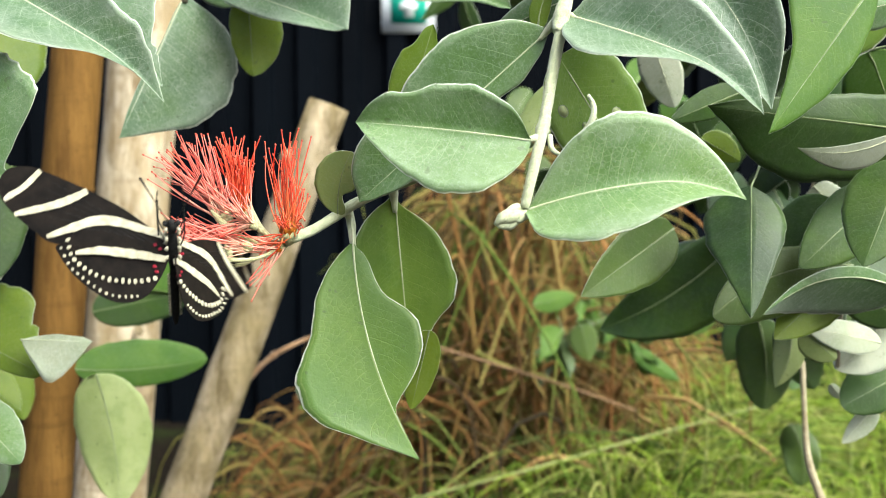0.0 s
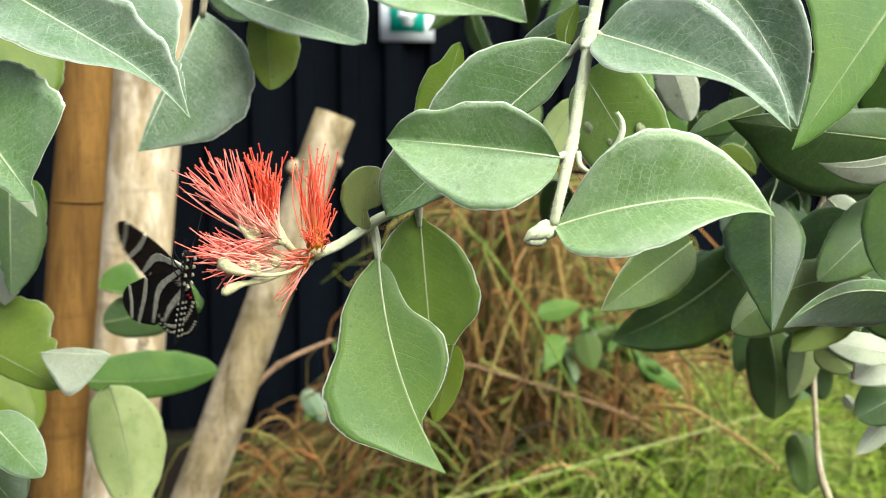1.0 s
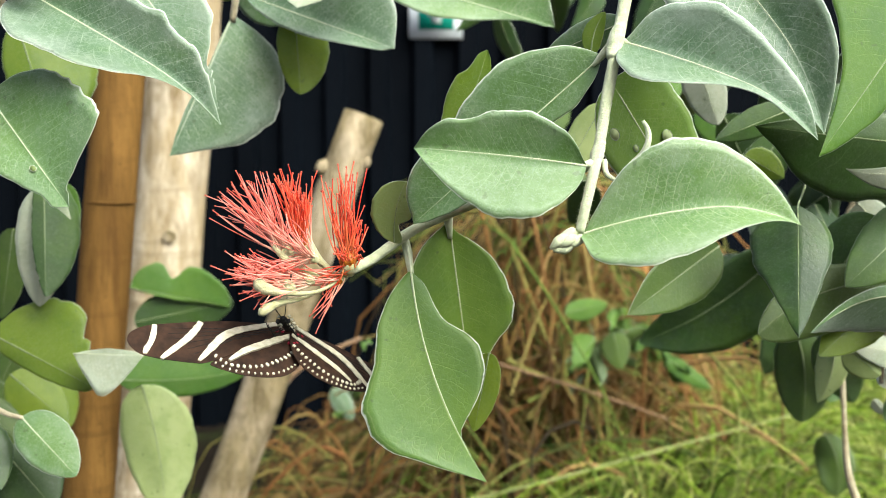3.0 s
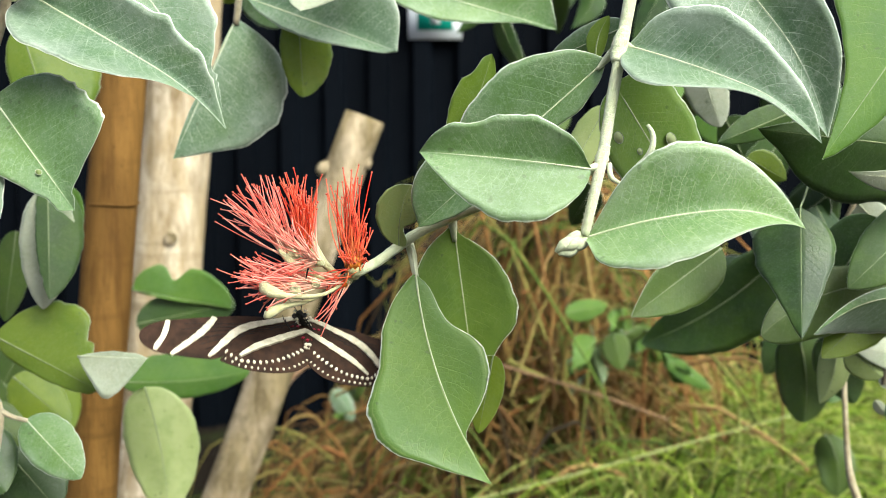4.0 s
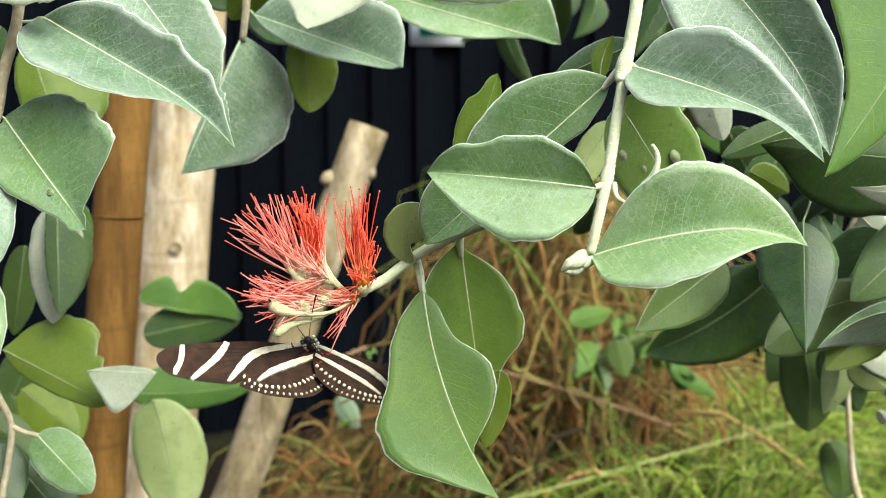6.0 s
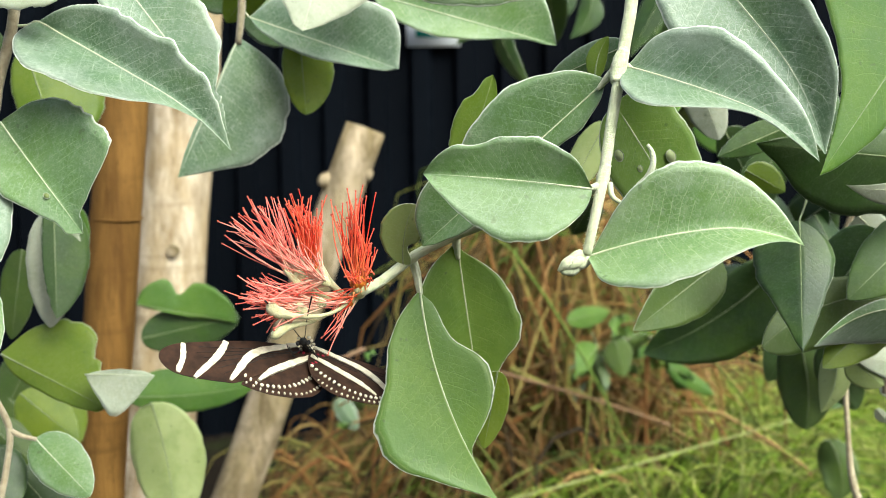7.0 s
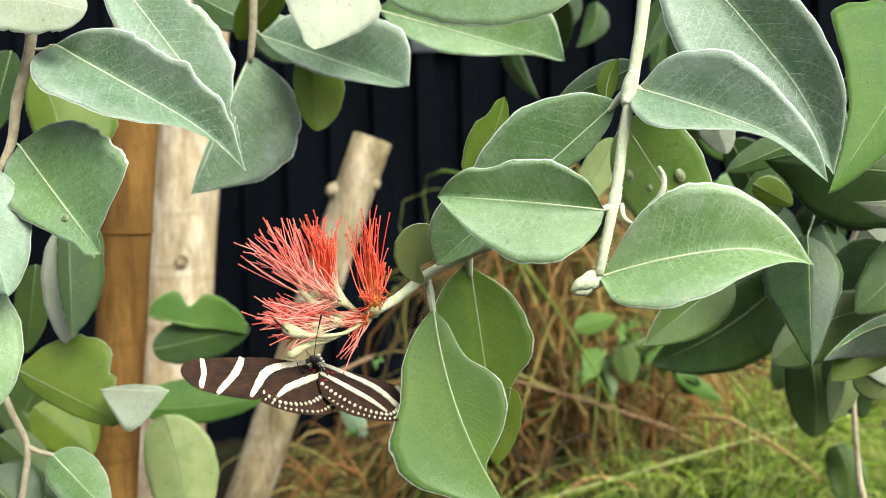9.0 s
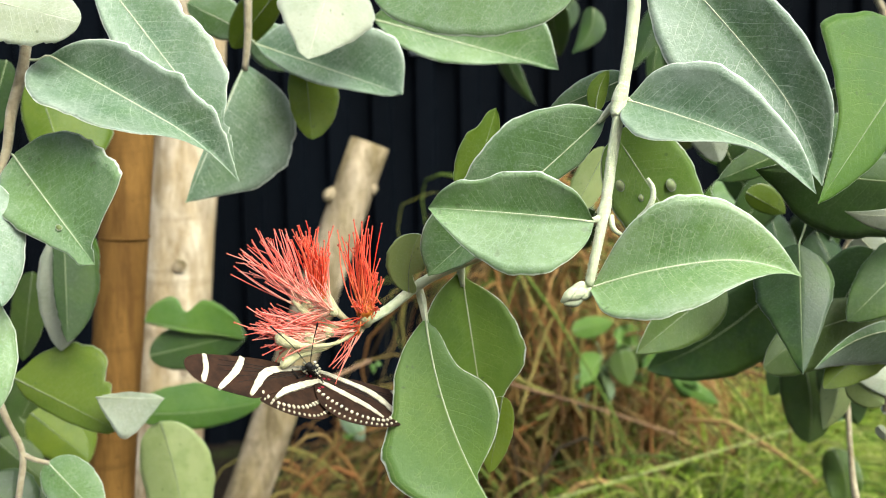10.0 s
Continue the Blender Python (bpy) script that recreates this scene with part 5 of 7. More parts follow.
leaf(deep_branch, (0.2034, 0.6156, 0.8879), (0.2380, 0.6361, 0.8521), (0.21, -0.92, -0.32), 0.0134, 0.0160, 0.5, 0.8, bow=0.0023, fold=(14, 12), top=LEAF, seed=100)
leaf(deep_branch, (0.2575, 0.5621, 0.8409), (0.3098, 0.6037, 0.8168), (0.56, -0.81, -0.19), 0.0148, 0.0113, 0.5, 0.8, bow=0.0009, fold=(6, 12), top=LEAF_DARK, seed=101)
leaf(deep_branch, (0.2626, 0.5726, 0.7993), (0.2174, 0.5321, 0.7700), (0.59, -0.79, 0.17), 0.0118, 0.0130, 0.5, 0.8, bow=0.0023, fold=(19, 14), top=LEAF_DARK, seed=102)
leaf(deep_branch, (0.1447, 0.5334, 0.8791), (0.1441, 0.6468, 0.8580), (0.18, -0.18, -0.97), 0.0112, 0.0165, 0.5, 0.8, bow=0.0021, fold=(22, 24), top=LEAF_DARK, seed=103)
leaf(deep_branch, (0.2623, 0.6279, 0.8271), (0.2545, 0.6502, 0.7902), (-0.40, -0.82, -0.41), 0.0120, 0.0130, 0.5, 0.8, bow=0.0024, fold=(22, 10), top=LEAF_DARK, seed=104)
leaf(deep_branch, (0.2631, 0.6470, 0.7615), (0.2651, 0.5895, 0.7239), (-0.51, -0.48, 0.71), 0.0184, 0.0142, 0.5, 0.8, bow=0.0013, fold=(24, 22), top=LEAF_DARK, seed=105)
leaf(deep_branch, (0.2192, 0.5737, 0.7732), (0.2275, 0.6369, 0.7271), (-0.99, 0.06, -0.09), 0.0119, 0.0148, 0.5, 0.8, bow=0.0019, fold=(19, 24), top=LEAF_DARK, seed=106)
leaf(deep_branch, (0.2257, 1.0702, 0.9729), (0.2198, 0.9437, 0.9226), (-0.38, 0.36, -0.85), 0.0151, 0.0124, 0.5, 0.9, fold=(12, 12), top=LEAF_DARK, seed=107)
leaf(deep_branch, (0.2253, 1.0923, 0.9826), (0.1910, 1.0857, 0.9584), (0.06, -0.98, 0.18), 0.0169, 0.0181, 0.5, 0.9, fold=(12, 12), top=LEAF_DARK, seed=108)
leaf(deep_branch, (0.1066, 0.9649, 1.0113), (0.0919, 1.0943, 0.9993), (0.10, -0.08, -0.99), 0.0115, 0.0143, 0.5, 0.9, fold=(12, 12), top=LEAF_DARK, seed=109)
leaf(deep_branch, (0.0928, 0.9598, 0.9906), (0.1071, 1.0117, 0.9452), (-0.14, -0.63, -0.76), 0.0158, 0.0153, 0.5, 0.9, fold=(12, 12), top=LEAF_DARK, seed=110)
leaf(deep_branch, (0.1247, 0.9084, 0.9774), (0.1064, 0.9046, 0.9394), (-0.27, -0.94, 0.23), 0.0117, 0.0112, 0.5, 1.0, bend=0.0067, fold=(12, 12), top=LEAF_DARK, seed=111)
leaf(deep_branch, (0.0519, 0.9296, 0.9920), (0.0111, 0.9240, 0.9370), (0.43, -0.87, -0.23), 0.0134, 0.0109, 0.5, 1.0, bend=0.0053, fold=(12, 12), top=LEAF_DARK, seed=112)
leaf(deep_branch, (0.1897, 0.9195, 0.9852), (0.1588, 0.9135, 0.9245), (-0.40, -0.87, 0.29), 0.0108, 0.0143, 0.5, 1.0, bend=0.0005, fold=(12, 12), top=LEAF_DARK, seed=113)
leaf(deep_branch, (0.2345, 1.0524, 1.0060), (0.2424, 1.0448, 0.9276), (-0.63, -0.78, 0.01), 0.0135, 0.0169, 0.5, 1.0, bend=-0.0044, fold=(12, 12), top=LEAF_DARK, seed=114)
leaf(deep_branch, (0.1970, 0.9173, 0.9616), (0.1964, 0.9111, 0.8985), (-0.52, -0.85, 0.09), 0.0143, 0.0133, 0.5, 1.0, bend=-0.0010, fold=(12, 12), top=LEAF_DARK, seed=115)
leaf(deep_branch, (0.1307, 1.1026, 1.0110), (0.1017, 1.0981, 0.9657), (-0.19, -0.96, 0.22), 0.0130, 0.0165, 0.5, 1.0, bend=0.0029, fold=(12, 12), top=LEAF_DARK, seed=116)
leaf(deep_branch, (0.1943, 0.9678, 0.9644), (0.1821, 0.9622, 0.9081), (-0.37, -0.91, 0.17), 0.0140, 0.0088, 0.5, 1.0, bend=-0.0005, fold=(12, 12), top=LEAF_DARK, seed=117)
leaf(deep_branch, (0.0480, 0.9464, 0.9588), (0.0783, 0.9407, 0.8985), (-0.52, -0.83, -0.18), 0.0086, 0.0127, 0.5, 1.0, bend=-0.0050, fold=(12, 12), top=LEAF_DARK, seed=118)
leaf(deep_branch, (0.0923, 0.7747, 0.8265), (0.1046, 0.7721, 0.7939), (0.06, -0.90, 0.29), 0.0108, 0.0108, 0.5, 0.8, bow=0.0015, fold=(14, 14), top=LEAF_OLIVE, seed=190)
leaf(deep_branch, (0.1032, 0.7351, 0.8161), (0.0916, 0.7643, 0.7864), (-0.14, -0.90, 0.17), 0.0124, 0.0124, 0.5, 0.8, bow=0.0015, fold=(14, 14), top=LEAF_SHADE, seed=191)
leaf(deep_branch, (0.2267, 0.949, 0.8757), (0.253, 0.9508, 0.8411), (-0.01, -0.90, 0.29), 0.0161, 0.0161, 0.5, 0.8, bow=0.0015, fold=(14, 14), top=LEAF_GREEN, seed=192)
leaf(deep_branch, (0.2006, 0.7546, 0.8508), (0.2208, 0.7466, 0.8273), (0.01, -0.90, 0.32), 0.0129, 0.0129, 0.5, 0.8, bow=0.0015, fold=(14, 14), top=LEAF_OLIVE, seed=193)
leaf(deep_branch, (0.2567, 0.8744, 0.8096), (0.2463, 0.9006, 0.775), (0.05, -0.90, 0.19), 0.0144, 0.0144, 0.5, 0.8, bow=0.0015, fold=(14, 14), top=LEAF_SHADE, seed=194)
leaf(deep_branch, (0.1618, 0.7271, 0.8923), (0.1464, 0.7052, 0.8655), (0.13, -0.90, 0.36), 0.0106, 0.0106, 0.5, 0.8, bow=0.0015, fold=(14, 14), top=LEAF_GREEN, seed=195)
leaf(deep_branch, (0.1, 0.8842, 0.8786), (0.0795, 0.859, 0.8464), (0.18, -0.90, 0.23), 0.0125, 0.0125, 0.5, 0.8, bow=0.0015, fold=(14, 14), top=LEAF_OLIVE, seed=196)
leaf(deep_branch, (0.2816, 0.9352, 0.8948), (0.295, 0.9125, 0.8605), (-0.22, -0.90, 0.17), 0.0114, 0.0114, 0.5, 0.8, bow=0.0015, fold=(14, 14), top=LEAF_SHADE, seed=197)
leaf(deep_branch, (0.2314, 0.9421, 0.8214), (0.253, 0.9459, 0.7963), (-0.12, -0.90, 0.25), 0.0147, 0.0147, 0.5, 0.8, bow=0.0015, fold=(14, 14), top=LEAF_GREEN, seed=198)

ivy = thing("low_plant", (0.1749, 1.1697, 0.5643), "low green broad-leaved plant among dry stems", "plant")
rod("stem", [(0.2128, 1.4038, -0.1249), (0.2239, 1.4414, 0.4639), (0.1905, 1.2718, 0.5806), (0.1705, 1.2264, 0.6311)], [0.00146, 0.00146, 0.00146, 0.00110], STALK_DARK, ivy)
leaf(ivy, (0.278, 1.2106, 0.5664), (0.2485, 1.2045, 0.6087), (0.15, -0.99, -0.04), 0.0105, 0.0161, 0.45, 1.2, fold=(19, 29), wave=0.0039, top=LEAF_GREEN, seed=119)
leaf(ivy, (0.2123, 1.2584, 0.6478), (0.2167, 1.2339, 0.6026), (-0.34, -0.84, 0.42), 0.0103, 0.0183, 0.45, 1.2, fold=(10, 35), wave=0.004, top=LEAF_GREEN, seed=120)
leaf(ivy, (0.2348, 1.2243, 0.6063), (0.2125, 1.2068, 0.6234), (0.29, -0.83, -0.47), 0.0093, 0.0053, 0.45, 1.2, fold=(38, 6), wave=0.0039, top=LEAF_OLIVE, seed=121)
leaf(ivy, (0.167, 1.4357, 0.6131), (0.1765, 1.4144, 0.5903), (0.15, -0.69, 0.71), 0.0086, 0.0058, 0.45, 0.9, fold=(31, 18), wave=0.0046, top=LEAF_OLIVE, seed=122)
leaf(ivy, (0.2467, 1.1341, 0.6076), (0.2668, 1.118, 0.596), (-0.47, -0.82, 0.32), 0.0093, 0.0056, 0.45, 1.2, fold=(27, 30), wave=0.0037, top=LEAF_GREEN, seed=123)
leaf(ivy, (0.22, 1.4109, 0.5625), (0.1797, 1.394, 0.5567), (0.26, -0.81, 0.53), 0.0079, 0.0112, 0.45, 0.9, fold=(4, 36), wave=0.0045, top=LEAF_OLIVE, seed=124)
leaf(ivy, (0.1992, 1.4562, 0.6162), (0.2465, 1.4409, 0.6116), (-0.3, -0.95, 0.08), 0.0137, 0.0117, 0.45, 1.2, fold=(30, 16), wave=0.0047, top=LEAF_GREEN, seed=125)
leaf(ivy, (0.2397, 1.1778, 0.6446), (0.2365, 1.1619, 0.6253), (-0.37, -0.68, 0.63), 0.0046, 0.0047, 0.45, 1.2, fold=(11, 15), wave=0.0038, top=LEAF_GREEN, seed=127)
leaf(ivy, (0.3118, 1.4414, 0.5617), (0.3146, 1.4302, 0.6013), (-0.33, -0.92, -0.23), 0.0106, 0.0074, 0.45, 0.9, fold=(21, 5), wave=0.0046, top=LEAF_OLIVE, seed=129)
leaf(ivy, (0.2167, 1.2926, 0.5863), (0.2413, 1.2791, 0.6013), (-0.36, -0.91, -0.23), 0.0058, 0.0102, 0.45, 0.7, fold=(16, 23), wave=0.0042, top=LEAF_GREEN, seed=130)
leaf(ivy, (0.2308, 1.4213, 0.5656), (0.1724, 1.4072, 0.5579), (0.25, -0.96, -0.09), 0.0098, 0.0178, 0.45, 1.2, fold=(4, 27), wave=0.0046, top=LEAF_GREEN, seed=132)
leaf(ivy, (0.2434, 1.2418, 0.6816), (0.2809, 1.2222, 0.6645), (-0.24, -0.86, 0.45), 0.0085, 0.012, 0.45, 1.2, fold=(0, 28), wave=0.004, top=LEAF_OLIVE, seed=133)
leaf(ivy, (0.1916, 1.2262, 0.6274), (0.2149, 1.2091, 0.6157), (-0.61, -0.79, -0.07), 0.0078, 0.0079, 0.45, 1.2, fold=(0, 22), wave=0.0039, top=LEAF_OLIVE, seed=134)
leaf(ivy, (0.1644, 1.1362, 0.6335), (0.1362, 1.1177, 0.5995), (0.42, -0.9, 0.14), 0.0085, 0.018, 0.45, 1.2, fold=(13, 33), wave=0.0037, top=LEAF_GREEN, seed=135)
leaf(ivy, (0.2669, 1.254, 0.5997), (0.2977, 1.2443, 0.6018), (-0.3, -0.95, -0.01), 0.0086, 0.007, 0.45, 0.9, fold=(1, 24), wave=0.004, top=LEAF_OLIVE, seed=136)
leaf(ivy, (0.1477, 1.2038, 0.606), (0.1665, 1.1901, 0.5889), (-0.66, -0.74, -0.13), 0.0065, 0.0107, 0.45, 0.7, fold=(29, 35), wave=0.0039, top=LEAF_GREEN, seed=137)
leaf(ivy, (0.302, 1.4646, 0.492), (0.27, 1.4501, 0.5193), (0.3, -0.94, -0.15), 0.009, 0.0123, 0.45, 0.7, fold=(11, 23), wave=0.0047, top=LEAF_GREEN, seed=138)
leaf(ivy, (0.1806, 1.2423, 0.5872), (0.1348, 1.2286, 0.5835), (0.29, -0.95, -0.09), 0.0114, 0.0178, 0.45, 0.9, fold=(11, 39), wave=0.004, top=LEAF_OLIVE, seed=139)
leaf(ivy, (0.2783, 1.1494, 0.6603), (0.2453, 1.131, 0.659), (0.47, -0.86, 0.22), 0.0054, 0.0064, 0.45, 0.9, fold=(23, 40), wave=0.0037, top=LEAF_GREEN, seed=140)
leaf(ivy, (0.2805, 1.4293, 0.6455), (0.2926, 1.4135, 0.617), (-0.7, -0.71, 0.1), 0.0092, 0.0074, 0.45, 1.2, fold=(7, 0), wave=0.0046, top=LEAF_GREEN, seed=142)
leaf(ivy, (0.2343, 1.4232, 0.5853), (0.2026, 1.4109, 0.5944), (0.3, -0.93, -0.21), 0.0097, 0.0114, 0.45, 0.7, fold=(35, 37), wave=0.0046, top=LEAF_OLIVE, seed=145)
leaf(ivy, (0.2516, 1.2656, 0.617), (0.2113, 1.2452, 0.6154), (0.45, -0.89, -0.07), 0.0077, 0.011, 0.45, 0.9, fold=(32, 21), wave=0.0041, top=LEAF_GREEN, seed=146)
leaf(ivy, (0.2334, 1.281, 0.5695), (0.2142, 1.2659, 0.5912), (-0.17, -0.74, -0.66), 0.004, 0.0053, 0.45, 0.9, fold=(15, 34), wave=0.0041, top=LEAF_OLIVE, seed=147)
leaf(ivy, (0.2029, 1.185, 0.6167), (0.2294, 1.1739, 0.6359), (-0.18, -0.94, -0.3), 0.0114, 0.0093, 0.45, 0.9, fold=(12, 35), wave=0.0038, top=LEAF_OLIVE, seed=148)
leaf(ivy, (0.2381, 1.3751, 0.6071), (0.2376, 1.3641, 0.6484), (0.36, -0.9, -0.24), 0.0122, 0.0079, 0.45, 1.2, fold=(16, 15), wave=0.0044, top=LEAF_GREEN, seed=149)
leaf(ivy, (0.2383, 1.2055, 0.6193), (0.2158, 1.1891, 0.6072), (0.34, -0.81, 0.48), 0.0049, 0.0088, 0.45, 0.9, fold=(17, 35), wave=0.0039, top=LEAF_GREEN, seed=150)
leaf(ivy, (0.1728, 1.1845, 0.6135), (0.1987, 1.1719, 0.6066), (-0.46, -0.87, -0.14), 0.0089, 0.0104, 0.45, 1.2, fold=(31, 28), wave=0.0038, top=LEAF_OLIVE, seed=151)
leaf(ivy, (0.1402, 1.3128, 0.5907), (0.1714, 1.2974, 0.5961), (-0.43, -0.9, -0.09), 0.0109, 0.0057, 0.45, 1.2, fold=(21, 4), wave=0.0042, top=LEAF_GREEN, seed=153)
leaf(ivy, (0.2906, 1.2663, 0.6217), (0.2387, 1.2447, 0.6095), (0.27, -0.88, 0.39), 0.0119, 0.0119, 0.45, 0.7, fold=(18, 5), wave=0.0041, top=LEAF_GREEN, seed=154)
leaf(ivy, (0.2825, 1.4548, 0.5976), (0.2208, 1.4401, 0.5942), (0.21, -0.95, 0.22), 0.021, 0.0184, 0.45, 0.9, fold=(23, 24), wave=0.0047, top=LEAF_OLIVE, seed=155)
leaf(ivy, (0.1895, 1.1691, 0.6604), (0.1823, 1.1557, 0.6363), (0.43, -0.84, 0.34), 0.009, 0.0051, 0.45, 1.2, fold=(3, 14), wave=0.0038, top=LEAF_GREEN, seed=156)
leaf(ivy, (0.2541, 1.3313, 0.5689), (0.2967, 1.317, 0.595), (-0.45, -0.85, 0.26), 0.0168, 0.0098, 0.45, 0.7, fold=(18, 8), wave=0.0043, top=LEAF_GREEN, seed=157)
leaf(ivy, (0.1642, 1.1649, 0.6183), (0.1733, 1.143, 0.5792), (-0.62, -0.74, 0.27), 0.0098, 0.0166, 0.45, 0.7, fold=(35, 26), wave=0.0037, top=LEAF_OLIVE, seed=158)
leaf(ivy, (0.1918, 1.4063, 0.5175), (0.2057, 1.3969, 0.5641), (0.05, -0.98, -0.21), 0.0073, 0.0122, 0.45, 0.7, fold=(1, 6), wave=0.0045, top=LEAF_GREEN, seed=159)
leaf(ivy, (0.2101, 1.2341, 0.6054), (0.1926, 1.2242, 0.6278), (0.06, -0.93, -0.36), 0.0043, 0.0077, 0.45, 0.9, fold=(11, 15), wave=0.004, top=LEAF_GREEN, seed=160)
leaf(ivy, (-0.112, 1.2655, 0.5307), (-0.0976, 1.2487, 0.5638), (-0.32, -0.89, -0.31), 0.0126, 0.0102, 0.45, 0.7, fold=(39, 31), wave=0.0041, top=LEAF_OLIVE, seed=161)
leaf(ivy, (-0.1178, 1.1464, 0.5459), (-0.1014, 1.1299, 0.5514), (-0.71, -0.57, 0.4), 0.0037, 0.0042, 0.45, 0.7, fold=(20, 18), wave=0.0037, top=LEAF_GREEN, seed=162)
leaf(ivy, (-0.0789, 1.135, 0.6329), (-0.0857, 1.1231, 0.6243), (-0.29, -0.45, 0.85), 0.0042, 0.0039, 0.45, 0.7, fold=(35, 1), wave=0.0037, top=LEAF_GREEN, seed=163)
leaf(ivy, (-0.1033, 1.4653, 0.5189), (-0.0741, 1.4454, 0.5087), (-0.39, -0.8, 0.45), 0.0117, 0.0082, 0.45, 0.9, fold=(36, 8), wave=0.0047, top=LEAF_OLIVE, seed=164)
leaf(ivy, (-0.1306, 1.25, 0.55), (-0.1074, 1.25, 0.5121), (-0.1, -0.9, 0.4), 0.0126, 0.0126, 0.5, 0.7, fold=(12, 12), top=LEAF_GREY, seed=171)
leaf(ivy, (0.1854, 1.15, 0.6368), (0.1954, 1.15, 0.5961), (0.1, -0.95, 0.2), 0.0166, 0.0166, 0.5, 0.7, fold=(12, 12), top=LEAF_OLIVE, seed=174)
leaf(ivy, (0.1386, 1.2, 0.6503), (0.1865, 1.2, 0.6601), (-0.1, -0.9, 0.4), 0.0132, 0.0132, 0.5, 0.7, fold=(12, 12), top=LEAF_GREEN, seed=175)
leaf(ivy, (0.2553, 1.2, 0.5949), (0.3077, 1.2, 0.562), (-0.1, -0.9, 0.4), 0.0102, 0.0102, 0.5, 0.7, fold=(12, 12), top=LEAF_GREEN, seed=176)
leaf(ivy, (0.1652, 1.25, 0.5843), (0.1523, 1.25, 0.5432), (-0.1, -0.9, 0.4), 0.0074, 0.0074, 0.5, 0.7, fold=(12, 12), top=LEAF_GREY, seed=177)
leaf(ivy, (0.2865, 1.1, 0.6401), (0.3212, 1.1, 0.664), (-0.1, -0.9, 0.4), 0.0139, 0.0139, 0.5, 0.7, fold=(12, 12), top=LEAF_GREEN, seed=178)

# ---- the red bloom ----
def stamen_material(name, deep, light, root):
    """Filaments, cream at the root; u runs from root to tip."""
    m = Nodes(name, 0.45, 0.35)
    sep = m.add("ShaderNodeSeparateXYZ")
    m.link(m.add("ShaderNodeUVMap").outputs[0], sep.inputs[0])
    hue = m.math("ADD", m.math("MULTIPLY", m.random(), 0.8), m.math("MULTIPLY", m.noise(300, 2), 0.25))
    red = m.mix(m.span(hue, 0.1, 0.95), deep, light)
    start = m.math("ADD", sep.outputs[0], m.math("MULTIPLY", m.random(), 0.25))
    red = m.mix(m.span(start, 0.12, 0.62, 0.9, 0.0), red, root)
    m.put("Base Color", red)
    m.translucent(0.25, red)
    return m.mat


STAMEN_RED = stamen_material("red_stamens", (0.70, 0.030, 0.010), (0.88, 0.175, 0.085), (0.80, 0.28, 0.09))
STAMEN_PINK = stamen_material("pink_red_stamens", (0.80, 0.110, 0.075), (0.92, 0.400, 0.310), (0.88, 0.66, 0.46))
ANTHER = plain("anther_red", (0.55, 0.10, 0.06), 0.6)
CUP = stem_material("cream_calyx", (0.34, 0.34, 0.14), (0.58, 0.55, 0.33), 500)
NECTAR = plain("orange_nectar_disc", (0.66, 0.19, 0.02), 0.35, 0.75, 500)


def floret(base, way, fans, cup_size, label, seed, disc=True, tint=None):
    """A floret: a cream cup, an orange disc and stamens that fan out to between two ends; fans: (from, to, count, scatter, sag)."""
    rng = random.Random(seed)
    base, way = Vector(base), Vector(way).normalized()
    cup = rod("floret", [base - way * cup_size * 1.15, base - way * cup_size * 0.6, base, base + way * cup_size * 0.5],
              [cup_size * 0.4, cup_size * 0.8, cup_size * 1.0, cup_size * 0.85], CUP, flowering_twig, label, 10, 3, 0.08)
    if disc:
        bm = bmesh.new()
        bmesh.ops.create_icosphere(bm, subdivisions=3, radius=cup_size * 0.92)
        for v in bm.verts:
            v.co *= 1 + 0.07 * math.sin(9 * math.atan2(v.co.y, v.co.x)) + 0.22 * noise.noise(v.co * 700)
        bmesh.ops.translate(bm, vec=base + way * cup_size * 0.6, verts=bm.verts)
        part("nectar_disc", bm, NECTAR, cup, "glossy orange nectar disc")
    for first, last, count, scatter, sag in fans:
        for n in range(count):
            s = (n + rng.random()) / count
            end = Vector(first).lerp(Vector(last), s) + Vector([rng.gauss(0, scatter) * k for k in (0.7, 1.6, 0.7)])
            end = base + (end - base) * (rng.uniform(0.84, 1.03) if rng.random() < 0.6 else rng.uniform(0.5, 0.9))
            ring = Vector([rng.gauss(0, cup_size * 0.42) for _ in range(3)])
            start = base + ring
            aim = end - start
            bow = way * aim.length * 0.03 + Vector((rng.gauss(0, 0.0012), rng.gauss(0, 0.0012), sag + rng.gauss(0, 0.0012)))
            line = [start, start + aim * 0.33 + bow * 0.8, start + aim * 0.68 + bow * 0.75, end]
            path = glide(line, 3)
            verts, faces = tube(path, [0.00023, 0.00022, 0.00020, 0.00016], 5)
            uv = [(k // 5 / (len(path) - 1), 0) for k in range(len(verts))]
            hang(new("stamen", mesh_data("stamen", verts, faces, tint or STAMEN_RED, uv)), cup)
            knob = tube([end - aim.normalized() * 0.0002, end, end + aim.normalized() * 0.0004], [0.0002, 0.00036, 0.0002], 5)
            hang(new("anther", mesh_data("anther", *knob, ANTHER)), cup)
    return cup


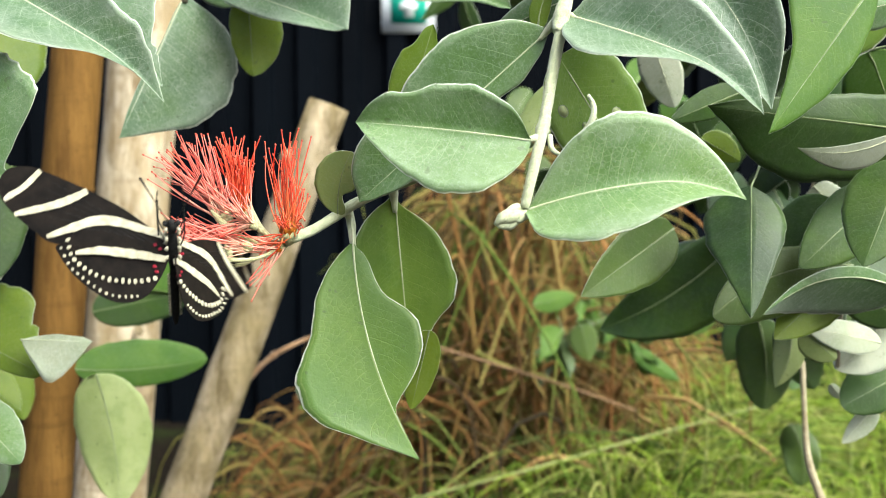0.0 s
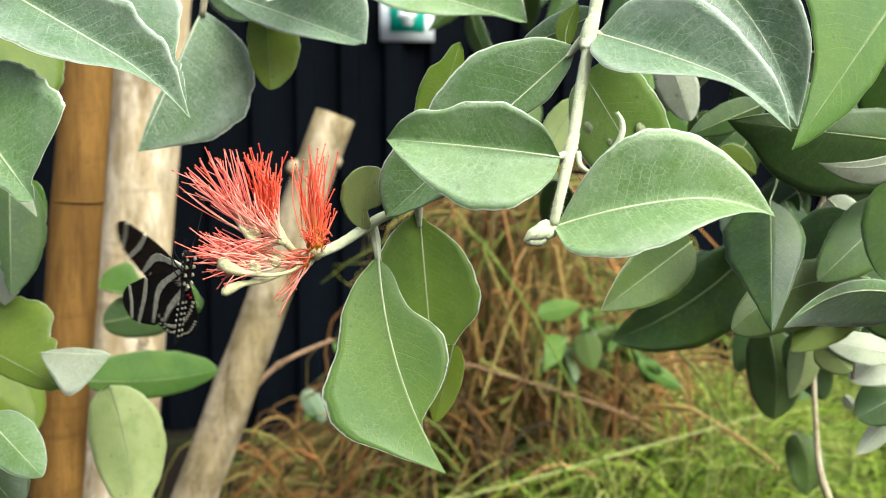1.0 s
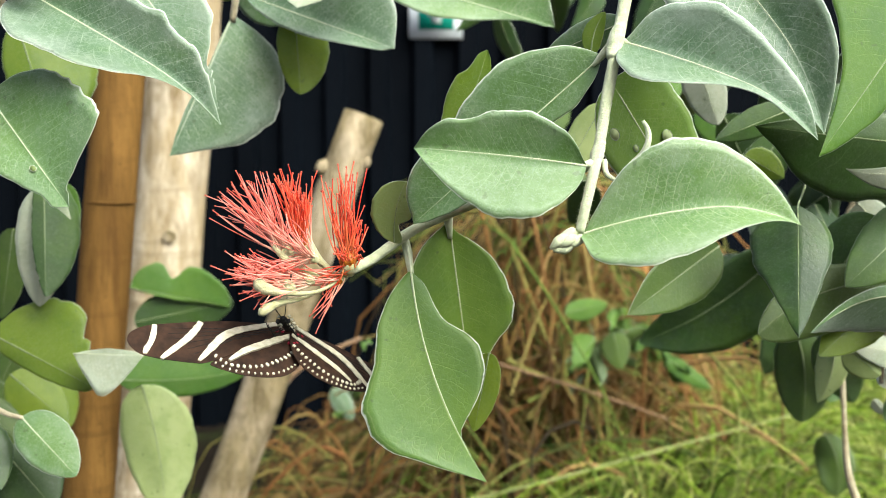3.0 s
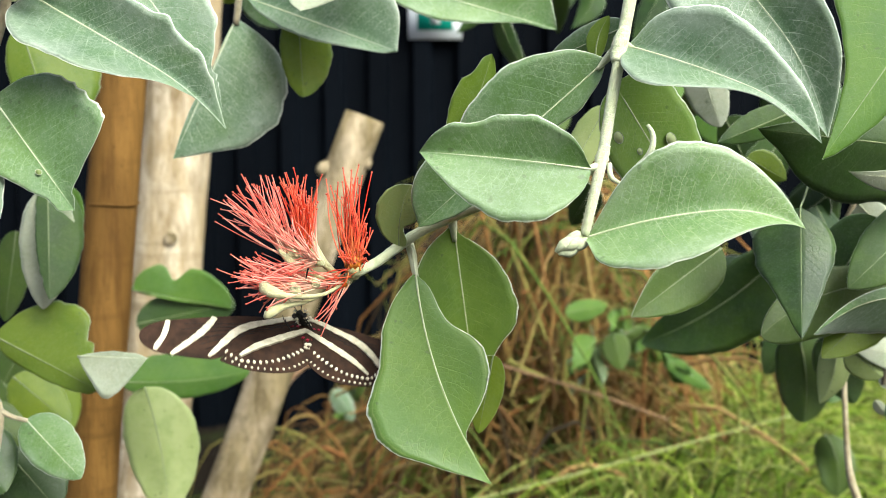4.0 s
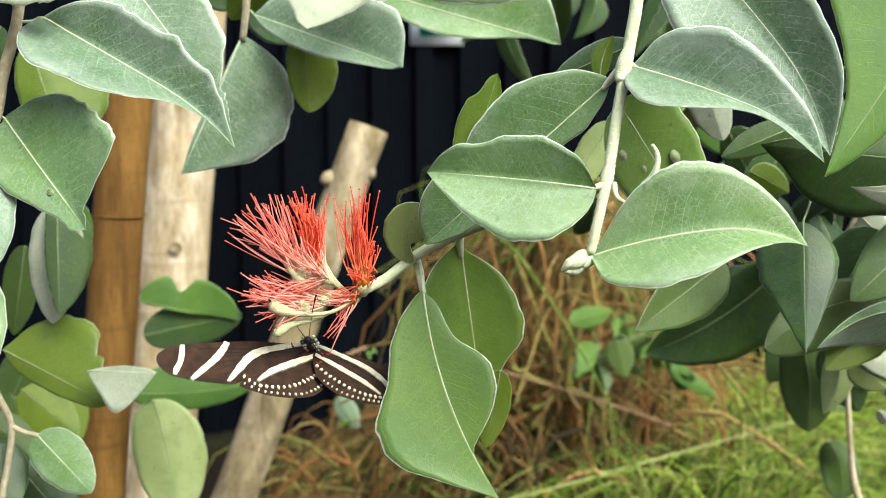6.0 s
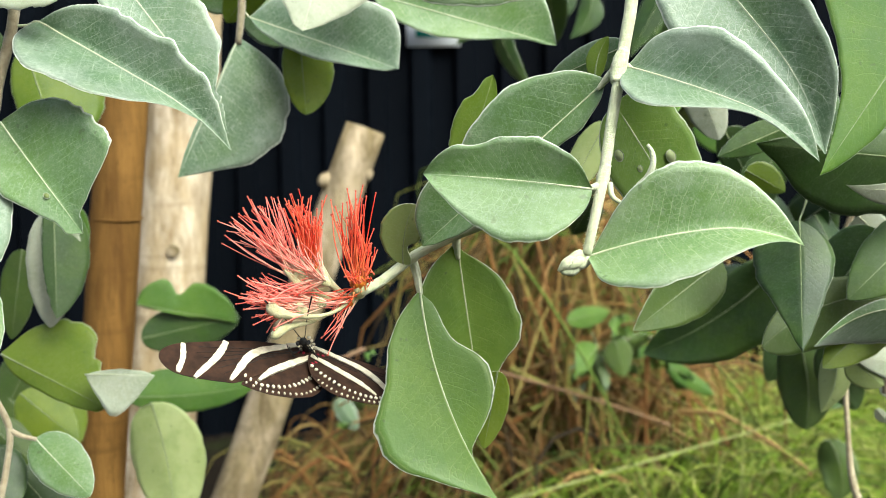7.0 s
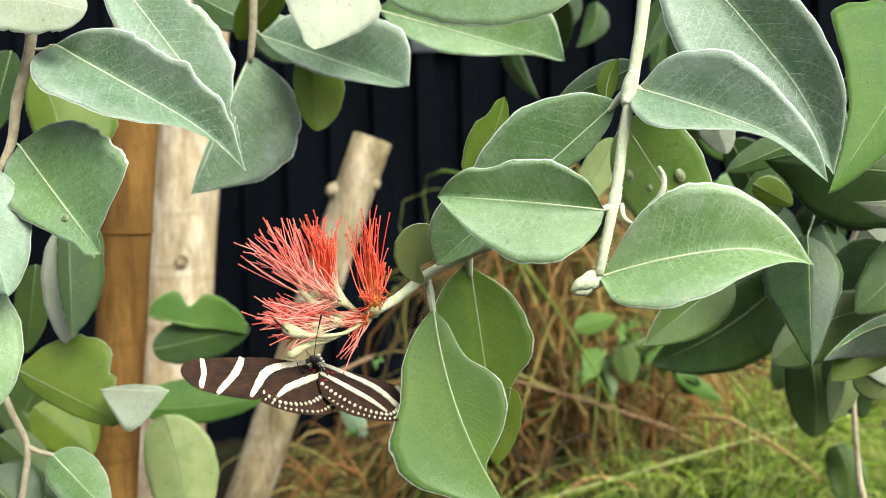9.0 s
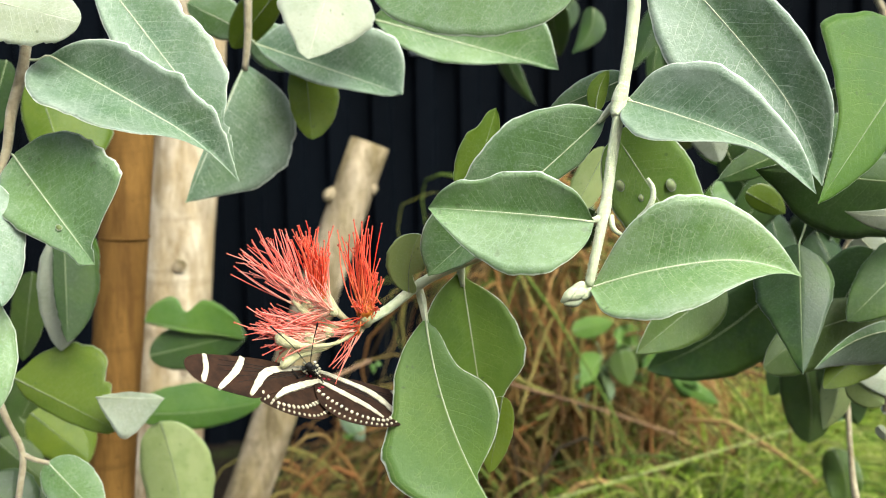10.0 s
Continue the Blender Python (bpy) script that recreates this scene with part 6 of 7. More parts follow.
floret((-0.0288, 0.3421, 0.8074), (-0.0006, -0.0029, 0.0118), [((-0.0335, 0.3481, 0.8380), (-0.0268, 0.3464, 0.8410), 26, 0.0026, 0.0), ((-0.0345, 0.3395, 0.8125), (-0.0225, 0.3395, 0.8120), 30, 0.0016, 0.0), ((-0.0407, 0.3487, 0.8353), (-0.0353, 0.3483, 0.8305), 12, 0.002, 0.0), ((-0.0256, 0.3470, 0.8266), (-0.0223, 0.3454, 0.8203), 12, 0.0016, 0.0), ((-0.0396, 0.3378, 0.8055), (-0.0353, 0.3389, 0.7958), 8, 0.0018, 0.0)], 0.0030, "cream floret with orange centre and upright red stamens", 1, True)
floret((-0.0434, 0.3405, 0.8133), (-0.0032, -0.0006, 0.0143), [((-0.0532, 0.3436, 0.8371), (-0.0412, 0.3445, 0.8348), 60, 0.003, 0.0), ((-0.0460, 0.3353, 0.8318), (-0.0407, 0.3373, 0.8315), 18, 0.0022, 0.0)], 0.0026, "cream floret with a dense upright brush of red stamens", 2, True)
floret((-0.0482, 0.3374, 0.8124), (-0.0109, -0.0009, 0.0121), [((-0.0748, 0.3397, 0.8270), (-0.0613, 0.3386, 0.8345), 40, 0.003, 0.0003), ((-0.0613, 0.3386, 0.8348), (-0.0530, 0.3407, 0.8375), 24, 0.0024, 0.0)], 0.0026, "cream floret with long red stamens fanned out sideways", 3, False, STAMEN_PINK)
floret((-0.0475, 0.3334, 0.8022), (-0.0115, -0.0016, 0.0045), [((-0.0635, 0.3348, 0.8103), (-0.0613, 0.3312, 0.8038), 72, 0.0034, 0.0), ((-0.0608, 0.3312, 0.8038), (-0.0588, 0.3328, 0.7972), 18, 0.002, 0.0)], 0.0024, "cream floret with pink-red stamens spreading low", 4, False, STAMEN_PINK)
floret((-0.0316, 0.3436, 0.8032), (-0.0064, -0.0042, -0.0018), [((-0.0422, 0.3386, 0.7933), (-0.0371, 0.3380, 0.7870), 10, 0.0014, 0.0), ((-0.0496, 0.3371, 0.8095), (-0.0467, 0.3343, 0.8015), 34, 0.0024, 0.0005)], 0.0020, "cream floret with red stamens hanging down", 5, True, STAMEN_PINK)
rod("pedicel", [(-0.0300, 0.3448, 0.8042), (-0.0378, 0.3372, 0.7999), (-0.0465, 0.3322, 0.7998), (-0.0533, 0.3293, 0.8016), (-0.0557, 0.3284, 0.8036), (-0.0569, 0.3285, 0.8047)], [0.0006, 0.0006, 0.0008, 0.0020, 0.0022, 0.0004], CUP, flowering_twig, "pale felted bud stalk", 9, 3, 0.12)
rod("pedicel", [(-0.0328, 0.3446, 0.8027), (-0.0417, 0.3380, 0.7980), (-0.0494, 0.3328, 0.7968), (-0.0533, 0.3307, 0.7954), (-0.0550, 0.3295, 0.7942), (-0.0559, 0.3295, 0.7935)], [0.0005, 0.0006, 0.0010, 0.0017, 0.0015, 0.0003], CUP, flowering_twig, "", 9, 3, 0.12)
rod("sepal", [(-0.0330, 0.3467, 0.8039), (-0.0381, 0.3461, 0.8079), (-0.0411, 0.3465, 0.8127), (-0.0419, 0.3478, 0.8158)], [0.0006, 0.0013, 0.0012, 0.0004], CUP, flowering_twig, "pale felted sepal", 9, 3, 0.1)
rod("sepal", [(-0.0326, 0.3427, 0.8036), (-0.0415, 0.3378, 0.8055), (-0.0484, 0.3352, 0.8106), (-0.0520, 0.3356, 0.8144)], [0.0006, 0.0010, 0.0012, 0.0006], CUP, flowering_twig, "", 9, 3, 0.12)
floret((-0.0392, 0.3353, 0.8105), (-0.0070, -0.0014, 0.0068), [((-0.0572, 0.3353, 0.8228), (-0.0442, 0.3348, 0.8263), 30, 0.0035, 0.0), ((-0.0629, 0.3341, 0.8101), (-0.0539, 0.3332, 0.8009), 18, 0.003, 0.0)], 0.0016, "cream floret with short pink-red stamens", 6, False, STAMEN_PINK)
floret((-0.0410, 0.3362, 0.8035), (-0.0110, -0.0014, 0.0030), [((-0.0625, 0.3350, 0.8118), (-0.0600, 0.3330, 0.8030), 34, 0.003, 0.0), ((-0.0600, 0.3330, 0.8030), (-0.0575, 0.3322, 0.7958), 26, 0.0026, 0.0)], 0.0018, "cream floret with pink stamens lying low", 7, False, STAMEN_PINK)


# ---- the zebra-striped butterfly ----
def wing_material(name, dark, light, fray):
    m = Nodes(name, 0.7, 0.12)
    m.put("Base Color", m.mix(m.span(m.noise(fray, 4), 0.3, 0.7), dark, light))
    m.bump(m.noise(2500, 2), 0.2, 0.0002)
    m.translucent(0.06, light)
    return m.mat


BLACK = wing_material("black_wing_scales", (0.004, 0.0035, 0.003), (0.016, 0.012, 0.009), 260)
BROWN = wing_material("dark_brown_wing_scales", (0.014, 0.0075, 0.0045), (0.042, 0.021, 0.0115), 260)
CREAM = wing_material("cream_wing_scales", (0.40, 0.37, 0.25), (0.66, 0.62, 0.46), 500)
RED = plain("red_wing_spot", (0.30, 0.012, 0.030), 0.6)
BODY = wing_material("black_body_fuzz", (0.006, 0.006, 0.006), (0.03, 0.03, 0.028), 900)
WING = 0.054 / 661


def slab(outline, thick, smooth=4):
    """A thin plate with the given rounded outline, in wing units."""
    ring = glide([(x * WING, y * WING, 0) for x, y in [*outline, outline[0]]], smooth)[:-1] if smooth else [Vector((x * WING, y * WING, 0)) for x, y in outline]
    bm = bmesh.new()
    low = bm.faces.new([bm.verts.new((p.x, p.y, -thick / 2)) for p in ring])
    up = bmesh.ops.extrude_face_region(bm, geom=[low])
    bmesh.ops.translate(bm, vec=(0, 0, thick), verts=[v for v in up["geom"] if isinstance(v, bmesh.types.BMVert)])
    bmesh.ops.triangulate(bm, faces=[f for f in bm.faces if len(f.verts) > 4])
    bmesh.ops.recalc_face_normals(bm, faces=bm.faces)
    return bm


def flat_part(name, bm, material, parent, label=""):
    me = bpy.data.meshes.new(name)
    bm.to_mesh(me)
    bm.free()
    for mat in material if isinstance(material, (list, tuple)) else [material]:
        me.materials.append(mat)
    if isinstance(material, (list, tuple)):
        me.polygons.foreach_set("material_index", [1 if f.normal.z > 0.5 else 0 for f in me.polygons])
    ob = new(name, me)
    ob.parent = parent
    return tagged(ob, label)


FORE = [(-5, -12), (52, -22), (205, -56), (338, -68), (488, -70), (576, -66), (641, -38), (661, 8), (637, 62), (576, 98), (447, 136), (380, 140), (230, 95), (90, 55), (5, 30)]
HIND = [(0, 5), (120, 40), (250, 95), (372, 140), (352, 170), (300, 200), (261, 217), (180, 237), (99, 238), (38, 206), (8, 163), (-4, 88)]

def ribbon(curve, wide, thick):
    """A stripe of the given half widths along a curve, in wing units."""
    line = glide([(x, y, 0) for x, y in curve], 4)
    sizes = np.interp(np.linspace(0, 1, len(line)), np.linspace(0, 1, len(wide)), wide)
    left, right = [], []
    for n, p in enumerate(line):
        way = (line[min(n + 1, len(line) - 1)] - line[max(n - 1, 0)]).normalized()
        ragged = 1 + 0.16 * noise.noise((p.x * 0.11, p.y * 0.11, 2.0)) + 0.10 * math.sin(n * 2.3)
        off = Vector((-way.y, way.x, 0)) * sizes[n] * 0.88 * ragged
        left.append((p.x + off.x, p.y + off.y))
        right.append((p.x - off.x, p.y - off.y))
    return slab(left + right[::-1], thick, 0)


def wing(side, parent):
    """Fore and hind wing of one side, which beat together: cream bars and margin spots on dark brown."""
    skin = (BROWN, BLACK) if side > 0 else (BLACK, BROWN)
    fore = flat_part("wing", slab(FORE, 0.00016), skin, parent, "dark brown wing with cream bars")
    hind = flat_part("hindwing", slab(HIND, 0.00016), skin, fore, "rounded dark brown hind wing")
    hind.location.z = -0.0003
    for curve, wide in (([(541, -66), (557, -20), (574, 16), (600, 52), (612, 74)], (10, 13, 11, 13, 7)),
                        ([(358, -64), (384, -32), (420, 4), (460, 36), (520, 78), (556, 104)], (13, 16, 17, 14, 13, 7)),
                        ([(4, -24), (60, -26), (122, -20), (221, -8), (291, 20), (348, 68), (418, 130)], (9, 12, 14, 17, 19, 17, 7))):
        flat_part("wing_bar", ribbon(curve, wide, 0.0008), CREAM, fore, "cream bar")
    flat_part("wing_bar", ribbon([(6, 42), (83, 60), (158, 81), (229, 103), (300, 141)], (11, 16, 17, 16, 7), 0.0012), CREAM, fore, "cream bar")
    spot = slab([(9, 0), (6, 7), (0, 10), (-6, 7), (-9, 0), (-6, -7), (0, -10), (6, -7)], 0.0010, 0)
    data = bpy.data.meshes.new("wing_spot")
    spot.to_mesh(data)
    spot.free()
    data.materials.append(CREAM)
    rng = random.Random(8)
    inner = [(346, 112), (311, 156), (260, 174), (206, 182), (151, 177), (101, 161), (56, 143), (12, 114)]
    outer = [(356, 146), (303, 188), (249, 206), (193, 219), (136, 224), (84, 211), (42, 191)]
    for row, count, size in ((inner, 17, 0.80), (outer, 15, 0.52)):
        line = glide([(x, y, 0) for x, y in row], 8)
        for n in range(count):
            s = n / (count - 1) * (len(line) - 1)
            p = line[int(s)].lerp(line[min(int(s) + 1, len(line) - 1)], s - int(s))
            dot = new("wing_spot", data)
            dot.parent = fore
            dot.location = (p.x * WING, p.y * WING, -0.0003)
            dot.scale = (size * rng.uniform(0.7, 1.1), size * rng.uniform(0.85, 1.3), 1)
            dot.rotation_euler.z = -0.6 + n * 0.09
    for x, y in ((60, 12), (38, 18), (30, 78), (16, 92)):
        bm = slab([(x + 7, y), (x, y + 5), (x - 7, y), (x, y - 5)], 0.0011, 2)
        flat_part("red_spot", bm, RED, fore, "small dark red spot")
    for k in range(6):
        y = -45 + 28 * k
        curve = [(60 + 40 * k, 10 + 6 * k), (300, y * 0.55), (500 - 18 * abs(k - 1), y)]
        flat_part("wing_vein", ribbon(curve, (1.6, 1.3, 0.8), 0.0004), BODY, fore)
    return fore


def local_rod(name, points, radii, material, parent, label="", sides=8, steps=4):
    verts, faces = tube(glide(points, steps), radii, sides)
    ob = new(name, mesh_data(name, verts, faces, material))
    ob.parent = parent
    return tagged(ob, label)


def build_butterfly():
    """Body along x from head to tail; z points away from the back."""
    b = tagged(new("butterfly"), "dark brown butterfly with cream zebra stripes feeding on the bloom", "butterfly")
    local_rod("thorax", [(-0.0065, 0, 0), (-0.004, 0, 0), (0, 0, 0), (0.005, 0, 0), (0.008, 0, 0)], [0.0008, 0.0013, 0.0015, 0.0013, 0.0009], BODY, b, "furry black thorax with white dots", 12)
    local_rod("abdomen", [(0.007, 0, 0), (0.011, 0, 0.0002), (0.018, 0, 0.0004), (0.025, 0, 0), (0.0285, 0, -0.0004)], [0.0010, 0.0012, 0.0012, 0.0010, 0.0005], BODY, b, "slender black abdomen with pale dots", 10)
    head = local_rod("head", [(-0.0098, 0, 0), (-0.0085, 0, 0), (-0.0068, 0, 0), (-0.0055, 0, 0)], [0.0007, 0.0013, 0.0013, 0.0008], BODY, b, "black head with white marks", 10)
    for s in (-1, 1):
        local_rod("eye", [(-0.0086, 0.0012 * s, -0.0006), (-0.0082, 0.0017 * s, -0.0006), (-0.0078, 0.0020 * s, -0.0006)], [0.0006, 0.0010, 0.0005], BODY, head, "dark round eye", 8)
        local_rod("antenna", [(-0.0090, 0.0006 * s, 0.0006), (-0.018, 0.0035 * s, 0.004), (-0.029, 0.0075 * s, 0.0065)], [0.00016, 0.00013, 0.00013, 0.00034], BODY, head, "thin black antenna", 5)
        for k in range(3):
            x = -0.004 + 0.003 * k
            local_rod("leg", [(x, 0.0012 * s, -0.0010), (x - 0.003, 0.0032 * s, -0.0034), (x - 0.008, 0.0036 * s, -0.0042), (x - 0.0130, 0.0032 * s, -0.0038)], [0.00025, 0.00022, 0.00018, 0.00014], BODY, b, "thin black leg", 5)
        for k in range(7):
            x = 0.010 + 0.0023 * k
            for z in (0.0006, -0.0006):
                local_rod("body_dot", [(x - 0.0005, 0.0012 * s, z), (x, 0.0015 * s, z), (x + 0.0005, 0.0012 * s, z)], [0.0002, 0.0005, 0.0002], CREAM, b, "", 5, 2)
        for k in range(4):
            x = -0.0075 + 0.0032 * k
            for z in (0.0014, -0.0013):
                local_rod("body_dot", [(x - 0.0007, 0.0014 * s, z * 0.9), (x, 0.0018 * s, z), (x + 0.0007, 0.0014 * s, z * 0.9)], [0.0003, 0.0006, 0.0003], CREAM, b, "", 5, 2)
    return b, wing(1, b), wing(-1, b)


butterfly, left_wing, right_wing = build_butterfly()


# ---- what moves ----
def eased(rows):
    """Adds a row half-way wherever a thing turns far between two rows."""
    out = [rows[0]]
    for t, m in rows[1:]:
        past, before = out[-1]
        a, b = before.to_quaternion(), m.to_quaternion()
        if a.dot(b) < 0:
            b.negate()
        parts = min(math.ceil(math.degrees(a.rotation_difference(b).angle) / 75), round((t - past) * FPS))
        for n in range(1, parts):
            s = n / parts
            out.append((past + (t - past) * s, Matrix.Translation(before.translation.lerp(m.translation, s)) @ a.slerp(b, s).to_matrix().to_4x4()))
        out.append((t, m))
    return out


def motions():
    roll = Matrix.Rotation(math.pi, 4, "X")
    walk(flowering_twig, [(t, Matrix.Translation((0.0452, 0.3089, 0.8410)) @ pose(0, 0, 0, 0, a, 0)) for t, a in (
        (0, 2.5), (0.5, 2.7), (1.0, 2.6), (1.3, 2.5), (1.5, -0.6), (1.7, 0.2), (2.0, -0.7), (2.5, -0.1), (4.0, 0.0), (7.0, 0.0), (10.0, 0.0))])
    body = [
        (0, pose(-0.0564, 0.2978, 0.8109, 175.6, 56.2, 101.6)),
        (0.04, pose(-0.0590, 0.3056, 0.8091, 178.1, 59.8, 103.4)),
        (0.1, pose(-0.0784, 0.3746, 0.7926, -65.2, 78.1, -150.8)),
        (0.2, pose(-0.0946, 0.3732, 0.7778, -137.8, 75.7, 150.0)),
        (0.3, pose(-0.1001, 0.3727, 0.7741, -132.6, 75.7, 149.7)),
        (0.4, pose(-0.0923, 0.3728, 0.7784, -126.5, 63.2, 162.1)),
        (0.5, pose(-0.0944, 0.3484, 0.7869, -52.1, 51.8, -174.1)),
        (0.6, pose(-0.1009, 0.3737, 0.7884, -111.8, 56.1, -172.8)),
        (0.7, pose(-0.0901, 0.3732, 0.7873, -138.6, 63.8, 128.3)),
        (0.8, pose(-0.1071, 0.3742, 0.7945, -83.3, 76.8, -155.8)),
        (0.9, pose(-0.1013, 0.3687, 0.7934, -98.4, 58.8, -171.8)),
        (1, pose(-0.0758, 0.3635, 0.7997, -97.3, 63.8, 120.0)),
        (1.1, pose(-0.0780, 0.3573, 0.7910, 14.7, 70.7, -18.2)),
        (1.2, pose(-0.0770, 0.3541, 0.7930, 26.2, 69.1, -16.6)),
        (1.3, pose(-0.0717, 0.3515, 0.7915, 32.3, 57.1, -10.0)),
        (1.4, pose(-0.0617, 0.3424, 0.7864, 28.0, 48.8, -40.1)),
        (1.47, pose(-0.0593, 0.3556, 0.7808, 151.5, 30.5, 81.1)),
        (1.5, pose(-0.0592, 0.3555, 0.7808, 153.3, 30.5, 81.2)),
        (1.53, pose(-0.0594, 0.3555, 0.7810, 155.8, 30.5, 81.2)),
        (1.6, pose(-0.0598, 0.3556, 0.7829, 176.3, 30.5, 81.3)),
        (1.7, pose(-0.0579, 0.3555, 0.7845, -175.0, 30.5, 81.4)),
        (1.8, pose(-0.0560, 0.3554, 0.7857, 178.4, 30.6, 81.5)),
        (2, pose(-0.0526, 0.3549, 0.7844, 170.9, 30.6, 81.7)),
        (2.2, pose(-0.0520, 0.3544, 0.7844, 178.2, 30.7, 81.8)),
        (2.4, pose(-0.0497, 0.3537, 0.7826, 177.1, 30.7, 82.0)),
        (2.5, pose(-0.0501, 0.3534, 0.7824, -179.6, 30.8, 82.0)),
        (2.7, pose(-0.0519, 0.3532, 0.7833, 169.6, 30.8, 82.0)),
        (3, pose(-0.0497, 0.3529, 0.7849, 175.9, 30.8, 82.0)),
        (3.4, pose(-0.0476, 0.3524, 0.7865, 175.0, 30.8, 82.0)),
        (3.8, pose(-0.0467, 0.3519, 0.7879, 166.2, 30.8, 82.0)),
        (4, pose(-0.0459, 0.3516, 0.7880, 175.1, 30.8, 82.0)),
        (4.3, pose(-0.0476, 0.3514, 0.7869, 172.5, 30.8, 82.0)),
        (4.5, pose(-0.0480, 0.3513, 0.7864, 174.1, 30.8, 82.0)),
        (4.7, pose(-0.0469, 0.3507, 0.7868, 174.5, 30.8, 82.0)),
        (5, pose(-0.0459, 0.3497, 0.7856, 174.7, 30.8, 82.0)),
        (5.3, pose(-0.0454, 0.3487, 0.7864, 173.7, 30.7, 82.1)),
        (5.5, pose(-0.0469, 0.3480, 0.7868, 173.9, 30.7, 82.2)),
        (5.7, pose(-0.0467, 0.3478, 0.7855, 173.3, 30.7, 82.2)),
        (6.1, pose(-0.0455, 0.3476, 0.7858, 173.9, 30.6, 82.3)),
        (6.5, pose(-0.0451, 0.3473, 0.7856, 173.7, 30.6, 82.3)),
        (6.8, pose(-0.0456, 0.3472, 0.7854, 174.7, 30.6, 82.3)),
        (7, pose(-0.0463, 0.3471, 0.7862, 175.0, 30.6, 82.4)),
        (7.2, pose(-0.0443, 0.3469, 0.7868, 174.2, 30.6, 82.4)),
        (7.4, pose(-0.0455, 0.3467, 0.7876, 178.7, 30.7, 82.5)),
        (7.5, pose(-0.0472, 0.3466, 0.7875, 170.1, 30.7, 82.5)),
        (7.6, pose(-0.0472, 0.3464, 0.7876, 171.9, 30.7, 82.5)),
        (7.8, pose(-0.0482, 0.3461, 0.7877, 172.7, 30.7, 82.6)),
        (8, pose(-0.0463, 0.3458, 0.7870, 173.5, 30.7, 82.6)),
        (8.4, pose(-0.0475, 0.3452, 0.7885, 172.5, 30.7, 82.7)),
        (8.5, pose(-0.0471, 0.3450, 0.7883, 173.3, 30.7, 82.7)),
        (8.8, pose(-0.0464, 0.3434, 0.7870, 175.3, 30.6, 82.7)),
        (9, pose(-0.0477, 0.3424, 0.7875, 174.1, 30.5, 82.8)),
        (9.2, pose(-0.0485, 0.3422, 0.7867, 173.3, 30.5, 82.8)),
        (9.4, pose(-0.0494, 0.3419, 0.7863, 82.6, 53.6, 34.0)),
        (9.5, pose(-0.0480, 0.3421, 0.7885, 80.7, 53.6, 34.0)),
        (9.6, pose(-0.0483, 0.3418, 0.7885, 168.8, 30.5, 82.8)),
        (9.8, pose(-0.0448, 0.3412, 0.7882, 174.1, 30.4, 82.8)),
        (10, pose(-0.0463, 0.3406, 0.7888, 175.9, 30.4, 82.8)),
    ]
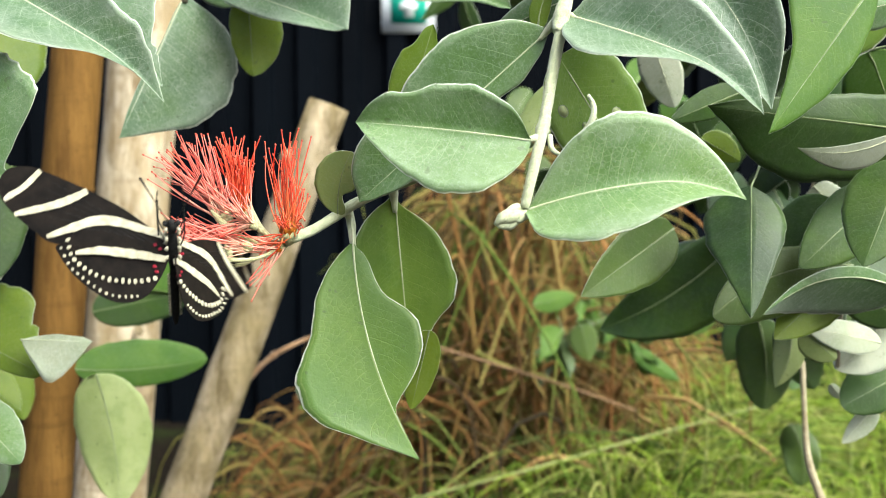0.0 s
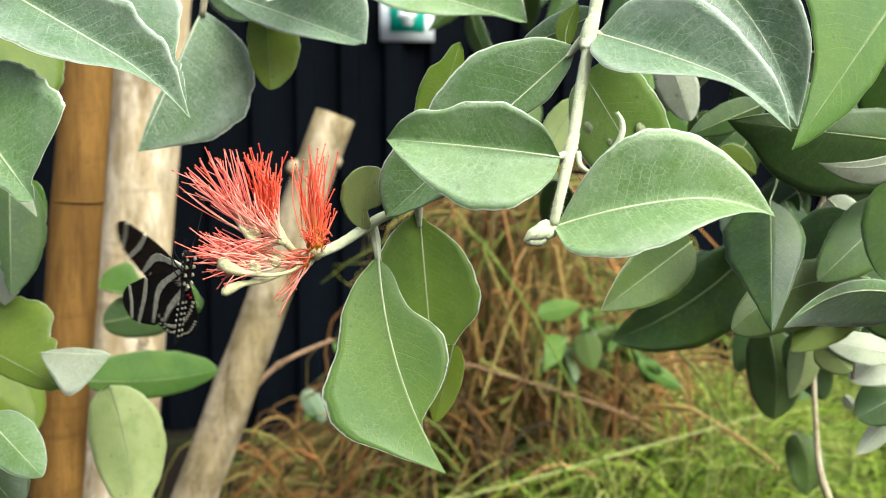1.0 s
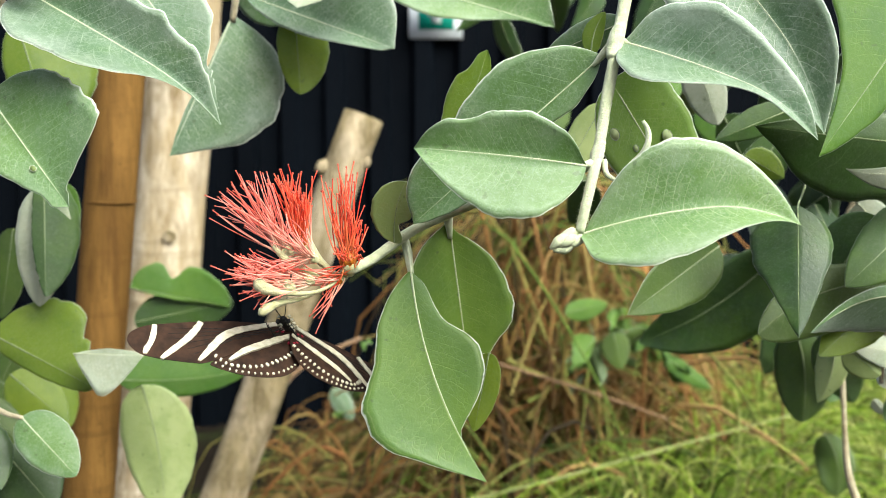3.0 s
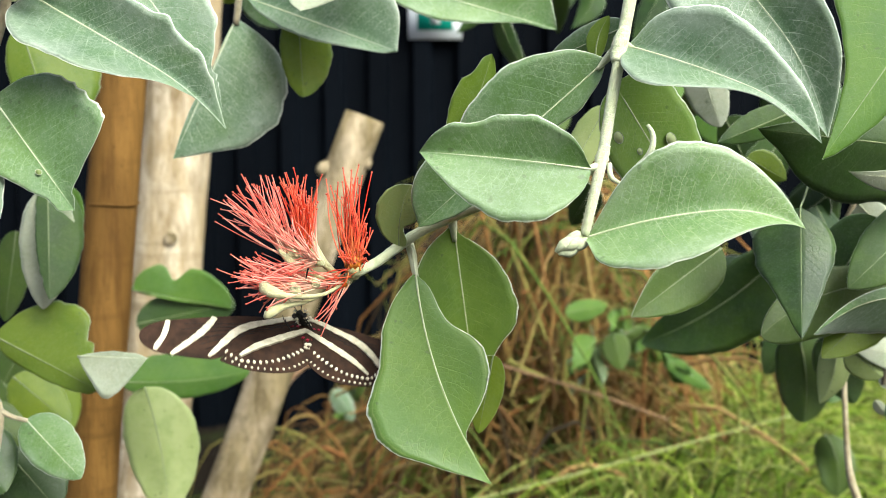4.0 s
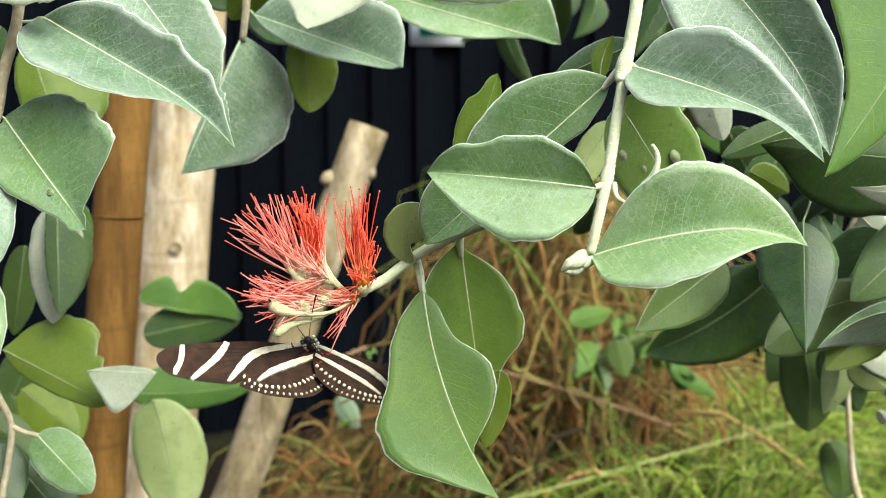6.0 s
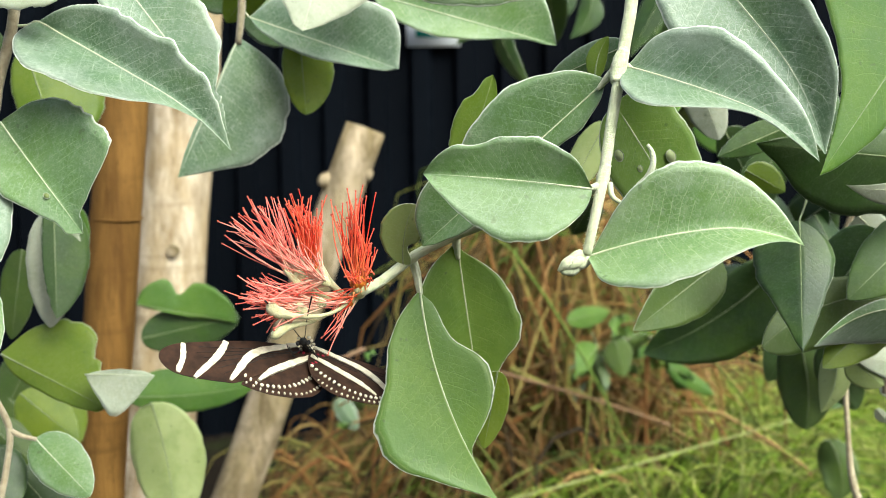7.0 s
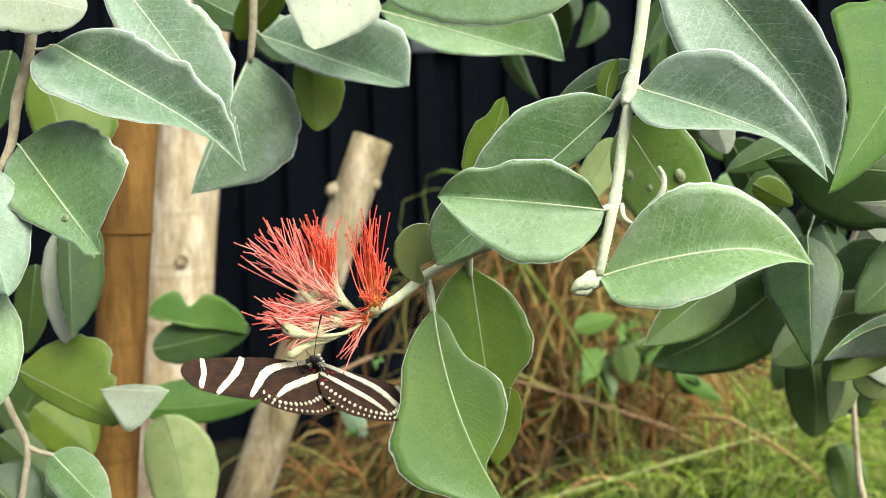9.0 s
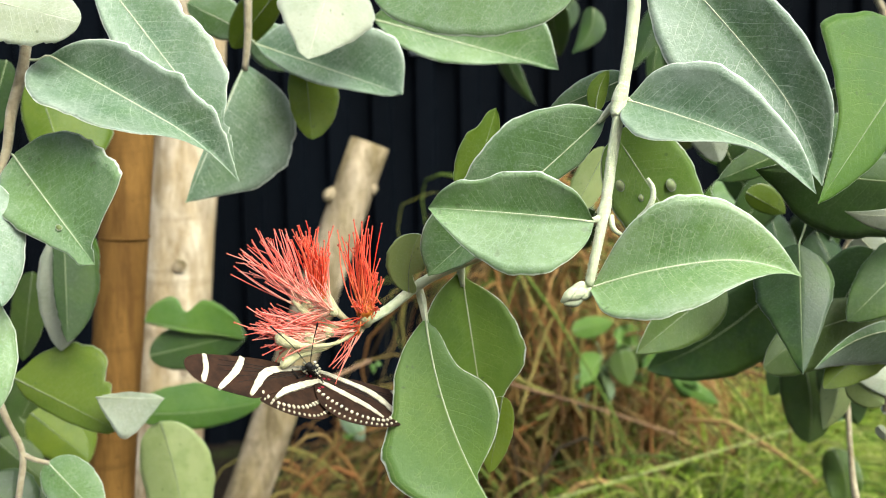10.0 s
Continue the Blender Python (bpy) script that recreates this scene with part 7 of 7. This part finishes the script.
    left = [
        (0, pose(0, 0, 0, 43.2, 34.6, -96.7)),
        (0.04, pose(0, 0, 0, 34.8, 34.5, -97.9)),
        (0.1, pose(0, 0, 0, -7.3, 18.1, -112.3)),
        (0.2, pose(0, 0, 0, 12.2, -41.9, -107.9)),
        (0.3, pose(0, 0, 0, 15.5, -44.3, -111.7)),
        (0.4, pose(0, 0, 0, 16.6, -56.4, -76.2)),
        (0.450, pose(0, 0, 0, -8.5, 18.1, -77.4)),
        (0.5, pose(0, 0, 0, -107.5, 64.7, -169.3)),
        (0.6, pose(0, 0, 0, -9.2, 66.5, -100.0)),
        (0.650, pose(0, 0, 0, 0.5, -3.4, -94.3)),
        (0.7, pose(0, 0, 0, 15.4, -73.1, -106.0)),
        (0.750, pose(0, 0, 0, 2.7, -0.3, -91.0)),
        (0.8, pose(0, 0, 0, 8.5, 72.8, -81.1)),
        (0.9, pose(0, 0, 0, 12.6, 74.1, -77.0)),
        (1, pose(0, 0, 0, -6.9, -2.8, -77.5)),
        (1.1, pose(0, 0, 0, 12.4, 78.7, -77.3)),
        (1.2, pose(0, 0, 0, -53.2, 85.5, -143.3)),
        (1.3, pose(0, 0, 0, 0.1, 66.9, -89.9)),
        (1.4, pose(0, 0, 0, 11.2, 56.4, -76.6)),
        (1.435, pose(0, 0, 0, 59.0, 23.3, -63.2)),
        (1.47, pose(0, 0, 0, 95.8, -8.2, -77.5)),
        (1.5, pose(0, 0, 0, 95.4, -8.2, -77.3)),
        (1.53, pose(0, 0, 0, 94.7, -8.3, -76.5)),
        (1.6, pose(0, 0, 0, 121.0, -13.7, -146.8)),
        (1.7, pose(0, 0, 0, 127.2, -18.1, -144.1)),
        (1.8, pose(0, 0, 0, 117.8, -19.3, -130.7)),
        (2, pose(0, 0, 0, 103.5, -25.8, -103.5)),
        (2.2, pose(0, 0, 0, 116.2, -16.3, -126.6)),
        (2.4, pose(0, 0, 0, 118.2, -7.2, -132.5)),
        (2.5, pose(0, 0, 0, 120.2, -9.3, -132.0)),
        (2.7, pose(0, 0, 0, 106.5, -14.8, -112.1)),
        (3, pose(0, 0, 0, 114.7, -14.5, -126.1)),
        (3.4, pose(0, 0, 0, 106.0, -19.5, -106.8)),
        (3.8, pose(0, 0, 0, 102.6, -15.5, -104.0)),
        (4, pose(0, 0, 0, 111.3, -11.8, -117.9)),
        (4.3, pose(0, 0, 0, 114.5, -3.6, -130.2)),
        (4.5, pose(0, 0, 0, 114.1, -13.0, -127.5)),
        (4.7, pose(0, 0, 0, 108.8, -20.7, -113.7)),
        (5, pose(0, 0, 0, 112.8, -13.5, -122.8)),
        (5.3, pose(0, 0, 0, 116.0, -3.1, -132.9)),
        (5.5, pose(0, 0, 0, 114.7, -12.3, -129.9)),
        (5.7, pose(0, 0, 0, 109.4, -20.8, -116.6)),
        (6.1, pose(0, 0, 0, 114.9, -11.7, -131.4)),
        (6.5, pose(0, 0, 0, 111.4, -19.9, -121.8)),
        (6.8, pose(0, 0, 0, 113.9, -15.9, -127.6)),
        (7, pose(0, 0, 0, 116.5, -14.2, -135.4)),
        (7.2, pose(0, 0, 0, 112.6, -18.9, -125.1)),
        (7.4, pose(0, 0, 0, 97.4, -22.6, -89.4)),
        (7.5, pose(0, 0, 0, 110.9, -22.0, -126.9)),
        (7.6, pose(0, 0, 0, 113.4, -17.4, -132.1)),
        (7.8, pose(0, 0, 0, 115.9, -11.2, -140.3)),
        (8, pose(0, 0, 0, 116.6, -8.8, -140.2)),
        (8.4, pose(0, 0, 0, 114.1, -18.7, -133.4)),
        (8.5, pose(0, 0, 0, 115.4, -15.8, -136.8)),
        (8.8, pose(0, 0, 0, 118.6, -9.0, -143.9)),
        (9, pose(0, 0, 0, 117.3, -14.1, -142.6)),
        (9.2, pose(0, 0, 0, 116.5, -20.4, -140.6)),
        (9.300, pose(0, 0, 0, 80.3, 3.5, -106.6)),
        (9.4, pose(0, 0, 0, 56.9, 40.8, -87.7)),
        (9.5, pose(0, 0, 0, 55.2, 39.1, -91.3)),
        (9.550, pose(0, 0, 0, 78.4, 3.1, -104.7)),
        (9.6, pose(0, 0, 0, 111.8, -22.9, -133.2)),
        (9.8, pose(0, 0, 0, 116.4, -13.5, -138.8)),
        (10, pose(0, 0, 0, 119.7, -11.3, -147.8)),
    ]
    right = [
        (0, pose(0, 0, 0, 109.3, 34.6, 35.9)),
        (0.04, pose(0, 0, 0, 117.8, 34.5, 48.0)),
        (0.1, pose(0, 0, 0, -172.2, 18.1, 113.7)),
        (0.2, pose(0, 0, 0, 173.7, -41.9, 99.4)),
        (0.3, pose(0, 0, 0, 167.1, -44.3, 108.1)),
        (0.4, pose(0, 0, 0, 163.0, -56.4, 102.7)),
        (0.450, pose(0, 0, 0, 163.3, 4.4, 107.8)),
        (0.5, pose(0, 0, 0, 174.6, 64.7, 120.5)),
        (0.6, pose(0, 0, 0, -161.7, 66.5, 109.9)),
        (0.650, pose(0, 0, 0, -177.3, -2.8, 93.7)),
        (0.7, pose(0, 0, 0, -178.9, -73.1, 88.8)),
        (0.750, pose(0, 0, 0, 174.4, 2.5, 83.0)),
        (0.8, pose(0, 0, 0, 128.4, 72.8, 37.2)),
        (0.9, pose(0, 0, 0, 110.5, 74.1, 19.8)),
        (0.950, pose(0, 0, 0, 19.6, 41.9, -50.8)),
        (1, pose(0, 0, 0, -6.0, -2.8, -47.0)),
        (1.050, pose(0, 0, 0, 10.5, 48.3, -59.5)),
        (1.1, pose(0, 0, 0, -174.3, 78.7, 95.8)),
        (1.2, pose(0, 0, 0, -150.1, 85.5, 119.9)),
        (1.3, pose(0, 0, 0, 151.8, 66.9, 59.7)),
        (1.4, pose(0, 0, 0, -177.1, 56.4, 93.4)),
        (1.435, pose(0, 0, 0, 107.4, 37.7, 23.7)),
        (1.47, pose(0, 0, 0, 81.8, -8.2, 6.4)),
        (1.5, pose(0, 0, 0, 79.9, -8.2, 7.2)),
        (1.53, pose(0, 0, 0, 77.4, -8.3, 7.4)),
        (1.6, pose(0, 0, 0, 56.3, -13.7, 12.3)),
        (1.7, pose(0, 0, 0, 53.4, -18.1, 43.4)),
        (1.8, pose(0, 0, 0, 52.4, -19.3, 23.6)),
        (2, pose(0, 0, 0, 73.2, -25.8, 17.6)),
        (2.2, pose(0, 0, 0, 59.0, -16.3, 40.7)),
        (2.4, pose(0, 0, 0, 57.6, -7.2, 46.9)),
        (2.5, pose(0, 0, 0, 55.3, -9.3, 48.6)),
        (2.7, pose(0, 0, 0, 72.6, -14.8, 17.6)),
        (3, pose(0, 0, 0, 59.5, -14.5, 44.2)),
        (3.4, pose(0, 0, 0, 75.2, -19.5, 37.5)),
        (3.8, pose(0, 0, 0, 65.9, -15.5, 20.8)),
        (4, pose(0, 0, 0, 73.6, -11.8, 53.1)),
        (4.3, pose(0, 0, 0, 74.7, -3.6, 62.7)),
        (4.5, pose(0, 0, 0, 74.1, -13.0, 55.5)),
        (4.7, pose(0, 0, 0, 73.7, -20.7, 51.6)),
        (5, pose(0, 0, 0, 73.6, -13.5, 56.6)),
        (5.3, pose(0, 0, 0, 74.2, -3.1, 63.5)),
        (5.5, pose(0, 0, 0, 74.1, -12.3, 58.6)),
        (5.7, pose(0, 0, 0, 75.4, -20.8, 46.0)),
        (6.1, pose(0, 0, 0, 58.0, -11.7, 55.4)),
        (6.5, pose(0, 0, 0, 60.3, -19.9, 48.1)),
        (6.8, pose(0, 0, 0, 58.7, -15.9, 51.7)),
        (7, pose(0, 0, 0, 57.4, -14.2, 56.4)),
        (7.2, pose(0, 0, 0, 59.5, -18.9, 50.3)),
        (7.4, pose(0, 0, 0, 58.6, -22.6, 43.4)),
        (7.5, pose(0, 0, 0, 64.2, -22.0, 44.4)),
        (7.6, pose(0, 0, 0, 61.5, -17.4, 48.5)),
        (7.8, pose(0, 0, 0, 58.4, -11.2, 57.6)),
        (8, pose(0, 0, 0, 57.3, -8.8, 60.7)),
        (8.4, pose(0, 0, 0, 61.0, -18.7, 49.1)),
        (8.5, pose(0, 0, 0, 60.0, -15.8, 50.9)),
        (8.8, pose(0, 0, 0, 56.5, -9.0, 61.1)),
        (9, pose(0, 0, 0, 58.1, -14.1, 56.2)),
        (9.2, pose(0, 0, 0, 61.7, -20.4, 45.5)),
        (9.300, pose(0, 0, 0, 96.7, 7.4, 26.7)),
        (9.4, pose(0, 0, 0, 129.2, 40.8, 26.2)),
        (9.5, pose(0, 0, 0, 130.1, 39.1, 25.3)),
        (9.6, pose(0, 0, 0, 68.0, -22.9, 37.5)),
        (9.8, pose(0, 0, 0, 58.9, -13.5, 53.4)),
        (10, pose(0, 0, 0, 57.3, -11.3, 55.8)),
    ]
    # from its turn in the air on it shows its underside
    walk(butterfly, eased([(t, m @ roll if t > 0.95 else m) for t, m in body]))
    walk(left_wing, eased([(t, m) for t, m in left if t < 0.95] + [(t, roll @ m) for t, m in right if t > 0.95]))
    walk(right_wing, eased([(t, m) for t, m in right if t < 0.95] + [(t, roll @ m) for t, m in left if t > 0.95]))


motions()
